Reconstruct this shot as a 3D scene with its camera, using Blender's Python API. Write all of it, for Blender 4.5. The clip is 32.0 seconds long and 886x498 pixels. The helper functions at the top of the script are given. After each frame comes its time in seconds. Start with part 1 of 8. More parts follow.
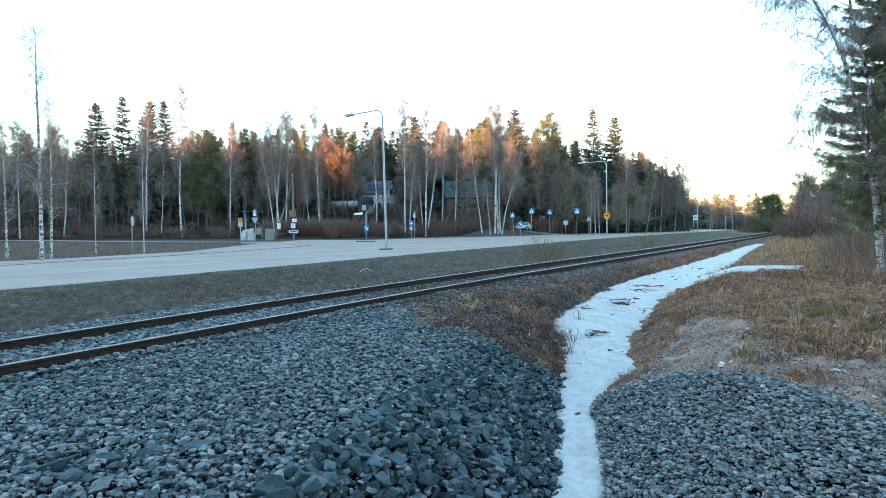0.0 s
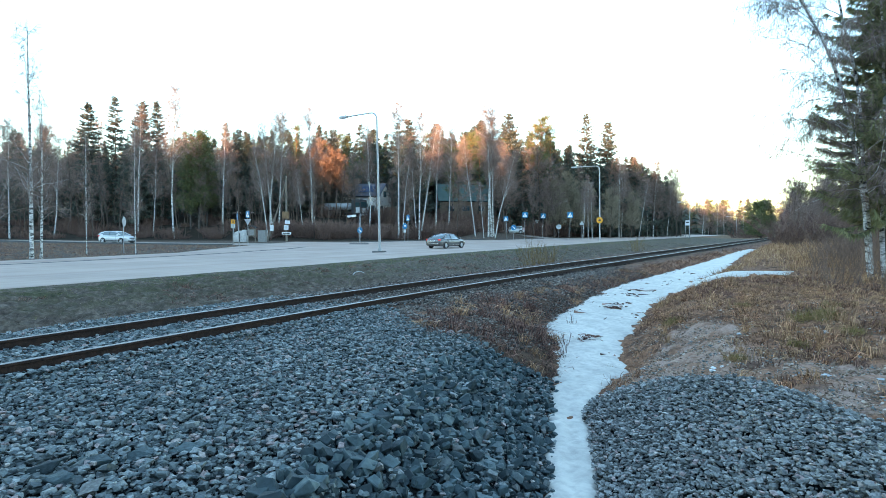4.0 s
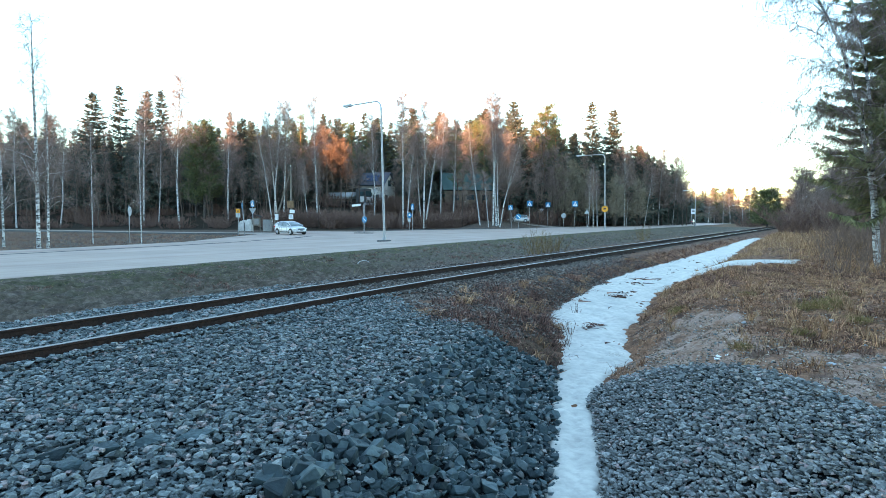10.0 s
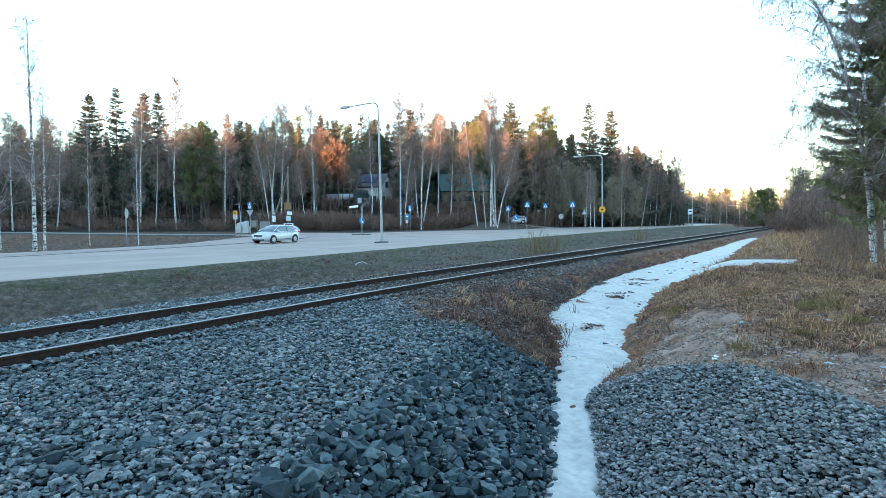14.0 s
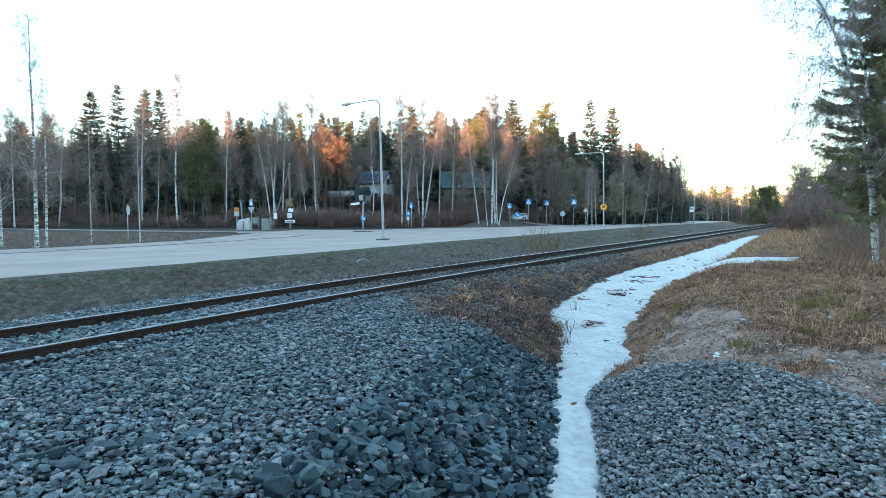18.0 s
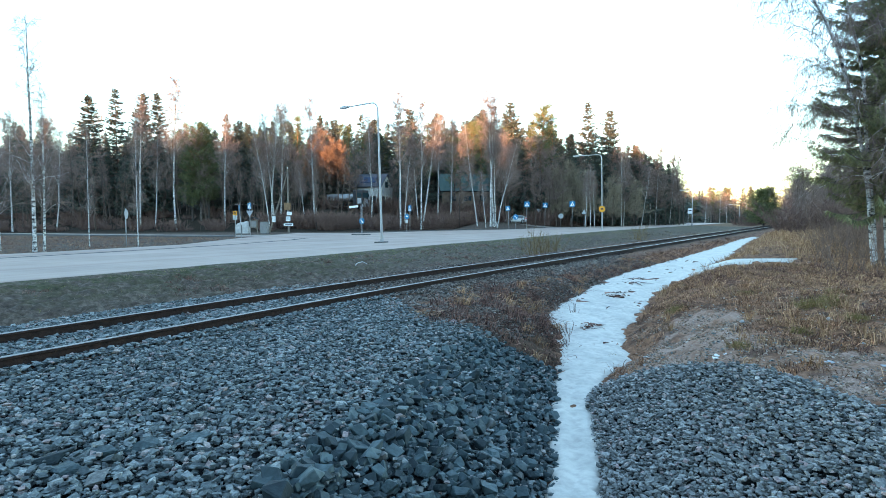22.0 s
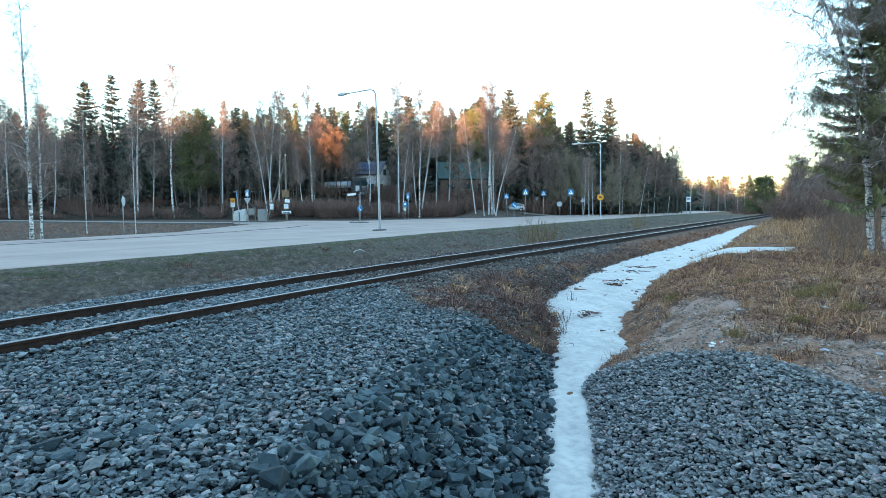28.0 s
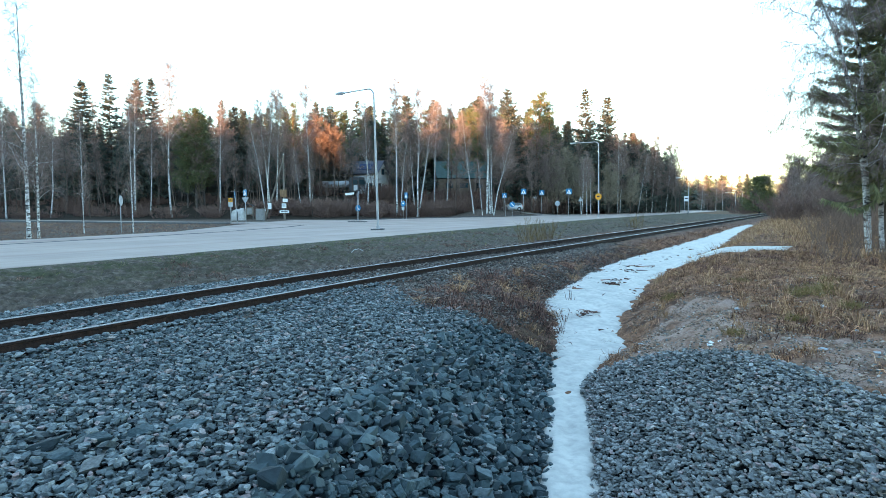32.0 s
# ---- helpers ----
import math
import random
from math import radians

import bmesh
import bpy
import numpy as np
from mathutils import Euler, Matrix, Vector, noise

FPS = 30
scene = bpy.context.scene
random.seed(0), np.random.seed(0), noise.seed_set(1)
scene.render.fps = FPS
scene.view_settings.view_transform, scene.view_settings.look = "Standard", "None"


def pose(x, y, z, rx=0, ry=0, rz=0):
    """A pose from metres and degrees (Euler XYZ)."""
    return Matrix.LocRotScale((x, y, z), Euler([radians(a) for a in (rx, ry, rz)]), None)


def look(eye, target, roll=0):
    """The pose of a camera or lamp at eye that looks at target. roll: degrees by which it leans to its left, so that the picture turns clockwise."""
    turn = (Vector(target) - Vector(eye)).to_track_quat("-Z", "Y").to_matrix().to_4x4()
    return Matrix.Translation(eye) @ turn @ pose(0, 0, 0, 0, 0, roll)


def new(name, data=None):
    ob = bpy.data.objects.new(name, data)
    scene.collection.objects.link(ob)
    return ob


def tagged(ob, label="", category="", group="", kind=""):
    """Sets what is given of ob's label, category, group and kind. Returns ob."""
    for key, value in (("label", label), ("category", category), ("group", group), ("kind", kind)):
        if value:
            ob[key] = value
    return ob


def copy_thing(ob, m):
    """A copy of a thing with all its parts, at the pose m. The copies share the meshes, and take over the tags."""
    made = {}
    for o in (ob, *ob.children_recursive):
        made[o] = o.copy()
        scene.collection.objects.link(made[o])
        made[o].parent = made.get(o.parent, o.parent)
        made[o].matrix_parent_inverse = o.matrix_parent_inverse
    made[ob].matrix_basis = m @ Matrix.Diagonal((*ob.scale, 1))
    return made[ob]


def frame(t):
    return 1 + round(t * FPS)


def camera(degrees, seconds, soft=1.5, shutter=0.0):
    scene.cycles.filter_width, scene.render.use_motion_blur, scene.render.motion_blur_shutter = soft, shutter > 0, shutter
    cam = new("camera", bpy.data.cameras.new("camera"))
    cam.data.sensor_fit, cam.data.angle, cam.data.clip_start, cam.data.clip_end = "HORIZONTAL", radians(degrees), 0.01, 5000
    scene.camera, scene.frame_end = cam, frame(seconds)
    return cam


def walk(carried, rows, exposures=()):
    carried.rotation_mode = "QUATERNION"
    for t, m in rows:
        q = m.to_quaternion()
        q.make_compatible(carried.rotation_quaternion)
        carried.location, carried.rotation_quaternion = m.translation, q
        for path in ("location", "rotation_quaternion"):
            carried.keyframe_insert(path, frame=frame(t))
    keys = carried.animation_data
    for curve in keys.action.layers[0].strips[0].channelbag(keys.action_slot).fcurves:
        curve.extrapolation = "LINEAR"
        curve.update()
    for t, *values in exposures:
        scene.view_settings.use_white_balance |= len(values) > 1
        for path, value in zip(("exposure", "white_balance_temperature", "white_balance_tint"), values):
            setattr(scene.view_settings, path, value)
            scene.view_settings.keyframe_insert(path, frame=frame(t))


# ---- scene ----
cam = camera(76.0, 32.0, soft=0.7)
walk(cam, [
    (0, pose(0.007, 0.005, 2.000, 87.46, 0.28, 0.09)),
    (0.5, pose(0.007, 0.012, 2.002, 87.36, 0.14, -0.17)),
    (1, pose(0.006, 0.011, 2.000, 87.41, 0.17, -0.12)),
    (1.5, pose(0.002, 0.011, 2.001, 87.45, 0.13, -0.35)),
    (2, pose(0.000, 0.004, 2.002, 87.58, 0.12, -0.27)),
    (2.5, pose(-0.001, -0.001, 2.001, 87.76, -0.09, -0.24)),
    (3, pose(-0.002, -0.002, 2.002, 87.77, -0.14, -0.26)),
    (3.5, pose(0.000, -0.001, 2.002, 87.80, -0.25, -0.54)),
    (5.5, pose(-0.006, 0.004, 1.999, 87.58, 0.02, -0.44)),
    (6, pose(-0.005, 0.003, 1.998, 87.66, 0.05, -0.28)),
    (6.5, pose(0.000, 0.003, 1.997, 87.65, 0.12, -0.15)),
    (7, pose(-0.003, -0.001, 1.998, 87.58, 0.05, -0.13)),
    (7.5, pose(-0.003, -0.000, 1.999, 87.47, 0.06, -0.05)),
    (8, pose(-0.001, 0.000, 1.999, 87.38, -0.03, 0.06)),
    (8.5, pose(-0.002, -0.002, 1.998, 87.12, -0.12, 0.02)),
    (9, pose(-0.000, -0.000, 1.999, 86.87, 0.00, -0.00)),
    (9.5, pose(-0.000, 0.004, 1.998, 86.73, 0.06, -0.02)),
    (10, pose(0.001, 0.003, 1.998, 86.66, -0.10, -0.11)),
    (10.5, pose(-0.001, 0.012, 1.995, 86.60, -0.11, -0.09)),
    (11, pose(-0.001, 0.013, 1.997, 86.54, -0.01, -0.09)),
    (11.5, pose(-0.003, 0.013, 1.997, 86.56, 0.05, -0.06)),
    (12, pose(0.003, 0.011, 1.997, 86.61, -0.03, -0.08)),
    (12.5, pose(0.000, 0.015, 1.996, 86.76, 0.04, -0.26)),
    (13, pose(0.003, 0.010, 1.996, 86.76, 0.04, -0.26)),
    (13.5, pose(0.003, 0.008, 1.997, 86.77, 0.17, -0.33)),
    (14, pose(-0.001, 0.008, 1.998, 86.78, 0.10, -0.36)),
    (14.5, pose(-0.000, 0.008, 1.997, 86.81, 0.06, -0.34)),
    (16.5, pose(-0.002, 0.006, 1.994, 86.59, -0.06, -0.31)),
    (17, pose(-0.003, 0.006, 1.996, 86.58, 0.08, -0.31)),
    (17.5, pose(-0.006, 0.008, 1.995, 86.54, 0.07, -0.31)),
    (18, pose(-0.002, 0.008, 1.994, 86.50, 0.02, -0.23)),
    (18.5, pose(0.001, 0.011, 1.994, 86.39, 0.11, -0.27)),
    (19, pose(0.002, 0.007, 1.997, 86.29, 0.09, -0.35)),
    (19.5, pose(-0.002, 0.010, 1.995, 86.21, 0.13, -0.41)),
    (20, pose(0.000, 0.011, 1.995, 86.11, 0.16, -0.58)),
    (20.5, pose(-0.002, 0.013, 1.996, 86.24, 0.11, -0.59)),
    (21, pose(-0.001, 0.013, 1.995, 86.45, 0.13, -0.60)),
    (21.5, pose(-0.003, 0.011, 1.995, 86.60, 0.18, -0.58)),
    (22, pose(-0.003, 0.015, 1.994, 86.77, 0.25, -0.38)),
    (22.5, pose(-0.001, 0.016, 1.994, 86.94, 0.29, -0.27)),
    (23, pose(0.001, 0.005, 1.995, 86.86, 0.35, -0.18)),
    (23.5, pose(0.002, 0.006, 1.994, 86.77, 0.30, -0.12)),
    (24, pose(-0.002, 0.010, 1.994, 86.68, 0.27, -0.07)),
    (24.5, pose(0.002, 0.006, 1.992, 86.58, 0.25, -0.09)),
    (25, pose(0.004, 0.007, 1.996, 86.41, 0.28, -0.16)),
    (25.5, pose(0.004, 0.009, 1.997, 86.18, 0.16, -0.28)),
    (27.5, pose(0.007, 0.023, 1.993, 85.69, 0.19, -0.53)),
    (28, pose(0.009, 0.026, 1.991, 85.55, 0.13, -0.54)),
    (28.5, pose(0.006, 0.028, 1.992, 85.51, -0.02, -0.63)),
    (29, pose(0.004, 0.026, 1.992, 85.55, -0.09, -0.76)),
    (29.5, pose(0.000, 0.025, 1.990, 85.64, 0.01, -0.72)),
    (30, pose(0.001, 0.023, 1.992, 85.66, -0.08, -0.75)),
    (30.5, pose(0.002, 0.024, 1.993, 85.64, 0.08, -0.69)),
    (31, pose(0.001, 0.024, 1.991, 85.61, 0.13, -0.67)),
    (31.5, pose(0.007, 0.027, 1.992, 85.52, 0.14, -0.69)),
    (32, pose(0.007, 0.034, 1.988, 85.49, 0.15, -0.73)),
], exposures=[(0, 3.4, 7000, 9), (32.0, 3.4, 7000, 9)])

# ---- light: low evening sun behind the camera's left, open sky ----
SUN_EL, SUN_AZ = 4.6, 215.0            # degrees; azimuth clockwise from +y
world = bpy.data.worlds.new("sky")
scene.world = world
world.use_nodes = True
wn = world.node_tree.nodes
sky = wn.new("ShaderNodeTexSky")
sky.sky_type, sky.sun_disc = "NISHITA", False
sky.sun_elevation, sky.sun_rotation = radians(SUN_EL), radians(SUN_AZ)
sky.air_density, sky.dust_density, sky.ozone_density = 0.9, 0.0, 1.9
wn["Background"].inputs["Strength"].default_value = 0.15
world.node_tree.links.new(sky.outputs[0], wn["Background"].inputs[0])
sun = new("sun", bpy.data.lights.new("sun", "SUN"))
sun.data.energy, sun.data.angle, sun.data.color = 2.4, radians(0.6), (1.0, 0.58, 0.33)
_a, _e = radians(SUN_AZ), radians(SUN_EL)
sun.matrix_world = look((0, 0, 60), Vector((0, 0, 60)) - Vector((math.sin(_a) * math.cos(_e), math.cos(_a) * math.cos(_e), math.sin(_e))))
tagged(sun, "low evening sun", "sun", kind="structure")

# ---- materials ----
def material(name, rough=0.8, metal=0.0, spec=0.5):
    m = bpy.data.materials.new(name)
    m.use_nodes = True
    b = m.node_tree.nodes["Principled BSDF"]
    b.inputs["Roughness"].default_value, b.inputs["Metallic"].default_value = rough, metal
    b.inputs["Specular IOR Level"].default_value = spec
    return m, m.node_tree.nodes, m.node_tree.links, b


def ramp(nodes, stops):
    r = nodes.new("ShaderNodeValToRGB")
    while len(r.color_ramp.elements) < len(stops):
        r.color_ramp.elements.new(0.5)
    for e, (p, c) in zip(r.color_ramp.elements, stops):
        e.position, e.color = p, (*c, 1)
    return r


def noisy(name, stops, scale=4.0, detail=6.0, rough=0.85, bump=0.0, bump_scale=40.0, metal=0.0, spec=0.4, second=None, coords="Object",
          stretch=(1, 1, 1)):
    """A base colour run through noise at one scale, mottled by a second, with a fine bump."""
    m, n, l, b = material(name, rough, metal, spec)
    tc = n.new("ShaderNodeTexCoord")
    mp = n.new("ShaderNodeMapping")
    mp.inputs["Scale"].default_value = stretch
    l.new(tc.outputs[coords], mp.inputs[0])
    t = n.new("ShaderNodeTexNoise")
    t.inputs["Scale"].default_value, t.inputs["Detail"].default_value, t.inputs["Roughness"].default_value = scale, detail, 0.65
    l.new(mp.outputs[0], t.inputs["Vector"])
    r = ramp(n, stops)
    l.new(t.outputs["Fac"], r.inputs[0])
    out = r.outputs[0]
    if second:
        s2, colour, amount = second
        t2 = n.new("ShaderNodeTexNoise")
        t2.inputs["Scale"].default_value, t2.inputs["Detail"].default_value = s2, 4
        l.new(mp.outputs[0], t2.inputs["Vector"])
        r2 = ramp(n, [(0.45, (0, 0, 0)), (0.65, (amount,) * 3)])
        l.new(t2.outputs["Fac"], r2.inputs[0])
        mx = n.new("ShaderNodeMix")
        mx.data_type = "RGBA"
        l.new(r2.outputs[0], mx.inputs[0])
        l.new(out, mx.inputs[6])
        mx.inputs[7].default_value = (*colour, 1)
        out = mx.outputs[2]
    l.new(out, b.inputs["Base Color"])
    if bump:
        t3 = n.new("ShaderNodeTexNoise")
        t3.inputs["Scale"].default_value, t3.inputs["Detail"].default_value = bump_scale, 5
        l.new(mp.outputs[0], t3.inputs["Vector"])
        bp = n.new("ShaderNodeBump")
        bp.inputs["Strength"].default_value, bp.inputs["Distance"].default_value = min(bump, 1.0), 0.03
        l.new(t3.outputs["Fac"], bp.inputs["Height"])
        l.new(bp.outputs[0], b.inputs["Normal"])
    return m


def varied(name, stops, rough=0.85, by="island", spec=0.3, grain=0.0, grain_scale=30.0, relief=0.0):
    """A colour of its own for each island or object, with grain."""
    m, n, l, b = material(name, rough, 0, spec)
    if by == "island":
        src = n.new("ShaderNodeNewGeometry").outputs["Random Per Island"]
    else:
        src = n.new("ShaderNodeObjectInfo").outputs["Random"]
    r = ramp(n, stops)
    l.new(src, r.inputs[0])
    out = r.outputs[0]
    if grain:
        tc = n.new("ShaderNodeTexCoord")
        t = n.new("ShaderNodeTexNoise")
        t.inputs["Scale"].default_value, t.inputs["Detail"].default_value = grain_scale, 4
        l.new(tc.outputs["Object"], t.inputs["Vector"])
        r2 = ramp(n, [(0.3, (1 - grain,) * 3), (0.7, (1 + grain * 0.6,) * 3)])
        l.new(t.outputs["Fac"], r2.inputs[0])
        mx = n.new("ShaderNodeMix")
        mx.data_type, mx.blend_type = "RGBA", "MULTIPLY"
        mx.inputs[0].default_value = 1
        l.new(out, mx.inputs[6])
        l.new(r2.outputs[0], mx.inputs[7])
        out = mx.outputs[2]
        if relief:
            t2 = n.new("ShaderNodeTexNoise")
            t2.inputs["Scale"].default_value, t2.inputs["Detail"].default_value = grain_scale * 1.6, 6
            l.new(tc.outputs["Object"], t2.inputs["Vector"])
            bp = n.new("ShaderNodeBump")
            bp.inputs["Strength"].default_value, bp.inputs["Distance"].default_value = relief, 0.02
            l.new(t2.outputs["Fac"], bp.inputs["Height"])
            l.new(bp.outputs[0], b.inputs["Normal"])
    l.new(out, b.inputs["Base Color"])
    return m


def plain(name, c, rough=0.5, metal=0.0, glow=0.0, spec=0.5):
    m, n, l, b = material(name, rough, metal, spec)
    b.inputs["Base Color"].default_value = (*c, 1)
    if glow:
        b.inputs["Emission Color"].default_value = (*c, 1)
        b.inputs["Emission Strength"].default_value = glow
    return m


def ground_material():
    """Bare soil, dead grass and moss, mixed by noise and by the zones kept in the mesh; gap shade is painted in too."""
    m, n, l, b = material("soil_and_dead_grass", 0.95, 0, 0.2)
    tc = n.new("ShaderNodeTexCoord")

    def nz(scale, detail=6):
        t = n.new("ShaderNodeTexNoise")
        t.inputs["Scale"].default_value, t.inputs["Detail"].default_value, t.inputs["Roughness"].default_value = scale, detail, 0.7
        l.new(tc.outputs["Object"], t.inputs["Vector"])
        return t.outputs["Fac"]

    def mix(f, a, c):
        x = n.new("ShaderNodeMix")
        x.data_type = "RGBA"
        l.new(f, x.inputs[0])
        l.new(a, x.inputs[6])
        l.new(c, x.inputs[7])
        return x.outputs[2]

    def attr(name):
        a = n.new("ShaderNodeAttribute")
        a.attribute_name = name
        return a.outputs["Fac"]

    def times(a, f):
        x = n.new("ShaderNodeMath")
        x.operation = "MULTIPLY"
        l.new(a, x.inputs[0])
        l.new(f, x.inputs[1])
        return x.outputs[0]

    fine = nz(9, 9)
    soil = ramp(n, [(0.25, (0.0935, 0.0426, 0.0244)), (0.45, (0.242, 0.115, 0.064)), (0.6, (0.389, 0.191, 0.109)), (0.78, (0.624, 0.329, 0.203))])
    l.new(fine, soil.inputs[0])
    green = ramp(n, [(0.3, (0.03, 0.035, 0.016)), (0.7, (0.1, 0.11, 0.04))])
    l.new(fine, green.inputs[0])
    grit = ramp(n, [(0.3, (0.265, 0.164, 0.121)), (0.7, (0.629, 0.426, 0.337))])
    l.new(nz(30, 6), grit.inputs[0])
    # dark floor of the wood; under the brush it is painted shade between weeds
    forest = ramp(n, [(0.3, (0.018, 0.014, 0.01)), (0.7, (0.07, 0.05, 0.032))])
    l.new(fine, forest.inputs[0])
    patch = ramp(n, [(0.4, (0, 0, 0)), (0.6, (1, 1, 1))])
    l.new(nz(0.9, 5), patch.inputs[0])
    verge = ramp(n, [(0.3, (0.029, 0.0236, 0.0187)), (0.5, (0.111, 0.0895, 0.0701)), (0.72, (0.271, 0.216, 0.171))])
    l.new(nz(5, 9), verge.inputs[0])
    humus = ramp(n, [(0.3, (0.0345, 0.018, 0.0126)), (0.7, (0.138, 0.068, 0.0436))])
    l.new(nz(22, 6), humus.inputs[0])
    spots_ = ramp(n, [(0.47, (0, 0, 0)), (0.58, (0.85, 0.85, 0.85))])
    l.new(nz(2.3, 7), spots_.inputs[0])
    c = mix(spots_.outputs[0], soil.outputs[0], humus.outputs[0])
    c = mix(attr("verge"), c, verge.outputs[0])
    c = mix(times(attr("green"), patch.outputs[0]), c, green.outputs[0])
    patch2 = ramp(n, [(0.42, (0.15, 0.15, 0.15)), (0.58, (1, 1, 1))])
    l.new(nz(1.6, 6), patch2.inputs[0])
    c = mix(times(attr("grit"), patch2.outputs[0]), c, grit.outputs[0])
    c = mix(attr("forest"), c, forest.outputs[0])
    # near-black: shade in the gaps between the stones, put into the colour
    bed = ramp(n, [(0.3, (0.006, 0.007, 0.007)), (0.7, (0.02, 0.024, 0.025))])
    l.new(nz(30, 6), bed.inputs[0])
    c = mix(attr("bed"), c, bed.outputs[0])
    gravel = ramp(n, [(0.35, (0.035, 0.047, 0.05)), (0.5, (0.12, 0.15, 0.155)), (0.65, (0.24, 0.285, 0.29))])
    l.new(nz(19, 5), gravel.inputs[0])
    c = mix(attr("gravel"), c, gravel.outputs[0])
    l.new(c, b.inputs["Base Color"])
    bp = n.new("ShaderNodeBump")
    bp.inputs["Strength"].default_value, bp.inputs["Distance"].default_value = 0.9, 0.06
    l.new(nz(14, 8), bp.inputs["Height"])
    l.new(bp.outputs[0], b.inputs["Normal"])
    return m


M_GROUND = ground_material()
M_STONE = varied("crushed_granite", [(0.0, (0.0361, 0.0486, 0.0502)), (0.3, (0.101, 0.129, 0.128)), (0.65, (0.172, 0.2, 0.192)), (0.9, (0.288, 0.31, 0.295)), (0.94, (0.31, 0.225, 0.207)), (1.0, (0.361, 0.324, 0.286))], 0.65, grain=0.5, grain_scale=45, spec=0.5, relief=0.25)
M_STONE_ONE = varied("crushed_granite_single", [(0.0, (0.0361, 0.0486, 0.0502)), (0.3, (0.101, 0.129, 0.128)), (0.65, (0.172, 0.2, 0.192)), (0.9, (0.288, 0.31, 0.295)), (0.94, (0.31, 0.225, 0.207)), (1.0, (0.361, 0.324, 0.286))], 0.65, by="object", grain=0.5, grain_scale=3, spec=0.5, relief=0.25)
M_OLDSTONE = varied("dusty_old_ballast", [(0.0, (0.0578, 0.0435, 0.0354)), (0.4, (0.136, 0.112, 0.0928)), (0.8, (0.231, 0.193, 0.164)), (1.0, (0.357, 0.302, 0.256))], 0.9, grain=0.4, grain_scale=30, spec=0.3)
M_HEAP = varied("fresh_granite", [(0.0, (0.0559, 0.0616, 0.0581)), (0.3, (0.155, 0.162, 0.151)), (0.65, (0.237, 0.239, 0.222)), (0.9, (0.353, 0.348, 0.321)), (0.94, (0.361, 0.255, 0.233)), (1.0, (0.404, 0.352, 0.308))], 0.65, grain=0.5, grain_scale=45, spec=0.5, relief=0.25)
M_HEAP_ONE = varied("fresh_granite_single", [(0.0, (0.0559, 0.0616, 0.0581)), (0.3, (0.155, 0.162, 0.151)), (0.65, (0.237, 0.239, 0.222)), (0.9, (0.353, 0.348, 0.321)), (0.94, (0.361, 0.255, 0.233)), (1.0, (0.404, 0.352, 0.308))], 0.65, by="object", grain=0.5, grain_scale=3, spec=0.5, relief=0.25)
M_ROCK = varied("blasted_rock", [(0.0, (0.015, 0.0276, 0.0303)), (0.4, (0.0404, 0.0668, 0.071)), (0.8, (0.0779, 0.119, 0.122)), (0.95, (0.115, 0.155, 0.154)), (1.0, (0.167, 0.168, 0.153))],
                0.7, grain=0.35, grain_scale=20, spec=0.4, relief=0.3)
M_ROCK_ONE = varied("blasted_rock_single", [(0.0, (0.015, 0.0276, 0.0303)), (0.4, (0.0404, 0.0668, 0.071)), (0.8, (0.0779, 0.119, 0.122)), (0.95, (0.115, 0.155, 0.154)),
                                            (1.0, (0.167, 0.168, 0.153))], 0.7, by="object", grain=0.5, grain_scale=5, spec=0.4, relief=0.45)
M_RUST = noisy("rusty_rail_steel", [(0.3, (0.016, 0.009, 0.007)), (0.7, (0.055, 0.027, 0.019))], 12, rough=0.8, bump=0.3, metal=0.2)
M_RAILTOP = noisy("worn_rail_head", [(0.3, (0.22, 0.195, 0.18)), (0.7, (0.4, 0.37, 0.35))], 3, rough=0.46, metal=0.8, stretch=(1, 1, 1))
M_SLEEPER = noisy("weathered_sleeper", [(0.3, (0.05, 0.035, 0.025)), (0.7, (0.16, 0.12, 0.09))], 8, rough=0.9, bump=0.6, bump_scale=30)
M_SEAM = noisy("old_tar", [(0.3, (0.02, 0.02, 0.02)), (0.7, (0.06, 0.058, 0.056))], 3, rough=0.75)


def road_material():
    """Bleached asphalt: fine grit, patches, and worn bands that follow the wheel tracks."""
    m, n, l, b = material("worn_asphalt", 0.8, 0, 0.4)
    tc = n.new("ShaderNodeTexCoord")

    def nz(scale, detail, vec=None):
        t = n.new("ShaderNodeTexNoise")
        t.inputs["Scale"].default_value, t.inputs["Detail"].default_value = scale, detail
        l.new(vec or tc.outputs["Object"], t.inputs["Vector"])
        return t.outputs["Fac"]

    base = ramp(n, [(0.3, (0.385, 0.29, 0.233)), (0.7, (0.49, 0.372, 0.302))])
    l.new(nz(0.25, 6), base.inputs[0])
    at = n.new("ShaderNodeAttribute")
    at.attribute_name = "across"
    cb = n.new("ShaderNodeCombineXYZ")
    l.new(at.outputs["Fac"], cb.inputs[0])
    streak = nz(0.8, 3, cb.outputs[0])
    r = ramp(n, [(0.36, (0.86, 0.77, 0.78)), (0.48, (1.0, 1.0, 1.0)), (0.65, (1.05, 1.05, 1.05))])
    l.new(streak, r.inputs[0])
    mx = n.new("ShaderNodeMix")
    mx.data_type, mx.blend_type = "RGBA", "MULTIPLY"
    mx.inputs[0].default_value = 1
    l.new(base.outputs[0], mx.inputs[6])
    l.new(r.outputs[0], mx.inputs[7])
    l.new(mx.outputs[2], b.inputs["Base Color"])
    bp = n.new("ShaderNodeBump")
    bp.inputs["Strength"].default_value, bp.inputs["Distance"].default_value = 0.3, 0.02
    l.new(nz(60, 4), bp.inputs["Height"])
    l.new(bp.outputs[0], b.inputs["Normal"])
    return m


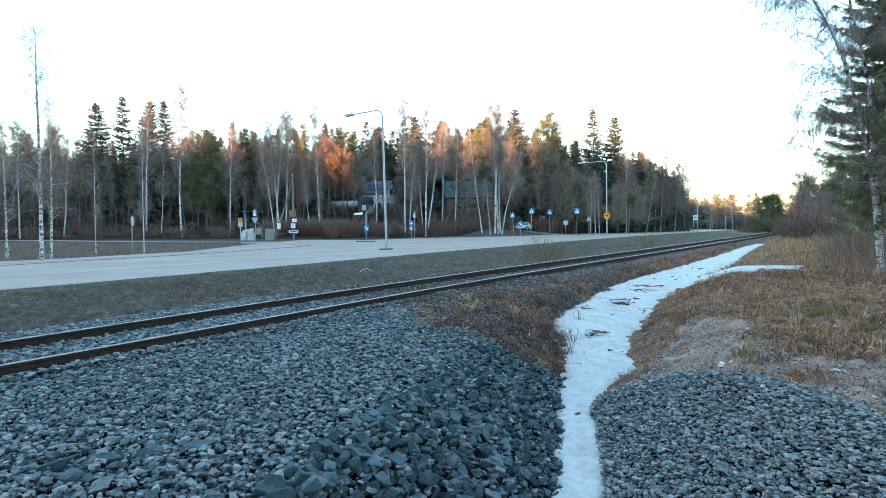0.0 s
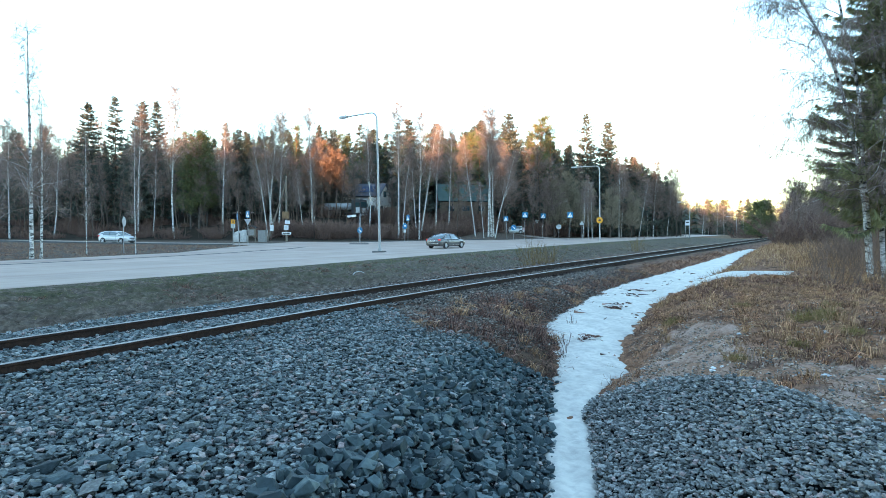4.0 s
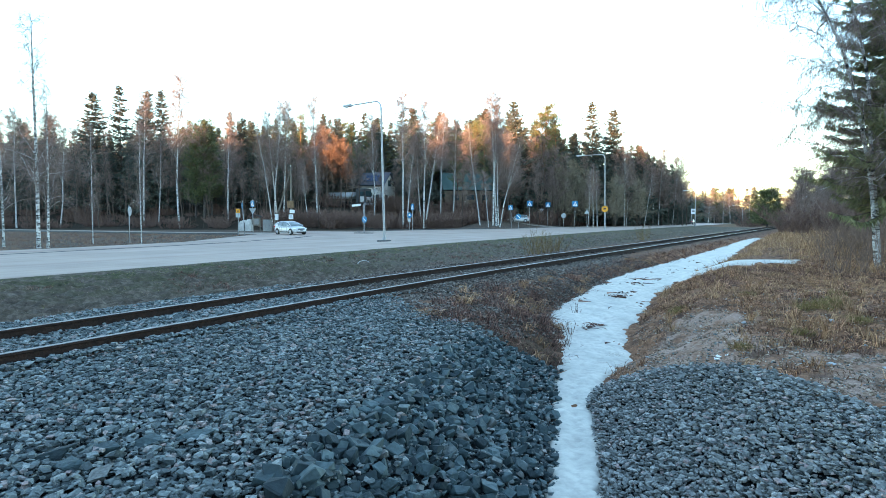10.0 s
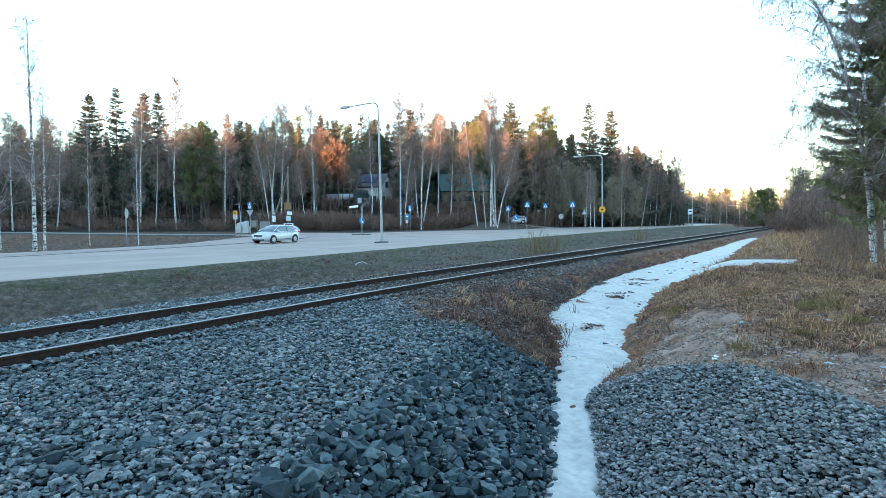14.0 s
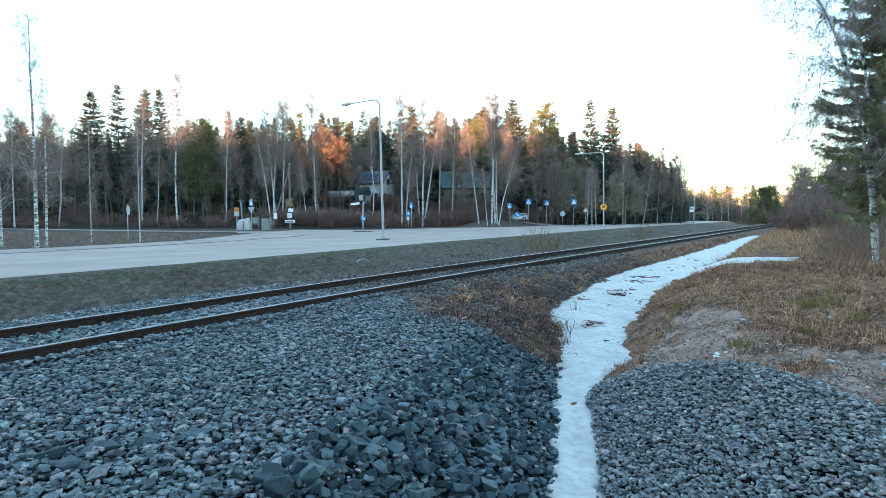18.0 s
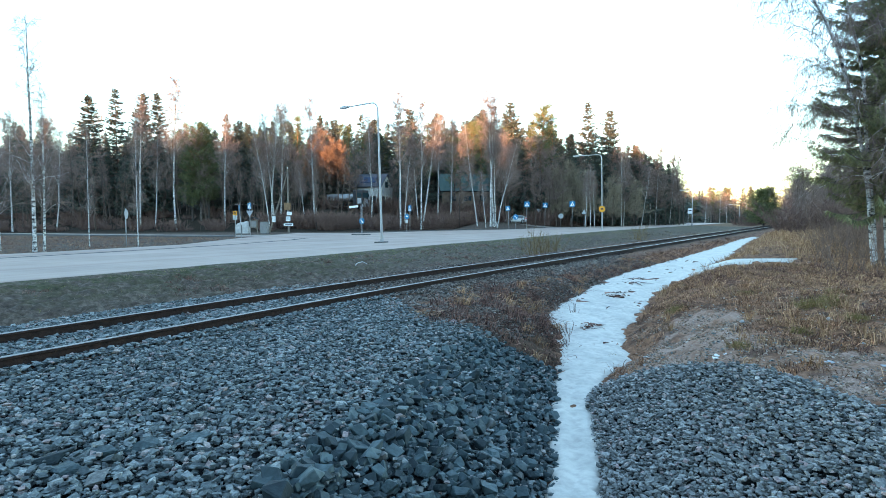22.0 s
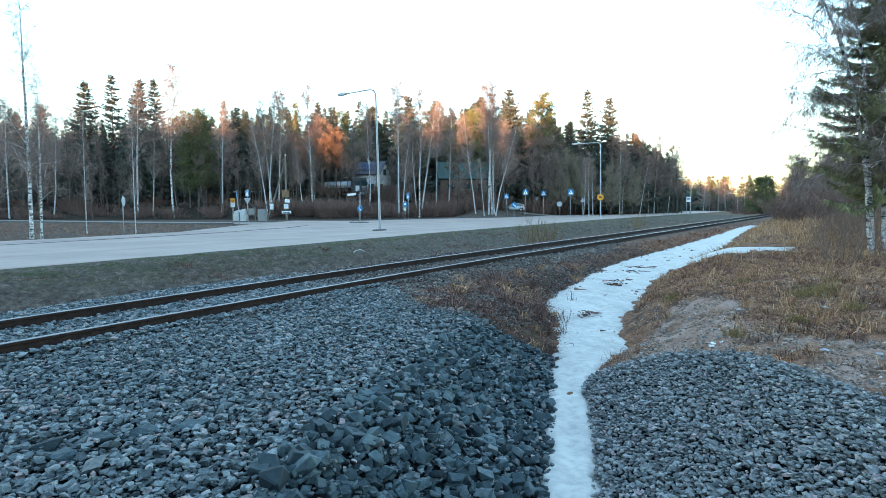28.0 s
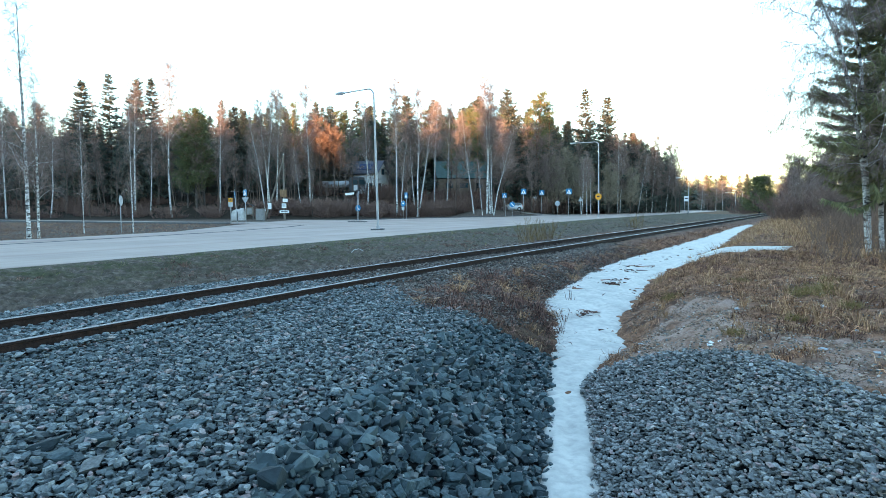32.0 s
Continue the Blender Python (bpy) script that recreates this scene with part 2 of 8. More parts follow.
M_ROAD = road_material()
M_LANE = noisy("dusty_verge_asphalt", [(0.35, (0.3, 0.25, 0.21)), (0.65, (0.42, 0.35, 0.3))], 0.5, rough=0.95, bump=0.3, bump_scale=60, spec=0.1)
M_KERB = noisy("granite_kerb", [(0.3, (0.06, 0.06, 0.06)), (0.7, (0.16, 0.155, 0.15))], 20, rough=0.8, bump=0.4)
M_SNOW = noisy("old_snow", [(0.3, (0.472, 0.442, 0.383)), (0.65, (0.639, 0.589, 0.506))], 2.2, rough=0.6, bump=0.7, bump_scale=7, second=(9.0, (0.333, 0.285, 0.252), 0.4), spec=0.3)
M_DRY = varied("dead_grass", [(0.0, (0.215, 0.114, 0.0589)), (0.5, (0.474, 0.26, 0.139)), (1.0, (0.829, 0.519, 0.301))], 0.9, spec=0.2, grain=0.5, grain_scale=2.6)
M_GREENGRASS = varied("spring_grass", [(0.0, (0.105, 0.108, 0.0359)), (0.5, (0.228, 0.213, 0.0719)), (1.0, (0.473, 0.385, 0.159))], 0.9, spec=0.2)
M_GREENTUFT = varied("yellow_green_grass", [(0.0, (0.1, 0.0765, 0.03)), (0.5, (0.24, 0.18, 0.06)), (1.0, (0.42, 0.297, 0.14))], 0.9, spec=0.2)
M_BRUSH = varied("red_brown_twigs", [(0.0, (0.0448, 0.0228, 0.019)), (0.5, (0.179, 0.0893, 0.0693)), (1.0, (0.47, 0.266, 0.199))], 0.9, spec=0.2, grain=0.55, grain_scale=2.2)
M_HEDGE = varied("fine_brown_twigs", [(0.0, (0.095, 0.0583, 0.0485)), (0.5, (0.203, 0.126, 0.1)), (1.0, (0.345, 0.217, 0.172))], 0.9, spec=0.2)
M_MAT = varied("matted_dead_weeds", [(0.0, (0.0821, 0.0405, 0.0242)), (0.45, (0.289, 0.144, 0.084)), (0.8, (0.616, 0.321, 0.184)), (1.0, (0.902, 0.512, 0.311))], 0.9, spec=0.2, grain=0.7, grain_scale=2.4)
M_VERGE = varied("grey_matted_grass", [(0.0, (0.0551, 0.0425, 0.0312)), (0.5, (0.166, 0.122, 0.0889)), (1.0, (0.417, 0.294, 0.223))], 0.9, spec=0.2, grain=0.7, grain_scale=1.6)
M_SHOOT = varied("grey_red_shoots", [(0.0, (0.109, 0.0667, 0.0518)), (0.5, (0.217, 0.139, 0.106)), (1.0, (0.357, 0.239, 0.182))], 0.9, spec=0.2)
M_CLOD = varied("soil_crumbs", [(0.0, (0.115, 0.0728, 0.0481)), (0.5, (0.299, 0.204, 0.144)), (0.85, (0.483, 0.353, 0.267)), (1.0, (0.598, 0.508, 0.438))], 0.95, spec=0.2)
M_THICKET = varied("grey_brown_twigs", [(0.0, (0.126, 0.068, 0.0486)), (0.5, (0.263, 0.145, 0.1)), (1.0, (0.462, 0.276, 0.186))], 0.9, spec=0.2, grain=0.45, grain_scale=0.9)


def bark_birch():
    m, n, l, b = material("birch_bark", 0.75, 0, 0.3)
    tc = n.new("ShaderNodeTexCoord")
    mp = n.new("ShaderNodeMapping")
    mp.inputs["Scale"].default_value = (2.6, 2.6, 6.0)
    l.new(tc.outputs["Object"], mp.inputs[0])
    t = n.new("ShaderNodeTexNoise")
    t.inputs["Scale"].default_value, t.inputs["Detail"].default_value, t.inputs["Roughness"].default_value = 1.3, 5, 0.75
    l.new(mp.outputs[0], t.inputs["Vector"])
    r = ramp(n, [(0.42, (0.03, 0.026, 0.024)), (0.475, (0.42, 0.4, 0.37)), (0.6, (0.8, 0.77, 0.72))])
    l.new(t.outputs["Fac"], r.inputs[0])
    l.new(r.outputs[0], b.inputs["Base Color"])
    return m


M_BIRCH = bark_birch()
M_TWIG = varied("birch_twigs", [(0.0, (0.122, 0.0844, 0.0728)), (0.5, (0.245, 0.173, 0.146)), (1.0, (0.428, 0.314, 0.271))], 0.85, spec=0.25)
M_BARK = noisy("conifer_bark", [(0.3, (0.0618, 0.045, 0.0352)), (0.7, (0.186, 0.135, 0.106))], 6, rough=0.95, bump=0.6, bump_scale=20, stretch=(1, 1, 0.3))


def bark_pine():
    """Grey plates low on the trunk, thin orange bark high up, as pines grow it."""
    m, n, l, b = material("pine_bark", 0.9, 0, 0.3)
    tc = n.new("ShaderNodeTexCoord")
    t = n.new("ShaderNodeTexNoise")
    t.inputs["Scale"].default_value, t.inputs["Detail"].default_value = 4, 6
    l.new(tc.outputs["Object"], t.inputs["Vector"])
    low = ramp(n, [(0.3, (0.05, 0.04, 0.035)), (0.7, (0.14, 0.115, 0.1))])
    high = ramp(n, [(0.3, (0.16, 0.075, 0.04)), (0.7, (0.36, 0.18, 0.09))])
    l.new(t.outputs["Fac"], low.inputs[0])
    l.new(t.outputs["Fac"], high.inputs[0])
    sp = n.new("ShaderNodeSeparateXYZ")
    l.new(tc.outputs["Object"], sp.inputs[0])
    mr = n.new("ShaderNodeMapRange")
    mr.inputs["From Min"].default_value, mr.inputs["From Max"].default_value = 7.0, 11.0
    l.new(sp.outputs["Z"], mr.inputs["Value"])
    mx = n.new("ShaderNodeMix")
    mx.data_type = "RGBA"
    l.new(mr.outputs[0], mx.inputs[0])
    l.new(low.outputs[0], mx.inputs[6])
    l.new(high.outputs[0], mx.inputs[7])
    l.new(mx.outputs[2], b.inputs["Base Color"])
    return m


M_PINEBARK = bark_pine()
M_SPRUCE = varied("spruce_needles", [(0.0, (0.052, 0.0663, 0.0546)), (0.5, (0.0975, 0.114, 0.0884)), (0.9, (0.15, 0.159, 0.12)), (0.93, (0.182, 0.124, 0.091)), (1.0, (0.221, 0.15, 0.111))], 0.7, spec=0.3)
M_NEARSPRUCE = varied("green_spruce_needles", [(0.0, (0.115, 0.123, 0.0592)), (0.5, (0.229, 0.229, 0.101)), (1.0, (0.354, 0.317, 0.149))], 0.7, spec=0.3)
M_PINE = varied("pine_needles", [(0.0, (0.0747, 0.092, 0.0403)), (0.5, (0.144, 0.161, 0.069)), (1.0, (0.23, 0.236, 0.103))], 0.7, spec=0.3)
M_STEEL = noisy("galvanised_steel", [(0.3, (0.34, 0.34, 0.33)), (0.7, (0.47, 0.46, 0.45))], 5, rough=0.5, metal=0.2)
M_SIGNBACK = noisy("grey_sign_back", [(0.3, (0.36, 0.38, 0.39)), (0.7, (0.5, 0.52, 0.53))], 6, rough=0.55, metal=0.3)
M_BLUE = plain("blue_sign_face", (0.006, 0.18, 0.36), 0.4)
M_WHITE = noisy("white_paint", [(0.3, (0.7, 0.7, 0.69)), (0.7, (0.82, 0.82, 0.8))], 4, rough=0.5)
M_YELLOW = plain("orange_sign_face", (0.75, 0.3, 0.015), 0.45)
M_BLACK = plain("black_plastic", (0.015, 0.015, 0.016), 0.5)
M_BAR = plain("dark_print", (0.03, 0.03, 0.03), 0.6)
M_WOODPOLE = noisy("grey_timber_pole", [(0.3, (0.12, 0.1, 0.08)), (0.7, (0.25, 0.21, 0.17))], 6, rough=0.9, bump=0.4, stretch=(1, 1, 0.2))
M_GLASS = plain("dark_window_glass", (0.05, 0.09, 0.1), 0.05, spec=1.0)
M_CARGLASS = plain("tinted_car_glass", (0.16, 0.2, 0.2), 0.06, spec=0.9)
M_SILVER = plain("metallic_grey_paint", (0.165, 0.16, 0.155), 0.26, metal=0.5)
M_CARWHITE = plain("silver_white_paint", (0.62, 0.64, 0.63), 0.25, metal=0.12)
M_GAP = plain("shadowed_gap", (0.09, 0.09, 0.09), 0.7)
M_TRIM = plain("bright_window_trim", (0.7, 0.71, 0.72), 0.3, metal=0.35)
M_CHROME = plain("chrome", (0.7, 0.7, 0.7), 0.15, metal=1.0)
M_RIM = plain("alloy_rim", (0.6, 0.6, 0.61), 0.35, metal=0.25)
M_RUBBER = noisy("tyre_rubber", [(0.3, (0.012, 0.012, 0.012)), (0.7, (0.03, 0.03, 0.03))], 20, rough=0.85)
M_HEAD = plain("lit_headlight", (0.62, 0.62, 0.58), 0.15, glow=0.02)
M_TAIL = plain("lit_tail_light", (0.6, 0.03, 0.02), 0.25, glow=0.06)
M_LENS = plain("clear_lamp_glass", (0.6, 0.62, 0.65), 0.12, spec=0.8)
M_WALLW = noisy("cream_render", [(0.3, (0.694, 0.672, 0.627)), (0.7, (0.829, 0.806, 0.762))], 1.5, rough=0.85, bump=0.2)
M_ROOFD = noisy("dark_sheet_roof", [(0.3, (0.06, 0.065, 0.08)), (0.7, (0.11, 0.115, 0.13))], 1.5, rough=0.5)
M_ROOFG = noisy("green_sheet_roof", [(0.3, (0.07, 0.14, 0.125)), (0.7, (0.12, 0.2, 0.18))], 1.2, rough=0.5)
M_WOODWALL = noisy("brown_board_wall", [(0.3, (0.16, 0.11, 0.08)), (0.7, (0.28, 0.2, 0.15))], 2, rough=0.9)
M_SOLAR = plain("solar_panel", (0.02, 0.035, 0.08), 0.15)
M_LAMPHEAD = plain("grey_lamp_housing", (0.45, 0.45, 0.45), 0.5)
M_CABINET = noisy("dull_grey_cabinet_paint", [(0.3, (0.2, 0.19, 0.18)), (0.7, (0.28, 0.27, 0.255))], 5, rough=0.6)

# ---- mesh helpers ----
rng = np.random.default_rng(7)


def empty(name, m=None):
    ob = new(name)
    ob.empty_display_size = 0.2
    if m is not None:
        ob.matrix_world = m
    return ob


def mesh_np(name, verts, faces, mats=(), smooth=False, mat_index=None):
    """A mesh from arrays: faces is an (n, 3) or (n, 4) array."""
    me = bpy.data.meshes.new(name)
    verts, faces = np.asarray(verts, dtype=np.float32), np.asarray(faces, dtype=np.int32)
    k = faces.shape[1]
    me.vertices.add(len(verts))
    me.vertices.foreach_set("co", verts.ravel())
    me.loops.add(faces.size)
    me.loops.foreach_set("vertex_index", faces.ravel())
    me.polygons.add(len(faces))
    me.polygons.foreach_set("loop_start", np.arange(0, faces.size, k, dtype=np.int32))
    me.polygons.foreach_set("loop_total", np.full(len(faces), k, dtype=np.int32))
    if mat_index is not None:
        me.polygons.foreach_set("material_index", np.asarray(mat_index, dtype=np.int32))
    me.update(calc_edges=True)
    me.polygons.foreach_set("use_smooth", np.full(len(faces), smooth))
    for m in mats:
        me.materials.append(m)
    return me


class Soup:
    """Collects tubes, blades and triangles into one mesh."""

    def __init__(self):
        self.v, self.f, self.n = [], [], 0

    def add(self, v, f):
        v, f = np.asarray(v, dtype=float), np.asarray(f, dtype=int)
        self.v.append(v)
        self.f.append(f + self.n)
        self.n += len(v)

    def tube(self, pts, radii, sides=5):
        pts, radii = np.asarray(pts, dtype=float), np.asarray(radii, dtype=float)
        d = np.gradient(pts, axis=0)
        d /= np.linalg.norm(d, axis=1)[:, None] + 1e-9
        ref = np.array([1.0, 0, 0]) if abs(d[0, 0]) < 0.8 else np.array([0, 1.0, 0])
        u = np.cross(d, ref)
        u /= np.linalg.norm(u, axis=1)[:, None] + 1e-9
        w = np.cross(d, u)
        a = np.arange(sides) * 2 * np.pi / sides
        ring = pts[:, None] + radii[:, None, None] * (np.cos(a)[None, :, None] * u[:, None] + np.sin(a)[None, :, None] * w[:, None])
        k, i = len(pts), np.arange(sides)
        q = []
        for r in range(k - 1):
            b, c = r * sides, (r + 1) * sides
            q.append(np.stack([b + i, b + (i + 1) % sides, c + (i + 1) % sides], 1))
            q.append(np.stack([b + i, c + (i + 1) % sides, c + i], 1))
        self.add(ring.reshape(-1, 3), np.concatenate(q))

    def blades(self, p0, p1, width, rnd=rng):
        """Many thin tapered blades at once, from p0 to p1, each a triangle."""
        p0, p1 = np.asarray(p0, dtype=float), np.asarray(p1, dtype=float)
        d = p1 - p0
        side = np.cross(d, rnd.normal(size=d.shape))
        side *= (np.asarray(width) / 2 / (np.linalg.norm(side, axis=1) + 1e-9))[:, None]
        n = len(p0)
        v = np.stack([p0 - side, p0 + side, p1], 1).reshape(-1, 3)
        self.add(v, np.arange(3 * n).reshape(-1, 3))

    def mesh(self, name, mat, smooth=False):
        return mesh_np(name, np.concatenate(self.v), np.concatenate(self.f), [mat], smooth)


def part(name, bm, mat, parent=None, label="", smooth=False):
    """Links a bmesh, or a ready mesh, as one object under a thing."""
    if isinstance(bm, bmesh.types.BMesh):
        me = bpy.data.meshes.new(name)
        bm.to_mesh(me)
        bm.free()
        me.materials.append(mat)
        if smooth:
            me.polygons.foreach_set("use_smooth", np.full(len(me.polygons), True))
    else:
        me = bm
    ob = new(name, me)
    if parent is not None:
        ob.parent = parent
    if label:
        ob["label"] = label
    return ob


def box(bm, x0, y0, z0, x1, y1, z1, bevel=0.0, m=None):
    c = Matrix.Translation(((x0 + x1) / 2, (y0 + y1) / 2, (z0 + z1) / 2)) @ Matrix.Diagonal((x1 - x0, y1 - y0, z1 - z0, 1))
    r = bmesh.ops.create_cube(bm, size=1, matrix=(m @ c) if m else c)
    if bevel:
        es = list({e for v in r["verts"] for e in v.link_edges})
        bmesh.ops.bevel(bm, geom=es, offset=bevel, segments=2, affect="EDGES", profile=0.5)
    return bm


def cyl(bm, r, length, m=None, sides=16, r2=None):
    """A cylinder along z from 0 to length."""
    mm = Matrix.Translation((0, 0, length / 2))
    bmesh.ops.create_cone(bm, cap_ends=True, segments=sides, radius1=r, radius2=r if r2 is None else r2, depth=length, matrix=(m @ mm) if m else mm)
    return bm


def BM():
    return bmesh.new()


def smooth01(t):
    t = np.clip(t, 0, 1)
    return t * t * (3 - 2 * t)


def wob(x, y, f, seed=0.0):
    """A cheap smooth wobble of about -1 to 1."""
    return (np.sin(x * f + 1.3 * np.sin(y * f * 0.7 + seed)) + np.sin(y * f * 1.1 + seed * 2 + 1.7 * np.sin(x * f * 0.6)) + np.sin((x + y) * f * 0.53 + seed * 3)) / 3


# ---- plan: track, ditch, road ----
HEAD_Z = 0.41                       # top of the rails; the road lies at 0
_s = np.arange(-80, 420.01, 0.5)
_h = np.radians(31.94 + 3.74 * smooth01(_s / 20))
_i0 = int(np.argmin(abs(_s)))
_x = np.cumsum(np.sin(_h) * 0.5)
_y = np.cumsum(np.cos(_h) * 0.5)
TRK = np.stack([_x - _x[_i0] - 5.362, _y - _y[_i0] + 7.47], 1)


def track_at(s):
    return np.interp(s, _s, TRK[:, 0]), np.interp(s, _s, TRK[:, 1]), np.interp(s, _s, _h)


def track_sd(x, y):
    """Distance along the track, and distance from its middle, positive towards the road."""
    s = (x + 5.362) * math.sin(radians(35)) + (y - 7.47) * math.cos(radians(35))
    for _ in range(4):
        cx, cy, h = track_at(s)
        s = s + (x - cx) * np.sin(h) + (y - cy) * np.cos(h)
    cx, cy, h = track_at(s)
    return s, -(x - cx) * np.cos(h) + (y - cy) * np.sin(h)


DY = np.array([-60, 0, 3, 5.1, 6.1, 7.35, 7.9, 8.8, 9.34, 10.2, 11.1, 11.9, 12.8, 13.7, 15.2, 18.0, 21, 25.8, 31.4, 45.6, 70, 120, 400])
DL = np.array([-9, -0.25, 0.45, 1.06, 1.27, 1.54, 1.66, 1.88, 2.02, 2.16, 2.4, 2.36, 2.38, 2.8, 3.6, 5.1, 7.0, 10.6, 14.6, 24, 42, 79, 290])
DR = np.array([-8.6, 0.15, 0.85, 1.48, 1.72, 1.98, 2.15, 2.72, 3.2, 3.34, 3.66, 4.05, 4.55, 5.05, 5.8, 7.55, 9.5, 13.1, 16.5, 25.3, 43.5, 80.5, 292])
DZ = np.interp(DY, [-60, 6.7, 7.9, 9.5, 11, 13, 15, 18.3, 24.3, 31.4], [-0.5, -0.5, -0.48, -0.42, -0.35, -0.25, -0.16, -0.09, -0.04, 0])


def ditch(x, y):
    """Distance across the ditch from its middle (positive to the bank), its half width and depth."""
    c, hw = (np.interp(y, DY, DL) + np.interp(y, DY, DR)) / 2, (np.interp(y, DY, DR) - np.interp(y, DY, DL)) / 2
    k = np.interp(y, [5, 9, 14, 20, 30], [0.97, 0.95, 0.9, 0.84, 0.8])
    return (x - c) * k, hw * k, np.interp(y, DY, DZ)


LANE = np.array([-4.7, 44.6])
LH = radians(35.3)


def road_aq(x, y):
    """Along the road, and across it (positive towards the track)."""
    return (x - LANE[0]) * math.sin(LH) + (y - LANE[1]) * math.cos(LH), (x - LANE[0]) * math.cos(LH) - (y - LANE[1]) * math.sin(LH)


def road_xy(a, q):
    return LANE[0] + a * math.sin(LH) + q * math.cos(LH), LANE[1] + a * math.cos(LH) - q * math.sin(LH)


NA, NQ = np.array([-200, -28, -15, 0, 40, 110, 400]), np.array([8.4, 8.2, 7.3, 5.9, 3.7, 4.2, 4.2])
FA = np.array([-200, -20, -10, -2, 8, 16, 18.5, 30, 46, 74, 130, 400])
FQ = np.array([-9.2, -9.2, -11, -17, -24, -28, -20.5, -18.8, -14.4, -11, -8, -8])


def road_z(a):
    """The road falls away past its crest."""
    return -4.0 * smooth01((np.asarray(a, dtype=float) - 140) / 85)


def yard(x, y):
    """The forecourt that slopes up from the junction to the houses."""
    a, q = road_aq(x, y)
    return 1.5 * smooth01((-q - 12) / 14) * smooth01((np.asarray(x) - 2) / 6) * smooth01((34 - np.asarray(x)) / 8) * smooth01((np.asarray(y) - 86) / 6)


def height(x, y):
    x, y = np.asarray(x, dtype=float), np.asarray(y, dtype=float)
    s, d = track_sd(x, y)
    a, q = road_aq(x, y)
    e, hw, zd = ditch(x, y)
    # bank between track and ditch, and the bank beyond it
    left = zd + 0.5 * np.maximum(0, -e - hw)
    top = 0.24 + 0.02 * wob(x, y, 1.3)
    left = -0.06 * np.log(np.exp(-left / 0.06) + np.exp(-top / 0.06))
    cap = 0.30 + 0.15 * smooth01((x - 4) / 6) + 0.5 * smooth01((y - 20) / 25) * smooth01((e - 1) / 5) + 0.06 * wob(x, y, 0.9, 2)
    right = zd + 0.42 * np.maximum(0, e - hw)
    right = -0.08 * np.log(np.exp(-right / 0.08) + np.exp(-cap / 0.08))
    near = np.where(e < 0, left, right)
    # far side: shoulder, shallow ditch, bank up to the road
    edge = q - np.interp(a, NA, NQ)                 # metres to the road's near edge
    t = np.clip((d - 2.3) / (np.maximum(edge, 0) + d - 2.3 + 1e-6), 0, 1)
    far = np.where(d < 2.3, 0.24, np.interp(t, [0, 0.18, 0.35, 0.9, 1], [0.22, -0.3, -0.42, -0.05, -0.004])) + 0.04 * wob(x, y, 0.8) * (d > 2.5) * (edge > 0.5)
    far = np.where(edge <= -0.3, -0.025, far)
    z = np.where(d > 0, far, near)
    # wooded rise behind the road
    rise = np.minimum(y - 80, -q - 24)
    z = z + np.where(d > 0, 4.5 * smooth01(rise / 32) + 0.25 * wob(x, y, 0.25) * smooth01(rise / 10) + 0.05 * np.clip(rise - 32, 0, 120), 0)
    z = z + yard(x, y) * (d > 0)
    z = z + 20.0 * smooth01((-y - 38) / 40) + 0.8 * wob(x, y, 0.08) * smooth01((-y - 45) / 30)      # unseen ridge, added behind the camera to block the low sun
    z = z - 0.03 * smooth01((0.98 - abs(d)) / 0.15)             # the ballast lies low between the rails
    return z + np.where(d > 0, road_z(a), 0)


def hz(x, y):
    return float(height(np.array([x]), np.array([y]))[0])


def brush_line(y):
    """Where the bed of clean stones ends and the brown brush begins, along the track side of the ditch."""
    return np.interp(y, [0, 8.5, 8.75, 8.95, 9.3, 9.8, 10.4, 11.4, 13], [9, 9, 2.0, 0.8, 0.2, -0.2, -0.5, -0.75, -1.2])


def HEAPY(x):
    """How far the heap of stones beyond the snow reaches."""
    return np.interp(x, [1.2, 2.3, 2.8, 3.08, 3.32, 3.62, 3.72, 3.8, 4.2, 6], [8.1, 8.05, 7.9, 7.6, 7.3, 6.75, 6.0, 5.0, 4.0, 2.5])


def bare_soil(x, y):
    """How bare the bank is: three worn patches of pale grit, ragged at the edges; above 0 no grass grows."""
    b = -0.55 + 0.3 * wob(x, y, 1.7, 1.0) + 0.25 * wob(x, y, 4.3, 4) + 0.15 * wob(x, y, 9.1, 2)
    for cx, cy, rx, ry in ((3.3, 7.8, 0.7, 1.0), (4.0, 8.9, 0.7, 0.8), (4.7, 9.9, 0.6, 0.8), (5.2, 6.4, 1.0, 0.55), (3.9, 5.5, 0.8, 0.5), (7.2, 8.2, 0.6, 0.4)):
        b = b + 1.15 * np.exp(-((x - cx) / rx) ** 2 - ((y - cy) / ry) ** 2)
    return b


# ---- ground: one sheet to the horizon ----
def axis(segments):
    out = []
    for a, b, step in segments:
        out.append(np.arange(a, b, step))
    return np.concatenate(out + [[segments[-1][1]]])


gx = axis([(-1600, -200, 200), (-200, -60, 6), (-60, -20, 1.2), (-20, 16, 0.16), (16, 60, 0.7), (60, 200, 6), (200, 1600, 200)])
gy = axis([(-600, -150, 50), (-150, -2, 3), (-2, 26, 0.16), (26, 60, 0.5), (60, 150, 1.5), (150, 300, 8), (300, 2400, 150)])
GX, GY = np.meshgrid(gx, gy)
GZ = height(GX.ravel(), GY.ravel())
_near = (abs(GX.ravel()) < 30) & (GY.ravel() < 60)
_fd = track_sd(GX.ravel(), GY.ravel())[1]
_fa, _fq = road_aq(GX.ravel(), GY.ravel())
_inroad = (_fq < np.interp(_fa, NA, NQ) + 0.3) & (_fd > 3)
_e, _hw, _zd = ditch(GX.ravel(), GY.ravel())
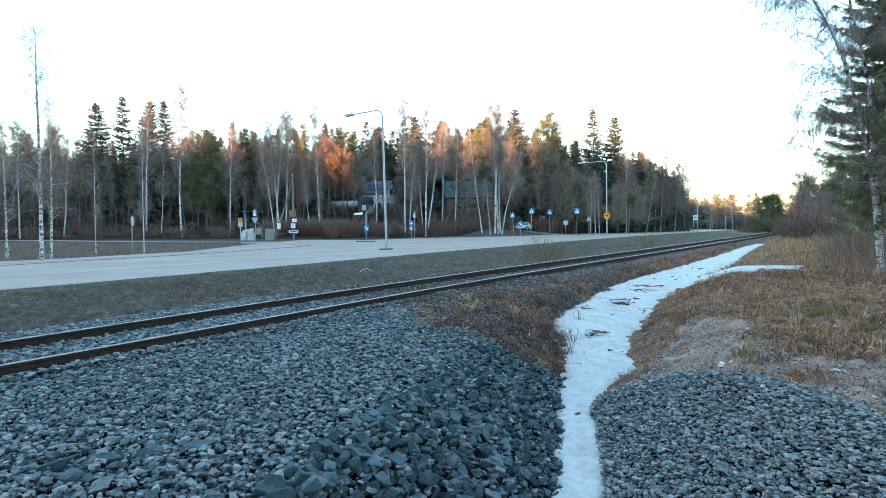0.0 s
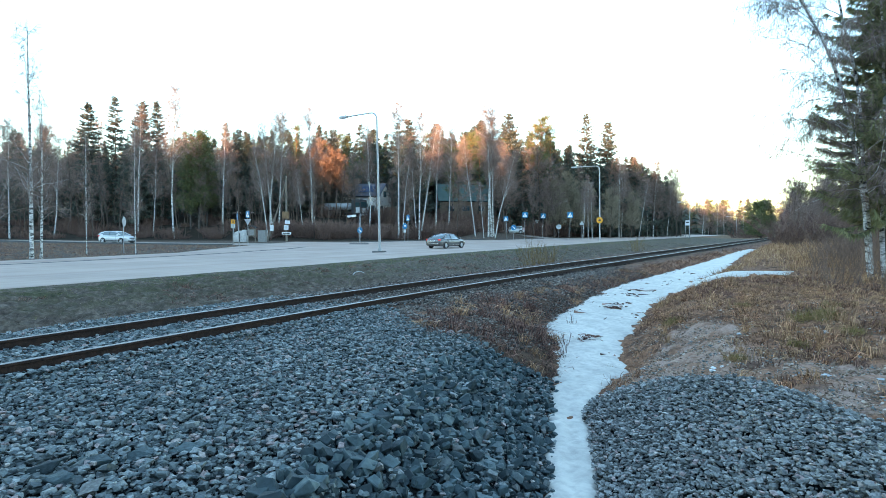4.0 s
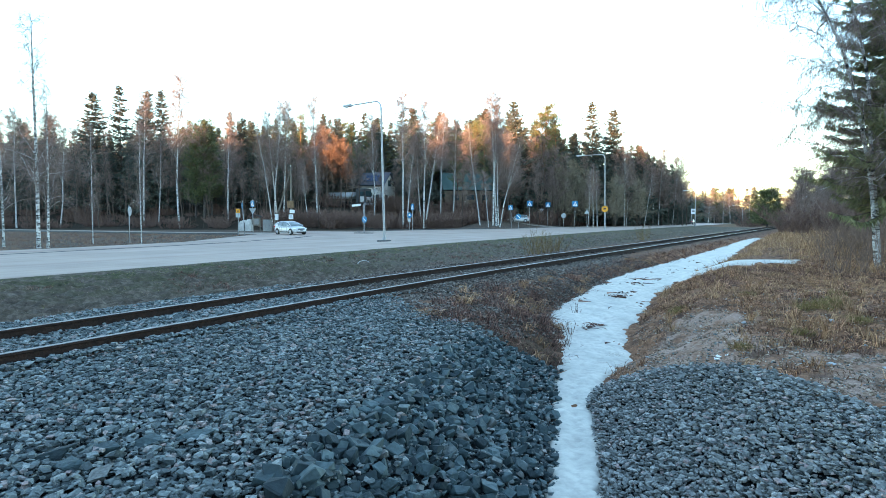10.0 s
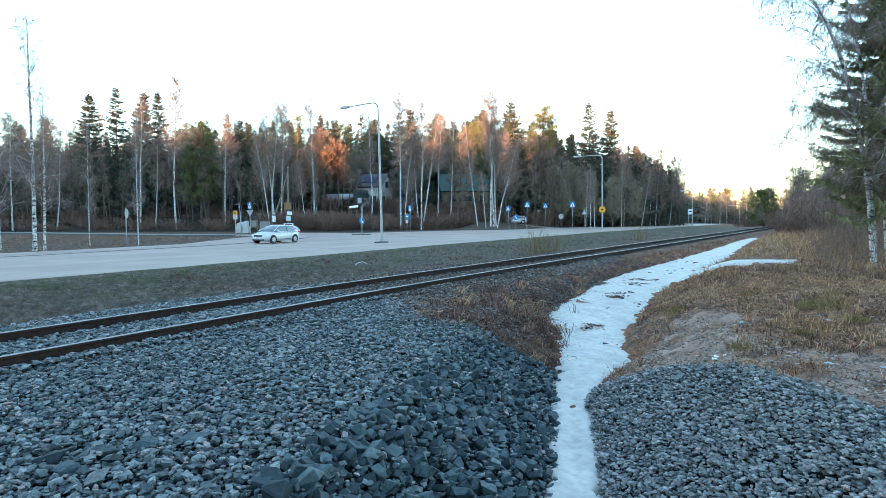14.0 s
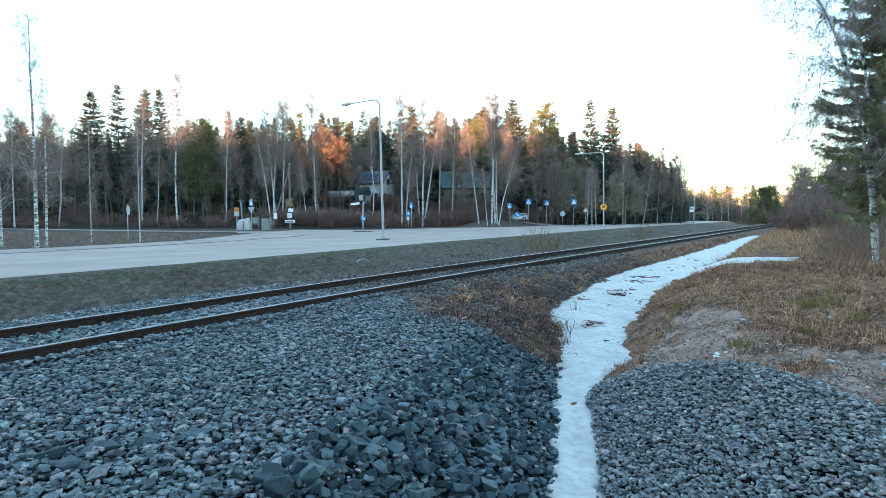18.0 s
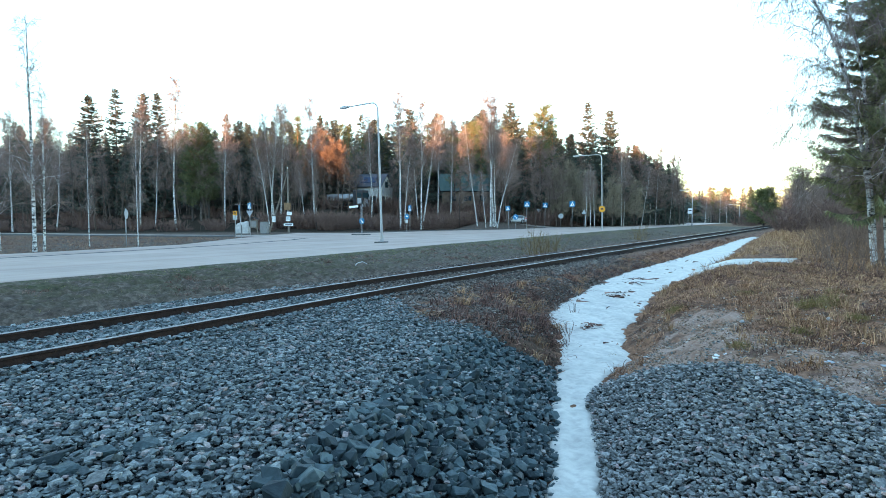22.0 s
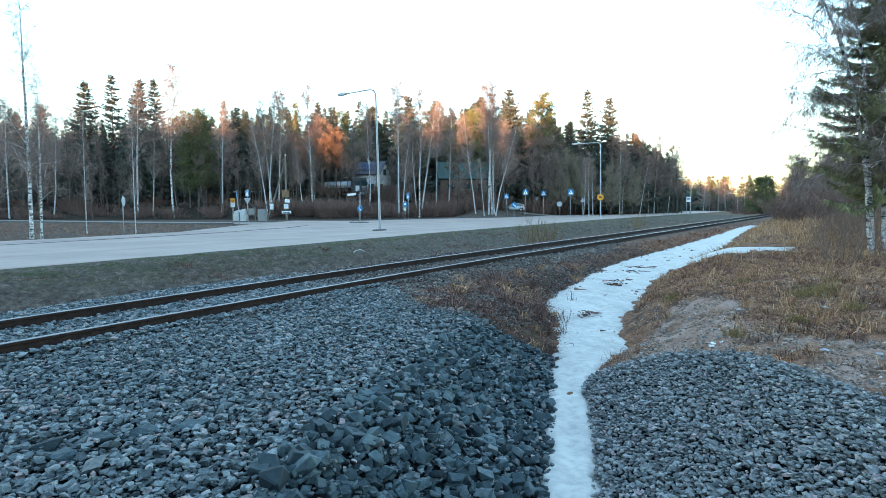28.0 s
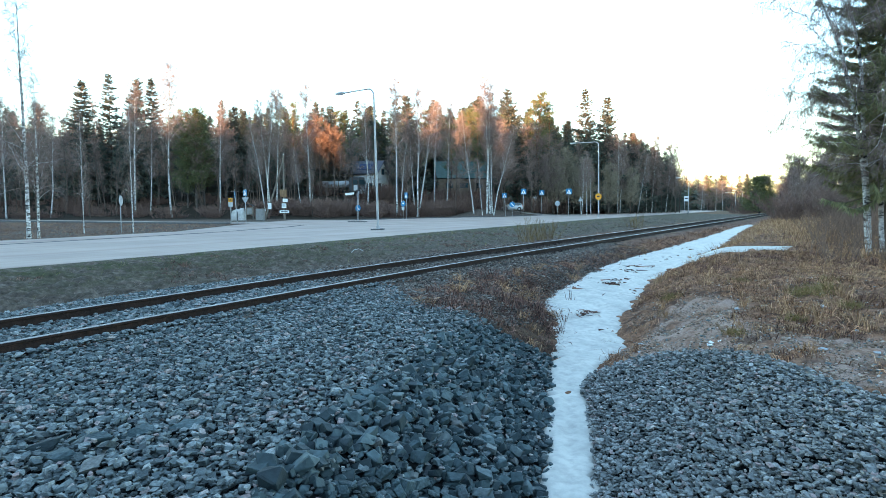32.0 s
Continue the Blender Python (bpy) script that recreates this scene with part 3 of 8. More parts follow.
GZ = GZ + np.where(_near & ~_inroad & (abs(_fd) > 1.8), (0.02 + 0.035 * (_fd > 3) * smooth01((_fq - np.interp(_fa, NA, NQ) - 0.6) / 1.5)) * rng.normal(size=GZ.shape), 0)
_stony = ((brush_line(GY.ravel()) > GX.ravel()) & (_e < -_hw) & (_fd < -1.0) & (GY.ravel() < 14)) | ((HEAPY(GX.ravel()) > GY.ravel()) & (_e > _hw - 0.1) & (_fd < 0))
GZ = np.where(_stony & (abs(GX.ravel()) < 20) & (GY.ravel() > -8), height(GX.ravel(), GY.ravel()) - 0.05, GZ)      # the stones lie thick here
_nx, _ny = len(gx), len(gy)
_ii = (np.arange(_ny - 1)[:, None] * _nx + np.arange(_nx - 1)[None, :]).ravel()
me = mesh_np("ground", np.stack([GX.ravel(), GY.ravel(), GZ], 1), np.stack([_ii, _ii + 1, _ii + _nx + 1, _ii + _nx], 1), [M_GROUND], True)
_edge = _fq - np.interp(_fa, NA, NQ)
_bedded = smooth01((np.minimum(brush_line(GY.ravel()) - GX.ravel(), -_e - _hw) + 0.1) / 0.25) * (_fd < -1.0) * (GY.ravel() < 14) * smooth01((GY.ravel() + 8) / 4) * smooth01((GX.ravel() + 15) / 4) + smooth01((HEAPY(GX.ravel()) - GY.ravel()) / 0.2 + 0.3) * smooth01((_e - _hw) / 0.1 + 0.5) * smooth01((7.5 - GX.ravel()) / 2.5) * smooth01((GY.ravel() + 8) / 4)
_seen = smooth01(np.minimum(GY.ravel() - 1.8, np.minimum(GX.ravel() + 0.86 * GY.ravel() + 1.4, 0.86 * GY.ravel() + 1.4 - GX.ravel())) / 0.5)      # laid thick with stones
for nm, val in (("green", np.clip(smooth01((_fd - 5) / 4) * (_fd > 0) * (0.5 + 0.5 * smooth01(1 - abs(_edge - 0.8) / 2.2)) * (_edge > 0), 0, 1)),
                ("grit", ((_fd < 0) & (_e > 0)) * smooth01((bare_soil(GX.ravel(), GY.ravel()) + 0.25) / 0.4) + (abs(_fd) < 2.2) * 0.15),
                # bed paints gap shade under the stones, and darkens the ground along the track
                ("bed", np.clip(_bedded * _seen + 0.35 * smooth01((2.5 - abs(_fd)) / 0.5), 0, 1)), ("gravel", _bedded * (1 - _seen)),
                ("verge", 0.9 * (_fd > 2.6) * (GY.ravel() < 120)),
                # wood floor and a tint between the roads; 0.75 paints gap shade under brush
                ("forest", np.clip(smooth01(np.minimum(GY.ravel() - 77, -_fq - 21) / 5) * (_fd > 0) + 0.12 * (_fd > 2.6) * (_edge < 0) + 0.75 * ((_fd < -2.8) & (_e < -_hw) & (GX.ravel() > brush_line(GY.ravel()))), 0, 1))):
    at = me.attributes.new(nm, "FLOAT", "POINT")
    at.data.foreach_set("value", val.astype(np.float32))
tagged(new("ground", me), "brown soil with dead grass, moss and leaf litter", "ground", kind="structure")


# ---- roads ----
def ribbon(name, a_pts, left, right, z, mat, label, cat="road", across=14):
    """A sheet between two lines given along the road; it keeps how far across the road each point lies."""
    n = len(a_pts)
    k = np.linspace(0, 1, across)
    q = np.asarray(left)[:, None] * (1 - k) + np.asarray(right)[:, None] * k
    a = np.repeat(np.asarray(a_pts)[:, None], across, 1)
    x, y = road_xy(a, q)
    v = np.stack([x, y, z + road_z(a)], 2).reshape(-1, 3)
    i = (np.arange(n - 1)[:, None] * across + np.arange(across - 1)[None]).ravel()
    me = mesh_np(name, v, np.stack([i, i + 1, i + across + 1, i + across], 1), [mat])
    at = me.attributes.new("across", "FLOAT", "POINT")
    at.data.foreach_set("value", q.ravel().astype(np.float32))
    return tagged(new(name, me), label, cat, kind="structure")


_aa = np.concatenate([np.arange(-200, -30, 10), np.arange(-30, 80, 1.0), np.arange(80, 401, 8)])
_nq = np.interp(_aa, NA, NQ) + 0.06 * np.sin(_aa * 1.7) + 0.05 * np.sin(_aa * 4.1)
ribbon("road", _aa, np.interp(_aa, FA, FQ), _nq, 0.0, M_ROAD, "pale worn grey asphalt main road with a junction", across=26)
_sa = np.arange(-120, 6, 1.5)
_sq = np.interp(_sa, [-120, -23, -14, -8.5, 0, 6], [-5.1, -5.2, -6.4, -7.6, -10.5, -14])
ribbon("tar_seam", _sa, _sq - 0.26 - 0.06 * np.sin(_sa), _sq + 0.26 + 0.06 * np.sin(_sa * 1.7), 0.004, M_SEAM, "dark tar seam along the middle of the road", "road seam", 2)
SIDE_X, SIDE_Y = np.array([-260, -80, -65, -55, -45.8, -36.8, -32.8, -25.7, -19]), np.array([81, 80, 78.2, 75.4, 71.2, 67.5, 65.8, 63.9, 63.4])
v = np.array([(x, y + k, 0.004) for x, y in zip(SIDE_X, SIDE_Y) for k in (-3.0, 3.2)])
tagged(new("side_road", mesh_np("side_road", v, [[2 * i, 2 * i + 2, 2 * i + 3, 2 * i + 1] for i in range(len(SIDE_X) - 1)], [M_LANE])), "pale dusty side road running to the junction", "road", kind="structure")


def kerb(name, pts, w, h, label):
    """A run of kerbstones along a line, each a stone of its own."""
    ob = tagged(empty(name), label, "kerb", kind="structure")
    pts = np.array(pts, dtype=float)
    seg = np.concatenate([[0], np.cumsum(np.hypot(*np.diff(pts, axis=0).T))])
    step = 1.0
    bm = bmesh.new()
    bmesh.ops.create_cube(bm, size=1, matrix=Matrix.Translation((0, 0, h / 2 - 0.1)) @ Matrix.Diagonal((step - 0.015, w, h + 0.2, 1)))
    km = bpy.data.meshes.new("kerbstone")
    bm.to_mesh(km)
    bm.free()
    km.materials.append(M_KERB)
    for s in np.arange(step / 2, seg[-1], step):
        x, y = np.interp(s, seg, pts[:, 0]), np.interp(s, seg, pts[:, 1])
        x2, y2 = np.interp(s + 0.1, seg, pts[:, 0]), np.interp(s + 0.1, seg, pts[:, 1])
        k = new("kerbstone", km)
        k.parent = ob
        k.matrix_local = pose(x, y, 0, 0, 0, math.degrees(math.atan2(y2 - y, x2 - x)))
    return ob


kerb("kerb", [road_xy(a, np.interp(a, FA, FQ) - 0.08) for a in np.arange(18.6, 60, 1.5)], 0.15, 0.12, "low grey granite kerb along the far side of the junction")
kerb("kerb", [(x, np.interp(x, SIDE_X, SIDE_Y) - 3.3) for x in np.arange(-110, -21, 2.0)], 0.22, 0.14, "low grey kerb along the side road")

_dx, _dy = np.array([25, 20.5, 16.5, 12, 6, 0]), np.array([98, 102, 105, 108, 111, 113])
_dt = np.linspace(0, 1, 40)
_cx, _cy = np.interp(_dt, np.linspace(0, 1, 6), _dx), np.interp(_dt, np.linspace(0, 1, 6), _dy)
_wx = np.linspace(-2.6, 2.6, 9)
_px, _py = (_cx[:, None] + 0.5 * _wx), (_cy[:, None] + 0.86 * _wx * (1 + 0.15 * np.sin(_cx * 1.9))[:, None])
_di = (np.arange(39)[:, None] * 9 + np.arange(8)[None]).ravel()
tagged(new("driveway", mesh_np("driveway", np.stack([_px, _py, height(_px.ravel(), _py.ravel()).reshape(_px.shape) + 0.04], 2).reshape(-1, 3), np.stack([_di, _di + 9, _di + 10, _di + 1], 1), [M_LANE], True)),
       "pale gravel driveway rising from the junction to the houses", "driveway", kind="structure")

# ---- railway track ----
def track():
    ob = tagged(empty("railway_track"), "single railway track, rusty rails on old sleepers in grey ballast", "railway track")
    prof = [(-0.07, -0.17), (0.07, -0.17), (0.07, -0.158), (0.012, -0.145), (0.010, -0.045), (0.036, -0.035), (0.036, -0.006), (0.03, 0.0),
            (-0.03, 0.0), (-0.036, -0.006), (-0.036, -0.035), (-0.010, -0.045), (-0.012, -0.145), (-0.07, -0.158)]
    ss = np.concatenate([np.arange(-40, 40, 1.0), np.arange(40, 300.1, 4)])
    for off in (0.797, -0.797):
        cx, cy, h = track_at(ss)
        k = len(prof)
        v = []
        for p, q in prof:
            v.append(np.stack([cx - (off + p) * np.cos(h), cy + (off + p) * np.sin(h), np.full_like(cx, HEAD_Z + q)], 1))
        v = np.stack(v, 1).reshape(-1, 3)
        f, mi = [], []
        for r in range(len(ss) - 1):
            for j in range(k):
                f.append([r * k + j, r * k + (j + 1) % k, (r + 1) * k + (j + 1) % k, (r + 1) * k + j])
                mi.append(1 if 6 <= j <= 8 else 0)
        part("rail", mesh_np("rail", v, f, [M_RUST, M_RAILTOP], False, mi), None, ob)
    bm = box(BM(), -1.35, -0.12, -0.2, 1.35, 0.12, 0.0, 0.015)
    me = bpy.data.meshes.new("sleeper")
    bm.to_mesh(me)
    bm.free()
    me.materials.append(M_SLEEPER)
    bm = box(BM(), -0.09, -0.05, 0, 0.09, 0.05, 0.03, 0.006)
    for sx in (-0.055, 0.055):
        cyl(bm, 0.014, 0.055, Matrix.Translation((sx, 0, 0.01)), 6)
    fm = bpy.data.meshes.new("fastening")
    bm.to_mesh(fm)
    bm.free()
    fm.materials.append(M_RUST)
    r = random.Random(3)
    for i in range(200):
        s = -18 + i * 0.62
        cx, cy, h = [float(a) for a in track_at(s)]
        sl = new("sleeper", me)
        sl.parent = ob
        sl.matrix_local = pose(cx, cy, 0.235 + r.uniform(-0.015, 0.012), 0, 0, -math.degrees(h) + r.uniform(-1, 1))
        if s < 25:
            for off in (-0.9, -0.69, 0.69, 0.9):
                fa = new("fastening", fm)
                fa.parent = sl
                fa.matrix_local = pose(off, 0, 0.0)


track()

# ---- stones ----
def stone_shapes(count, seed, points=11, squash=(1.14, 0.8, 0.46), worn=0.0):
    rnd = np.random.default_rng(seed)
    out = []
    corner = np.array([(i, j, k) for i in (-1, 1) for j in (-1, 1) for k in (-1, 1)], dtype=float)
    for _ in range(count):
        p = corner * rnd.uniform(0.5, 1.0, (8, 3))
        q = rnd.normal(size=(points - 8, 3))
        p = np.concatenate([p, q / np.linalg.norm(q, axis=1)[:, None]]) if points > 8 else p[:points]
        p = p @ np.array(Euler((rnd.normal() * 0.3, rnd.normal() * 0.3, rnd.random() * 6)).to_matrix()) * 0.52 * np.array(squash) * rnd.uniform(0.85, 1.15, 3)
        bm = BM()
        for q in p:
            bm.verts.new(q)
        bmesh.ops.convex_hull(bm, input=bm.verts)
        bm.verts.ensure_lookup_table()
        for v in [v for v in bm.verts if not v.link_faces]:
            bm.verts.remove(v)
        if worn:
            bmesh.ops.dissolve_limit(bm, angle_limit=0.2, verts=bm.verts, edges=bm.edges)
            bmesh.ops.bevel(bm, geom=bm.edges[:], offset=worn, segments=1, affect="EDGES")
            for v in bm.verts:
                v.co += Vector(rnd.normal(size=3) * 0.012)
        bmesh.ops.triangulate(bm, faces=bm.faces)
        bm.verts.index_update()
        out.append((np.array([v.co[:] for v in bm.verts]), np.array([[v.index for v in f.verts] for f in bm.faces])))
        bm.free()
    return out


SHAPES = stone_shapes(24, 71, 10)
CHIPS = stone_shapes(14, 73, 8)


def turns(n, rnd, flat=0.5):
    """Random turns; flat keeps the stones' broad side more or less up."""
    az, ax = rnd.random(n) * 2 * np.pi, rnd.normal(size=n) * flat
    ay = rnd.normal(size=n) * flat
    ca, sa, cx, sx, cy, sy = np.cos(az), np.sin(az), np.cos(ax), np.sin(ax), np.cos(ay), np.sin(ay)
    z = np.zeros(n)
    o = np.ones(n)
    RZ = np.stack([ca, -sa, z, sa, ca, z, z, z, o], 1).reshape(-1, 3, 3)
    RX = np.stack([o, z, z, z, cx, -sx, z, sx, cx], 1).reshape(-1, 3, 3)
    RY = np.stack([cy, z, sy, z, o, z, -sy, z, cy], 1).reshape(-1, 3, 3)
    return RZ @ RX @ RY


def stones(name, pos, size, mat, label, seed, flat=0.24, shapes=None):
    """Thousands of loose stones joined into one bed."""
    rnd = np.random.default_rng(seed)
    shapes = shapes or SHAPES
    kind = rnd.integers(0, len(shapes), len(pos))
    R = turns(len(pos), rnd, flat)
    V, F, n = [], [], 0
    for k, (sv, sf) in enumerate(shapes):
        i = np.where(kind == k)[0]
        if not len(i):
            continue
        v = np.einsum("nij,vj->nvi", R[i], sv) * size[i][:, None, None] + pos[i][:, None]
        V.append(v.reshape(-1, 3))
        F.append((sf[None] + (np.arange(len(i)) * len(sv))[:, None, None]).reshape(-1, 3) + n)
        n += v.shape[0] * v.shape[1]
    ob = new(name, mesh_np(name, np.concatenate(V), np.concatenate(F), [mat]))
    return tagged(ob, label, "ballast" if label else "", kind="stuff")


def scatter(x0, x1, y0, y1, step, keep, rnd):
    """A jittered grid of points inside a rectangle, where keep(x, y) holds."""
    x, y = np.meshgrid(np.arange(x0, x1, step), np.arange(y0, y1, step))
    x, y = x.ravel() + rnd.uniform(-0.6, 0.6, x.size) * step, y.ravel() + rnd.uniform(-0.6, 0.6, y.size) * step
    k = keep(x, y)
    return x[k], y[k]


def on_plateau(x, y):
    s, d = track_sd(x, y)
    e, hw, _ = ditch(x, y)
    return (d < -1.0) & (e < -hw + 0.02) & (x < brush_line(y) + 0.12 * wob(x, y, 5)) & (x > -0.86 * y - 1.0) & (s > -4)


def crest(x, y):
    """Distance past the brow of the bank, down towards the ditch."""
    e, hw, zd = ditch(x, y)
    return 1.48 + hw + e - 0.12 * wob(x, y, 2.2) + np.interp(y, [3, 5, 8], [0.2, 0.15, -0.15])


STONE_MESHES = [mesh_np("stone", v, f, [M_STONE_ONE]) for v, f in SHAPES]


def bed(name, pos, size, near, label, seed, meshes, mat):
    """A bed of stones: those about the near end as single pieces, the rest joined."""
    ob = tagged(empty(name), label, "ballast")
    o = np.argsort(np.hypot(pos[:, 0] - near[0], pos[:, 1] - near[1]))
    r = random.Random(seed)
    for i in o[:300]:
        st = new("stone", meshes[r.randrange(len(meshes))])
        st.parent = ob
        st.matrix_local = pose(*pos[i], r.gauss(0, 17), r.gauss(0, 17), r.uniform(0, 360)) @ Matrix.Scale(float(size[i]), 4)
    rest = stones("stone", pos[o[300:]], size[o[300:]], mat, "", seed)
    rest.parent = ob
    return ob


def wide_plateau(x, y):
    s, d = track_sd(x, y)
    e, hw, _ = ditch(x, y)
    inside = (x > -0.86 * y - 1.0) & (y > 2.4)
    return (d < -1.0) & (e < -hw + 0.02) & (y < 9) & ~inside & (np.random.default_rng(41).random(x.shape) < smooth01((y + 7) / 5) * smooth01((x + 14) / 4))


def wide_heap(x, y):
    e, hw, _ = ditch(x, y)
    inside = (y > 2.2) & (x < 0.86 * y + 1)
    return (e > hw - 0.03) & (y < HEAPY(x)) & ~inside & (np.random.default_rng(42).random(x.shape) < smooth01((y + 7) / 5) * smooth01((7 - x) / 2.5))


rs = np.random.default_rng(9)
x, y = [np.concatenate(c) for c in zip(scatter(-12, 2.5, 2.4, 14.5, 0.0335, on_plateau, rs), scatter(-14, 1.5, -7, 9, 0.07, wide_plateau, rs))]
c = crest(x, y)
fine = (c < 0.12 * rs.normal(size=c.shape)) | (rs.random(c.shape) < 0.4)
x, y = x[fine], y[fine]
size = rs.lognormal(math.log(0.041), 0.32, len(x)).clip(0.022, 0.1) * np.where((y < 2.4) | (x < -0.86 * y - 1), 1.4, 1.0)
pos = np.stack([x, y, height(x, y) + size * 0.1 + rs.uniform(-0.068, 0.034, len(x))], 1)
bed("ballast_bed", pos, size, (-1.6, 4.2), "blue-grey crushed granite ballast beside the track", 1, STONE_MESHES, M_STONE)

# heap beyond the snow
def on_heap(x, y):
    e, hw, _ = ditch(x, y)
    return (e > hw - 0.03 + 0.05 * wob(x, y, 6)) & (y < HEAPY(x) + 0.08 * wob(x, y, 7)) & (x < 0.86 * y + 1)


x, y = [np.concatenate(c) for c in zip(scatter(0.2, 6, 2.2, 8.6, 0.0275, on_heap, rs), scatter(-1.5, 7, -7, 6, 0.065, wide_heap, rs))]
size = rs.lognormal(math.log(0.0345), 0.32, len(x)).clip(0.018, 0.07) * np.where((y < 2.2) | (x > 0.86 * y + 1), 1.5, 1.0)
bed("gravel_heap", np.stack([x, y, height(x, y) + 0.01 + 0.05 * smooth01((HEAPY(x) - y) / 0.5) + size * 0.1 + rs.uniform(-0.055, 0.032, len(x))], 1), size, (2.2, 4.3),
    "heap of grey crushed granite beside the snowy ditch", 2, [mesh_np("stone", v, f, [M_HEAP_ONE]) for v, f in SHAPES], M_HEAP)


# ballast in and beside the track, thinning out along it
def in_track(x, y):
    s, d = track_sd(x, y)
    fill = np.interp(s, [5, 9, 14, 22, 40], [1.0, 0.5, 0.4, 0.3, 0.15])
    rail = np.abs(np.abs(d) - 0.797) < 0.07
    return (np.abs(d + 0.0) < 2.35 + 0.25 * wob(x, y, 3)) & (d > -1.15 - 1.2 * (s > 7)) & ~rail & (x > -0.86 * y - 3) & (np.random.default_rng(4).random(x.shape) < fill) & (s > -9) & (s < 60)


x, y = scatter(-13, 8, -2, 28, 0.05, in_track, rs)
size = rs.lognormal(math.log(0.05), 0.3, len(x)).clip(0.03, 0.1)
s_, d_ = track_sd(x, y)
old = s_ + rs.normal(size=len(x)) * 1.0 > 6.0
pos = np.stack([x, y, height(x, y) + 0.035 - 0.02 * (s_ > 14) + 0.025 * (1 - smooth01((s_ - 9) / 6)) * (abs(d_) < 1.5) + rs.uniform(-0.02, 0.02, len(x))], 1)
bed("track_ballast", pos[~old], size[~old], (-5.0, 8.0), "blue-grey ballast between the rails", 3, STONE_MESHES, M_STONE)
stones("ballast", pos[old], size[old] * 0.9, M_OLDSTONE, "dusty old brown-grey ballast between the rails", 7, shapes=CHIPS)

# thin gravel between the sleepers' ends and the brush
def strip(x, y):
    s, d = track_sd(x, y)
    return (d < -1.2) & (d > -4.6) & (y > 8.8) & ((wob(x, y, 1.1, 6) + 0.5 * wob(x, y, 3.3, 2) > -0.25 - 0.2 * d - 0.75) | (x < brush_line(y) + 0.5)) & (x > brush_line(y) - 0.5)


x, y = scatter(-3, 10, 8.8, 24, 0.055, strip, rs)
size = rs.lognormal(math.log(0.042), 0.35, len(x)).clip(0.02, 0.09)
stones("gravel", np.stack([x, y, height(x, y) + 0.012 + rs.uniform(-0.01, 0.01, len(x))], 1), size, M_OLDSTONE, "thin dusty grey gravel beside the track", 6, shapes=CHIPS)

# coarse rocks on the bank: the nearest as single pieces, the rest joined
x, y = scatter(-3, 2.6, 2.7, 9.5, 0.07, on_plateau, rs)
c = crest(x, y)
k = c > -0.06 + 0.1 * rs.normal(size=c.shape)
x, y, c = x[k], y[k], c[k]
size = rs.lognormal(math.log(0.092), 0.3, len(x)).clip(0.045, 0.18) * np.interp(y, [3, 6, 8.5], [0.96, 0.95, 0.74]) * np.interp(c, [0, 1.2], [1.05, 0.85])
z = height(x, y) + size * 0.1 + rs.uniform(-0.07, 0.04, len(x))
order = np.lexsort((np.hypot(x, y - 3.4),))
x, y, z, size = x[order], y[order], z[order], size[order]
bank = tagged(empty("rock_bank"), "bank of coarse dark grey blasted rock above the ditch", "rock bank")
BIG = stone_shapes(24, 72, 11, (1.12, 0.86, 0.66), 0.035)
rock_meshes = [mesh_np("rock", v, f, [M_ROCK_ONE]) for v, f in BIG]
rr = random.Random(8)
for i in range(300):
    ob = new("rock", rock_meshes[rr.randrange(24)])
    ob.parent = bank
    ob.matrix_local = pose(x[i], y[i], z[i], rr.gauss(0, 26), rr.gauss(0, 26), rr.uniform(0, 360)) @ Matrix.Scale(float(size[i]), 4)
# a few large flat slabs lie on the fine ballast
for sx, sy, ss, sr in ((-2.28, 4.28, 0.17, 20), (-2.52, 4.14, 0.2, -15), (-2.8, 4.05, 0.16, 50), (-2.58, 3.85, 0.17, 5), (-2.3, 3.72, 0.15, 80), (-1.95, 4.4, 0.18, 10)):
    ob = new("rock", rock_meshes[rr.randrange(24)])
    ob.parent = bank
    ob.matrix_local = pose(sx, sy, hz(sx, sy) + 0.02, 6, -5, sr) @ Matrix.Diagonal((ss * 1.25, ss * 0.9, ss * 0.55, 1))
_keep, SHAPES = SHAPES, BIG
rest = stones("rock", np.stack([x, y, z], 1)[300:], size[300:], M_ROCK, "", 5, 0.5)
SHAPES = _keep
rest.parent = bank

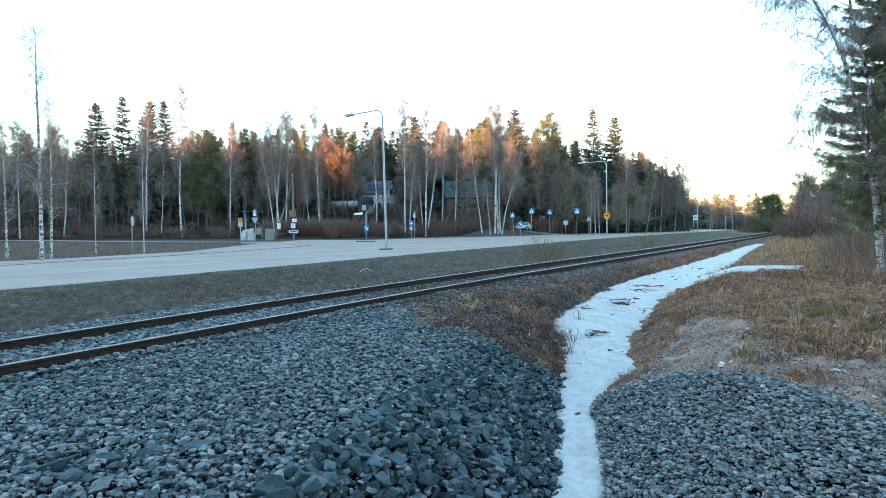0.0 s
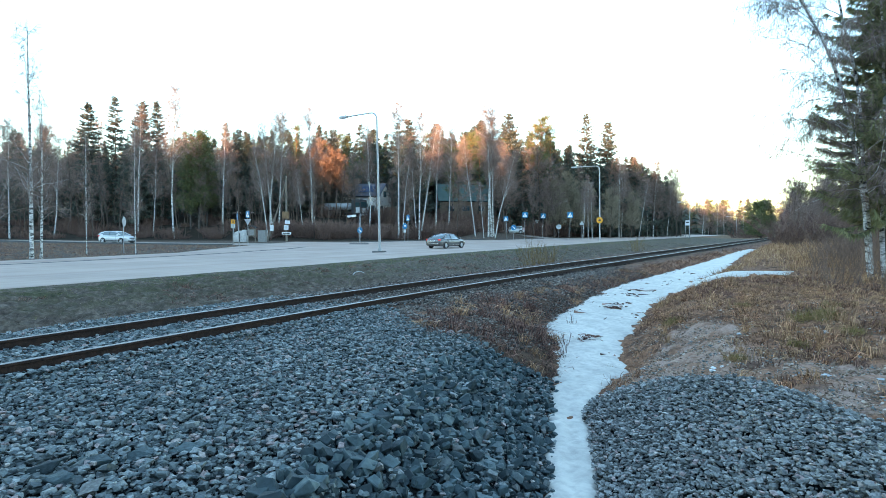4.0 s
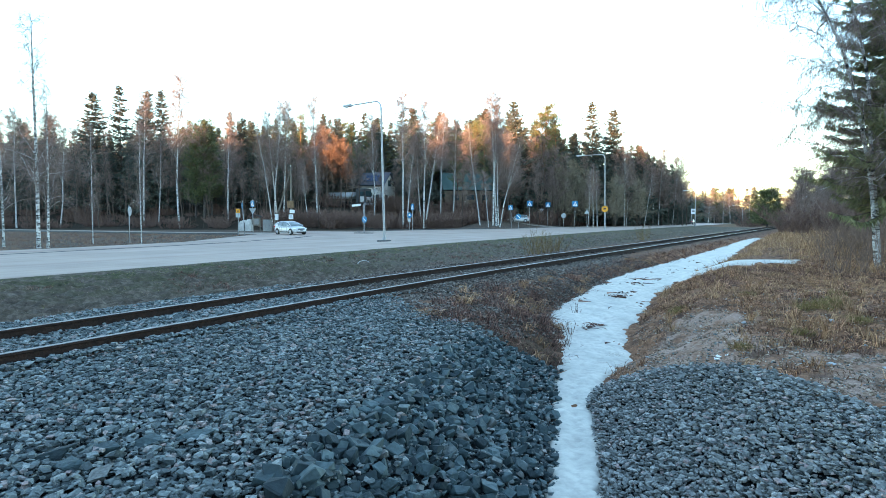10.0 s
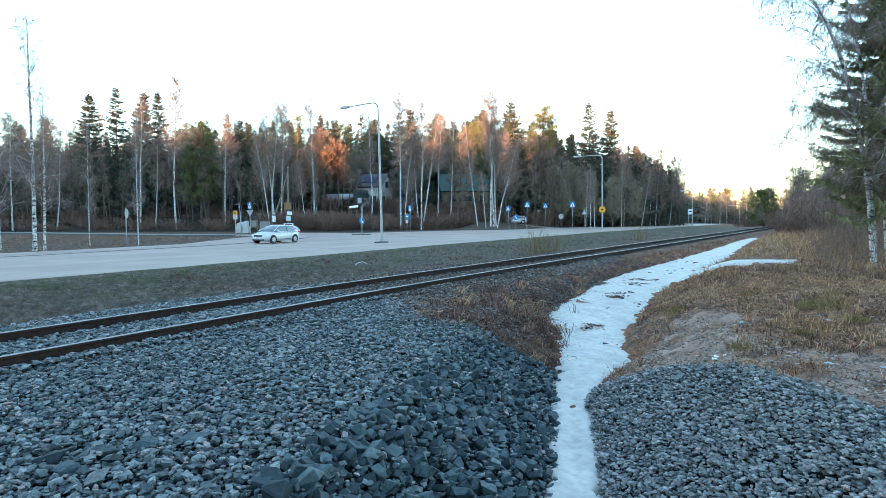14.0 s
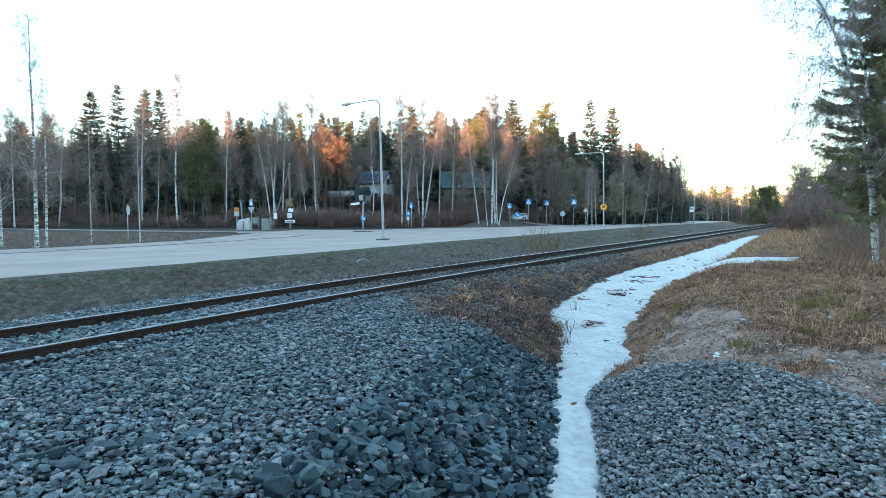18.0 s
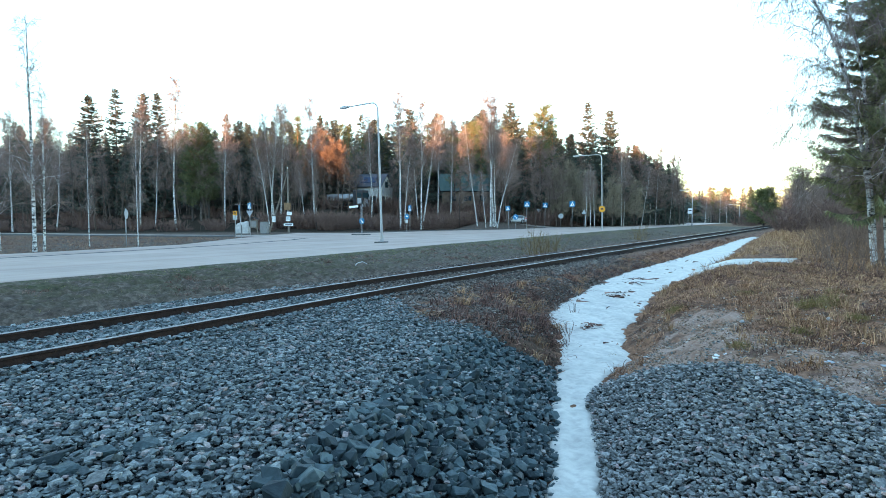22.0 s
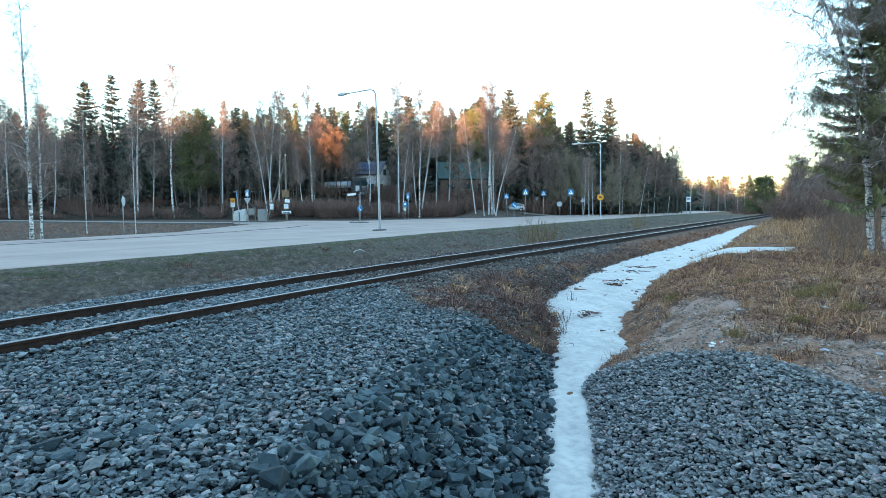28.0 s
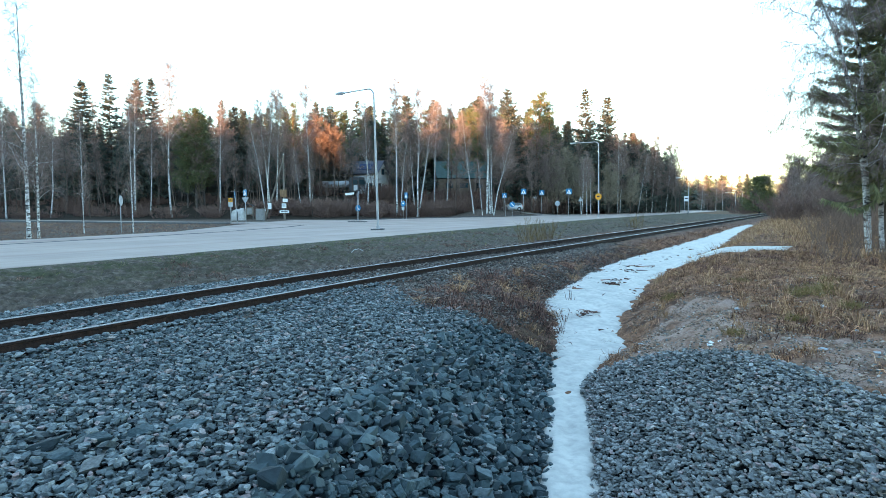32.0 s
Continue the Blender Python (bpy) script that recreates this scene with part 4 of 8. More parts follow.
# ---- snow in the ditch ----
def snow():
    ys = np.concatenate([np.arange(-9, 2.2, 0.15), np.arange(2.2, 14, 0.06), np.arange(14, 30, 0.15), np.arange(30, 52, 0.5)])
    n = 26
    V = np.zeros((len(ys), n, 3))
    rnd = np.random.default_rng(15)
    for i, yy in enumerate(ys):
        k = 1.0 + 0.4 * smooth01((yy - 8) / 10)
        lx = np.interp(yy, DY, DL) - 0.06 + 0.05 * k * noise.noise(Vector((yy * 1.3, 0, 0))) + 0.09 * noise.noise(Vector((yy * 4.3, 3, 0))) + 0.08 * noise.noise(Vector((yy * 12, 9, 0)))
        rx = np.interp(yy, DY, DR) + 0.06 + 0.05 * k * noise.noise(Vector((yy * 1.1, 20, 0))) + 0.13 * noise.noise(Vector((yy * 3.7, 30, 0))) + 0.09 * noise.noise(Vector((yy * 11, 40, 0)))
        t = np.linspace(0, 1, n)
        V[i, :, 0] = lx + (rx - lx) * t
        V[i, :, 1] = yy
        dome = (1 - (2 * t - 1) ** 6)
        V[i, :, 2] = height(V[i, :, 0], V[i, :, 1]) - 0.03 + 0.085 * dome - 0.02 * np.exp(-((t - 0.45) / 0.12) ** 2) * (yy < 9)
    V[..., 2] += 0.018 * wob(V[..., 0] * 3, V[..., 1], 2.3, 5) + 0.012 * wob(V[..., 0], V[..., 1], 6) + 0.006 * wob(V[..., 0], V[..., 1], 17, 2)
    i = (np.arange(len(ys) - 1)[:, None] * n + np.arange(n - 1)[None]).ravel()
    tagged(new("snow", mesh_np("snow", V.reshape(-1, 3), np.stack([i, i + 1, i + n + 1, i + n], 1), [M_SNOW], True)),
           "strip of old melting snow along the ditch", "snow", kind="stuff")
    # the tongue that runs up on to the bank
    m, n = 60, 14
    u = np.linspace(0, 1, m)
    V = np.zeros((m, n, 3))
    cx, cy = 6.8 + 5.5 * u, 18.7 + 0.7 * u
    hw = (0.95 + 0.95 * (1 - u)) * (1 - u ** 5) * (0.8 + 0.2 * np.sin(u * 17)) + 0.03
    t = np.linspace(-1, 1, n)
    V[..., 0] = cx[:, None] - 0.35 * hw[:, None] * t
    V[..., 1] = cy[:, None] + hw[:, None] * t * (1 + 0.1 * np.sin(u * 31))[:, None]
    V[..., 2] = height(V[..., 0].ravel(), V[..., 1].ravel()).reshape(m, n) - 0.04 + 0.12 * (1 - t[None] ** 4) - 0.1 * np.clip(1 - u * 6, 0, 1)[:, None]
    i = (np.arange(m - 1)[:, None] * n + np.arange(n - 1)[None]).ravel()
    tagged(new("snow", mesh_np("snow", V.reshape(-1, 3), np.stack([i, i + n, i + n + 1, i + 1], 1), [M_SNOW], True)),
           "tongue of old snow lying on the grassy bank", "snow", kind="stuff")


snow()

# ---- grass and brush ----
def blades(name, x, y, tall, width, lean, mat, label, seed, z=None, cat="grass"):
    rnd = np.random.default_rng(seed)
    n = len(x)
    p0 = np.stack([x, y, (height(x, y) if z is None else z) - 0.02], 1)
    az = rnd.random(n) * 2 * np.pi
    ln = rnd.uniform(0.2, 1.0, n) * lean
    d = np.stack([np.cos(az) * ln, np.sin(az) * ln, np.ones(n)], 1)
    d /= np.linalg.norm(d, axis=1)[:, None]
    s = Soup()
    s.blades(p0, p0 + d * np.asarray(tall)[:, None], np.broadcast_to(width, (n,)), rnd)
    return tagged(new(name, s.mesh(name, mat)), label, cat, kind="stuff")


def clumped(n, x0, x1, y0, y1, keep, rnd, per=14, spread=0.1):
    cx, cy = rnd.uniform(x0, x1, n), rnd.uniform(y0, y1, n)
    k = keep(cx, cy)
    cx, cy = cx[k], cy[k]
    x = np.repeat(cx, per) + rnd.normal(size=len(cx) * per) * spread
    y = np.repeat(cy, per) + rnd.normal(size=len(cy) * per) * spread
    return x, y


rg = np.random.default_rng(21)


def on_bank(x, y):
    e, hw, _ = ditch(x, y)
    return (e > hw + 0.12) & (y > HEAPY(x) + 0.1) & (x < 0.85 * y + 2)


def grassy(x, y):
    e, hw, _ = ditch(x, y)
    return on_bank(x, y) & (rg.random(x.shape) < np.clip(0.95 - 0.93 * smooth01((bare_soil(x, y) + 0.25) / 0.35), 0.02, 1))


def tufts(name, cx, cy, per, spread, low, high, width, lean, mat, label, seed, cat="grass"):
    """Tufts of bent straws: every tuft has a lean and a height of its own, and each straw sags over."""
    rnd = np.random.default_rng(seed)
    m = len(cx)
    az0 = np.repeat(rnd.random(m) * 2 * np.pi, per)
    ht = np.repeat(rnd.uniform(low, high, m) * rnd.choice([0.7, 1.0, 1.3], m), per)
    sp = np.repeat(rnd.uniform(0.6, 1.5, m) * spread, per)
    n = m * per
    x, y = np.repeat(cx, per) + rnd.normal(size=n) * sp, np.repeat(cy, per) + rnd.normal(size=n) * sp
    p0 = np.stack([x, y, height(x, y) - 0.015], 1)
    az = az0 + rnd.normal(size=n) * 1.2
    ln = rnd.uniform(0.2, 1.0, n) * lean
    out = np.stack([np.cos(az), np.sin(az), np.zeros(n)], 1)
    h = (ht * rnd.uniform(0.4, 1.1, n))[:, None]
    up = np.array([0, 0, 1.0])
    p1 = p0 + h * 0.65 * (up + out * 0.5 * ln[:, None]) + rnd.normal(size=(n, 3)) * 0.01
    p2 = p1 + h * 0.6 * (out * ln[:, None] + up * (0.5 - 0.55 * ln[:, None]))
    side = np.cross(p2 - p0, rnd.normal(size=(n, 3)))
    side *= (width / 2 / (np.linalg.norm(side, axis=1) + 1e-9) * rnd.uniform(0.6, 1.4, n))[:, None]
    v = np.stack([p0 - side, p0 + side, p1 + side * 0.8, p1 - side * 0.8, p2], 1).reshape(-1, 3)
    i = np.arange(n)[:, None] * 5
    f = np.concatenate([i + np.array([[0, 1, 2]]), i + np.array([[0, 2, 3]]), i + np.array([[3, 2, 4]])])
    return tagged(new(name, mesh_np(name, v, f, [mat])), label, cat, kind="stuff")


def spots(n, x0, x1, y0, y1, keep, rnd=rg):
    x, y = rnd.uniform(x0, x1, n), rnd.uniform(y0, y1, n)
    k = keep(x, y)
    return x[k], y[k]


tongue = lambda x, y: (abs(y - 18.9 - 0.11 * (x - 7.7)) < 1.7) & (x > 6) & (x < 12.3)
x, y = spots(8500, 1.5, 16, 4.5, 20, lambda x, y: grassy(x, y) & ~tongue(x, y) & (wob(x, y, 2.6, 11) + 0.6 * wob(x, y, 6.1, 2) > -0.45))
tufts("dead_grass", x, y, 12, 0.09, 0.04, 0.13, 0.009, 2.0, M_MAT, "flattened dead brown grass on the bank", 31)
x, y = spots(2600, 1.5, 16, 4.5, 20, lambda x, y: grassy(x, y) & ~tongue(x, y) & (wob(x, y, 1.3, 8) > 0.0))
tufts("dead_grass", x, y, 16, 0.07, 0.05, 0.2, 0.008, 1.7, M_DRY, "straw-coloured dead grass on the bank", 32)
x, y = clumped(5200, 4, 42, 16, 52, lambda x, y: (ditch(x, y)[0] > ditch(x, y)[1] + 0.3) & (ditch(x, y)[0] < 14) & ~tongue(x, y), rg, 11, 0.2)
blades("dead_grass", x, y, rg.uniform(0.12, 0.38, len(x)), 0.02, 1.2, M_DRY, "tall dead grass along the bank", 32)
x, y = spots(2300, 9, 44, 20, 56, lambda x, y: (ditch(x, y)[0] > ditch(x, y)[1] + np.interp(y, [22, 30, 40], [3.2, 2.0, 1.0])) & (ditch(x, y)[0] < 10))
tufts("dead_grass", x, y, 26, 0.16, 0.28, 0.62, 0.014, 0.9, M_DRY, "tall pale dead grass on the bank beside the track", 38)
x, y = spots(420, 2, 14, 5.5, 19, lambda x, y: on_bank(x, y) & (bare_soil(x, y) < 0.0) & ~tongue(x, y))
tufts("dead_grass", x, y, 40, 0.06, 0.08, 0.26, 0.007, 1.5, M_MAT, "dark matted tufts of dead weeds on the bank", 41)
x, y = spots(220, 2, 13, 5, 17, lambda x, y: on_bank(x, y) & ~tongue(x, y) & (bare_soil(x, y) < 0.1))
tufts("dead_grass", x, y, 30, 0.045, 0.12, 0.32, 0.008, 1.0, M_DRY, "upright straw tufts scattered on the bank", 42)
x, y = spots(800, 1.9, 13, 5, 18, lambda x, y: on_bank(x, y) & ~tongue(x, y) & (wob(x, y, 1.9, 7) > 0.05) & (bare_soil(x, y) < 0.0))
tufts("brush", x, y, 34, 0.1, 0.06, 0.24, 0.007, 1.7, M_BRUSH, "red-brown dry weeds scattered on the bank", 43, cat="brush")
# green tufts
for cx, cy, big in ((6.44, 9.71, 1.2), (6.98, 9.99, 1.2), (4.8, 11.46, 0.9), (6.45, 8.68, 0.8), (4.04, 7.54, 0.55), (5.19, 8.07, 0.7), (6.27, 11.56, 0.7), (2.95, 9.55, 0.5), (7.9, 11.2, 0.7)):
    t = rg.normal(size=(520, 2)) * 0.11 * big
    blades("grass_tuft", cx + t[:, 0], cy + t[:, 1], rg.uniform(0.06, 0.24, 520) * big, 0.007, 1.1, M_GREENTUFT, "small yellow-green grass tuft", 33, cat="grass")


# brown brush between track and snow
def brushy(x, y):
    s, d = track_sd(x, y)
    e, hw, _ = ditch(x, y)
    return (d < -2.1 + 0.3 * wob(x, y, 2)) & (e < -hw + 0.05) & (x > brush_line(y) - 0.1 + 0.3 * (rg.random(x.shape) - 0.5)) & (y > 6.9)


def brush_near(x, y):
    d = track_sd(x, y)[1]
    return brushy(x, y) & (rg.random(x.shape) < np.interp(-d, [2, 3, 4.5, 5.5], [0.12, 0.3, 0.75, 1.0]))


x, y = spots(9000, -1.5, 9, 6.9, 24, brush_near)
tufts("brush", x, y, 16, 0.1, 0.05, 0.17, 0.009, 2.2, M_BRUSH, "flattened dead weeds along the foot of the track", 34)
x, y = spots(2600, -1.5, 9, 7.2, 24, lambda x, y: brush_near(x, y) & (wob(x, y, 1.5, 3) > -0.3))
tufts("brush", x, y, 34, 0.08, 0.12, 0.36, 0.01, 1.6, M_BRUSH, "reddish-brown dry weeds between track and snow", 35, cat="brush")
x, y = spots(640, -1.5, 9, 7.2, 24, brush_near)
tufts("brush", x, y, 34, 0.06, 0.13, 0.32, 0.01, 2.0, M_DRY, "curled pale straw tufts between track and snow", 44, cat="brush")
x, y = clumped(9000, 3, 30, 18, 50, brushy, rg, 10, 0.16)
blades("brush", x, y, rg.uniform(0.08, 0.34, len(x)), np.interp(y, [7, 20, 50], [0.008, 0.014, 0.03]), 2.4, M_MAT, "dead grass along the foot of the track", 45)
x, y = clumped(3000, 3, 30, 18, 50, brushy, rg, 10, 0.2)
blades("brush", x, y, rg.uniform(0.12, 0.42, len(x)), np.interp(y, [7, 20, 50], [0.008, 0.014, 0.03]), 1.5, M_BRUSH, "reddish-brown dry weeds along the track", 46, cat="brush")
# far bank below the road
x, y = clumped(26000, -34, 40, 5, 90, lambda x, y: (track_sd(x, y)[1] > 3.0) & (road_aq(x, y)[1] > np.interp(road_aq(x, y)[0], NA, NQ) + 0.15) & (y < 60 + rg.random(x.shape) * 30), rg, 10, 0.2)
a_, q_ = road_aq(x, y)
edge = q_ - np.interp(a_, NA, NQ)
gr = rg.random(len(x)) < np.interp(edge, [0, 1.8, 4, 8], [0.85, 0.4, 0.1, 0.04])
tall = rg.uniform(0.04, 0.14, len(x)) * np.interp(edge, [0, 3, 6], [0.8, 1, 1.4])
wd = np.interp(y, [8, 30, 80], [0.009, 0.016, 0.036])
blades("verge_grass", x[gr], y[gr], tall[gr], wd[gr], 1.6, M_GREENGRASS, "short greening grass on the verge of the road", 36)
half = ~gr & (rg.random(len(x)) < 0.78)
blades("verge_grass", x[half], y[half], tall[half], wd[half], 2.4, M_VERGE, "matted grey-brown dead grass on the bank", 37)
half = ~gr & ~half
blades("verge_grass", x[half], y[half], tall[half] * 1.1, wd[half], 2.4, M_VERGE, "pale matted weeds on the bank below the road", 40)
x, y = spots(2600, -24, 12, 6, 42, lambda x, y: (track_sd(x, y)[1] > 2.6) & (road_aq(x, y)[1] > np.interp(road_aq(x, y)[0], NA, NQ) + 1.6) & (wob(x, y, 0.7, 3) + 0.6 * wob(x, y, 2.1, 5) > 0.1))
tufts("brush", x, y, 22, 0.12, 0.05, 0.2, 0.012, 2.0, M_BRUSH, "dark brown dead weeds on the bank below the road", 47, cat="brush")
# grass strip between the road and the side road
x, y = clumped(5000, -75, -18, 30, 66, lambda x, y: (road_aq(x, y)[1] < np.interp(road_aq(x, y)[0], FA, FQ) - 0.3) & (y < np.interp(x, SIDE_X, SIDE_Y) - 3.9), rg, 9, 0.3)
blades("verge_grass", x, y, rg.uniform(0.06, 0.2, len(x)), 0.05, 2.0, M_THICKET, "dull grey-brown dead grass between the two roads", 39)



# ---- trees ----
def bend(rnd, base, direction, length, n, wander=0.15, lift=0.0):
    """A wandering line that starts at base and goes along direction."""
    d = np.array(direction, dtype=float)
    d /= np.linalg.norm(d)
    p, out = np.array(base, dtype=float), [np.array(base, dtype=float)]
    for _ in range(n):
        d = d + rnd.normal(size=3) * wander + np.array([0, 0, lift])
        d /= np.linalg.norm(d)
        p = p + d * length / n
        out.append(p.copy())
    return np.array(out)


def bare_tree(seed, tall, radius, first, limbs, reach, twigs, name="birch_tree", droop=0.0, rise=1.2, lean=0.0, twig_w=0.02, bark=None, crown="crown", sub=5, twig_mat=None, stout=1.0, crook=0.014):
    """A leafless tree: a tapered trunk, limbs, and a crown of thin twigs."""
    rnd = np.random.default_rng(seed)
    bark = bark or M_BIRCH
    ob = empty(name)
    tr = bend(rnd, (0, 0, -0.2), (lean, rnd.normal() * 0.02, 1), tall + 0.2, 12, crook, 0.015)
    tt = np.linspace(0, 1, 13)
    rad = radius * (1 - tt) ** 0.8 + 0.012
    rad[0] *= 1.25
    wood, fine = Soup(), Soup()
    wood.tube(tr, rad, 8)
    for _ in range(limbs):
        u = first + (1 - first) * rnd.random() * 0.94
        b = np.array([np.interp(u, tt, tr[:, k]) for k in range(3)])
        az = rnd.random() * 2 * np.pi
        ln = reach * ((1.06 - u) / (1.06 - first)) ** 0.8 * rnd.uniform(0.6, 1.2) + 0.5
        lim = bend(rnd, b, (math.cos(az), math.sin(az), rise * rnd.uniform(0.6, 1.3)), ln, 5, 0.16, 0.03 - droop * 0.08)
        r0 = min(float(np.interp(u, tt, rad)) * 0.5, 0.006 + ln * 0.0065) * stout
        wood.tube(lim, np.linspace(r0, 0.006, 6), 4)
        # side branches and twigs
        for j in range(sub):
            w = rnd.uniform(0.25, 1.0) * 5
            k = min(int(w), 4)
            bp = lim[k] + (lim[k + 1] - lim[k]) * (w - k)
            dd = (lim[k + 1] - lim[k]) / (np.linalg.norm(lim[k + 1] - lim[k]) + 1e-9) + rnd.normal(size=3) * 0.6 + np.array([0, 0, 0.15 - droop])
            sb = bend(rnd, bp, dd, ln * rnd.uniform(0.2, 0.5) + 0.25, 3, 0.2, -0.12 * droop)
            fine.tube(sb, [0.011, 0.008, 0.005, 0.003], 3)
            n = int(twigs * min(1.0, ln / 2.0)) + 2
            k2 = rnd.integers(0, 3, n)
            fr = rnd.random((n, 1))
            p0 = sb[k2] * (1 - fr) + sb[k2 + 1] * fr
            dirs = (sb[3] - sb[0]) / (np.linalg.norm(sb[3] - sb[0]) + 1e-9) * 0.7 + rnd.normal(size=(n, 3)) * 0.55 + np.array([0, 0, 0.1 - 1.2 * droop])
            dirs /= np.linalg.norm(dirs, axis=1)[:, None]
            lens = rnd.uniform(0.25, 0.8, (n, 1)) * (1 + droop) * (0.35 + 0.65 * min(1.0, ln / 2.2))
            fine.blades(p0, p0 + dirs * lens, np.full(n, twig_w), rnd)
    part("trunk", wood.mesh("trunk", bark, True), None, ob)
    part(crown, fine.mesh(crown, twig_mat or M_TWIG), None, ob, "fine bare twigs")
    return ob


def spruce(seed, tall, radius, wide, whorls=44, fans=8, skirt=0.08, name="spruce_tree", near=False, needles=None, ragged=0.12, body=1.0):
    """A spruce: tiers of sagging boughs, each hung with narrow needle twigs, round a straight trunk."""
    rnd = np.random.default_rng(seed)
    ob = empty(name)
    wood, green = Soup(), Soup()
    tr = bend(rnd, (0, 0, -0.2), (0, 0, 1), tall + 0.2, 10, 0.008)
    wood.tube(tr, radius * (1 - np.linspace(0, 1, 11)) + 0.015, 7)
    up = np.array([0, 0, 1.0])
    for i in range(whorls):
        u = skirt + (0.985 - skirt) * (1 - (1 - (i + rnd.random() * 0.6) / whorls) ** 1.25)
        tier = wide * (1 - u) ** 0.66 * rnd.uniform(0.72, 1.15) * (0.8 if u < skirt + 0.08 else 1.0)
        c0 = np.array([np.interp(u * tall, tr[:, 2], tr[:, k]) for k in range(3)])
        for j in range(fans):
            if rnd.random() < ragged:
                continue
            c = c0 + up * rnd.uniform(-0.5, 0.5) * tall / whorls
            az = (j + rnd.random() * 0.9) * 2 * np.pi / fans
            ln = tier * rnd.uniform(0.5, 1.2) + 0.1
            out, across = np.array([math.cos(az), math.sin(az), 0]), np.array([-math.sin(az), math.cos(az), 0])
            dip = 0.62 * (1 - u) - 0.12 + rnd.normal() * (0.2 if near else 0.1)
            line = lambda k: c + np.multiply.outer(k * ln, out) + np.multiply.outer(ln * (-dip * k * (1.35 - 0.35 * k) + 0.26 * k ** 3), up)
            wood.tube(line(np.linspace(0, 1, 4)), np.linspace(0.01 + ln * 0.007, 0.004, 4), 3)
            n = int((36 if near else 9) + (105 if near else 17) * ln * body)
            k = 0.1 + 0.92 * rnd.random(n) ** 0.85
            p0 = line(k)
            side = rnd.choice([-1.0, 1.0], n) * rnd.uniform(0.15, 1.0, n)
            hang = rnd.uniform(0.1, 1.0, n) * ((0.6 + 0.6 * (1 - u)) if near else (0.5 + 0.6 * (1 - u)))
            d = np.multiply.outer(side * 0.75, across) + np.multiply.outer(rnd.uniform(0.2, 0.8, n), out) - np.multiply.outer(hang, up)
            d /= np.linalg.norm(d, axis=1)[:, None]
            sl = (rnd.uniform(0.1, 0.3, n) + 0.09 * ln * (1 - k)) if near else (0.16 + 0.26 * ln * (1.15 - k) * 0.75 + 0.08 * ln) * rnd.uniform(0.5, 1.35, n)
            green.blades(p0, p0 + d * sl[:, None], rnd.uniform(0.022, 0.045, n) if near else rnd.uniform(0.12, 0.25, n), rnd)
    part("trunk", wood.mesh("trunk", M_BARK, True), None, ob)
    part("crown", green.mesh("crown", needles or M_SPRUCE), None, ob, "dark green needle sprays")
    return ob


def pine(seed, tall, radius, first=0.5, wide=2.6, name="pine_tree", clumps=60, per=46, size=0.55):
    """A pine: a bare trunk, orange above, under rounded uneven pads of needles."""
    rnd = np.random.default_rng(seed)
    ob = empty(name)
    wood, green = Soup(), Soup()
    tr = bend(rnd, (0, 0, -0.2), (rnd.normal() * 0.02, 0, 1), tall * 0.97, 10, 0.02, 0.02)
    tt = np.linspace(0, 1, 11)
    wood.tube(tr, radius * (1 - 0.85 * tt), 8)
    for i in range(clumps):
        v = rnd.random() ** 0.9
        u = first + (1 - first) * v
        b = np.array([np.interp(u, tt, tr[:, k]) for k in range(3)])
        az = rnd.random() * 2 * np.pi
        ln = wide * math.sqrt(max(0.05, 1 - ((v - 0.35) / 0.72) ** 2)) * rnd.uniform(0.3, 1.05)
        br = bend(rnd, b, (math.cos(az), math.sin(az), 0.15 + 0.5 * v), ln, 4, 0.15, 0.06)
        wood.tube(br, np.linspace(0.02 + 0.012 * ln, 0.006, 5), 4)
        for k in (2, 3, 4):
            n = per // 2
            s = size * rnd.uniform(0.6, 1.1)
            d = rnd.normal(size=(n, 3)) * np.array([1, 1, 0.5])
            d /= np.linalg.norm(d, axis=1)[:, None]
            c = br[k] + d * s * rnd.random((n, 1)) ** 0.5 * 0.8
            green.blades(c, c + (d + np.array([0, 0, 0.4])) * s * 0.5, np.full(n, 0.15 * s), rnd)
    part("trunk", wood.mesh("trunk", M_PINEBARK, True), None, ob)
    part("crown", green.mesh("crown", M_PINE), None, ob, "tufted green needles")
    return ob


def place(src, x, y, scale=1.0, turn=0.0, sink=0.0, label="", cat="tree", group="", wide=1.0, tilt=0.0, first=[]):
    """Plants a copy of a tree; the first use of a model takes the model itself."""
    m = pose(x, y, hz(x, y) - sink, 0, tilt, 0) @ pose(0, 0, 0, 0, 0, turn) @ Matrix.Diagonal((scale * wide, scale * wide, scale, 1))
    if src.name not in first:
        first.append(src.name)
        src.matrix_basis = m
        ob = src
    else:
        ob = copy_thing(src, m)
        ob.matrix_basis = m
    return tagged(ob, label, cat, group)


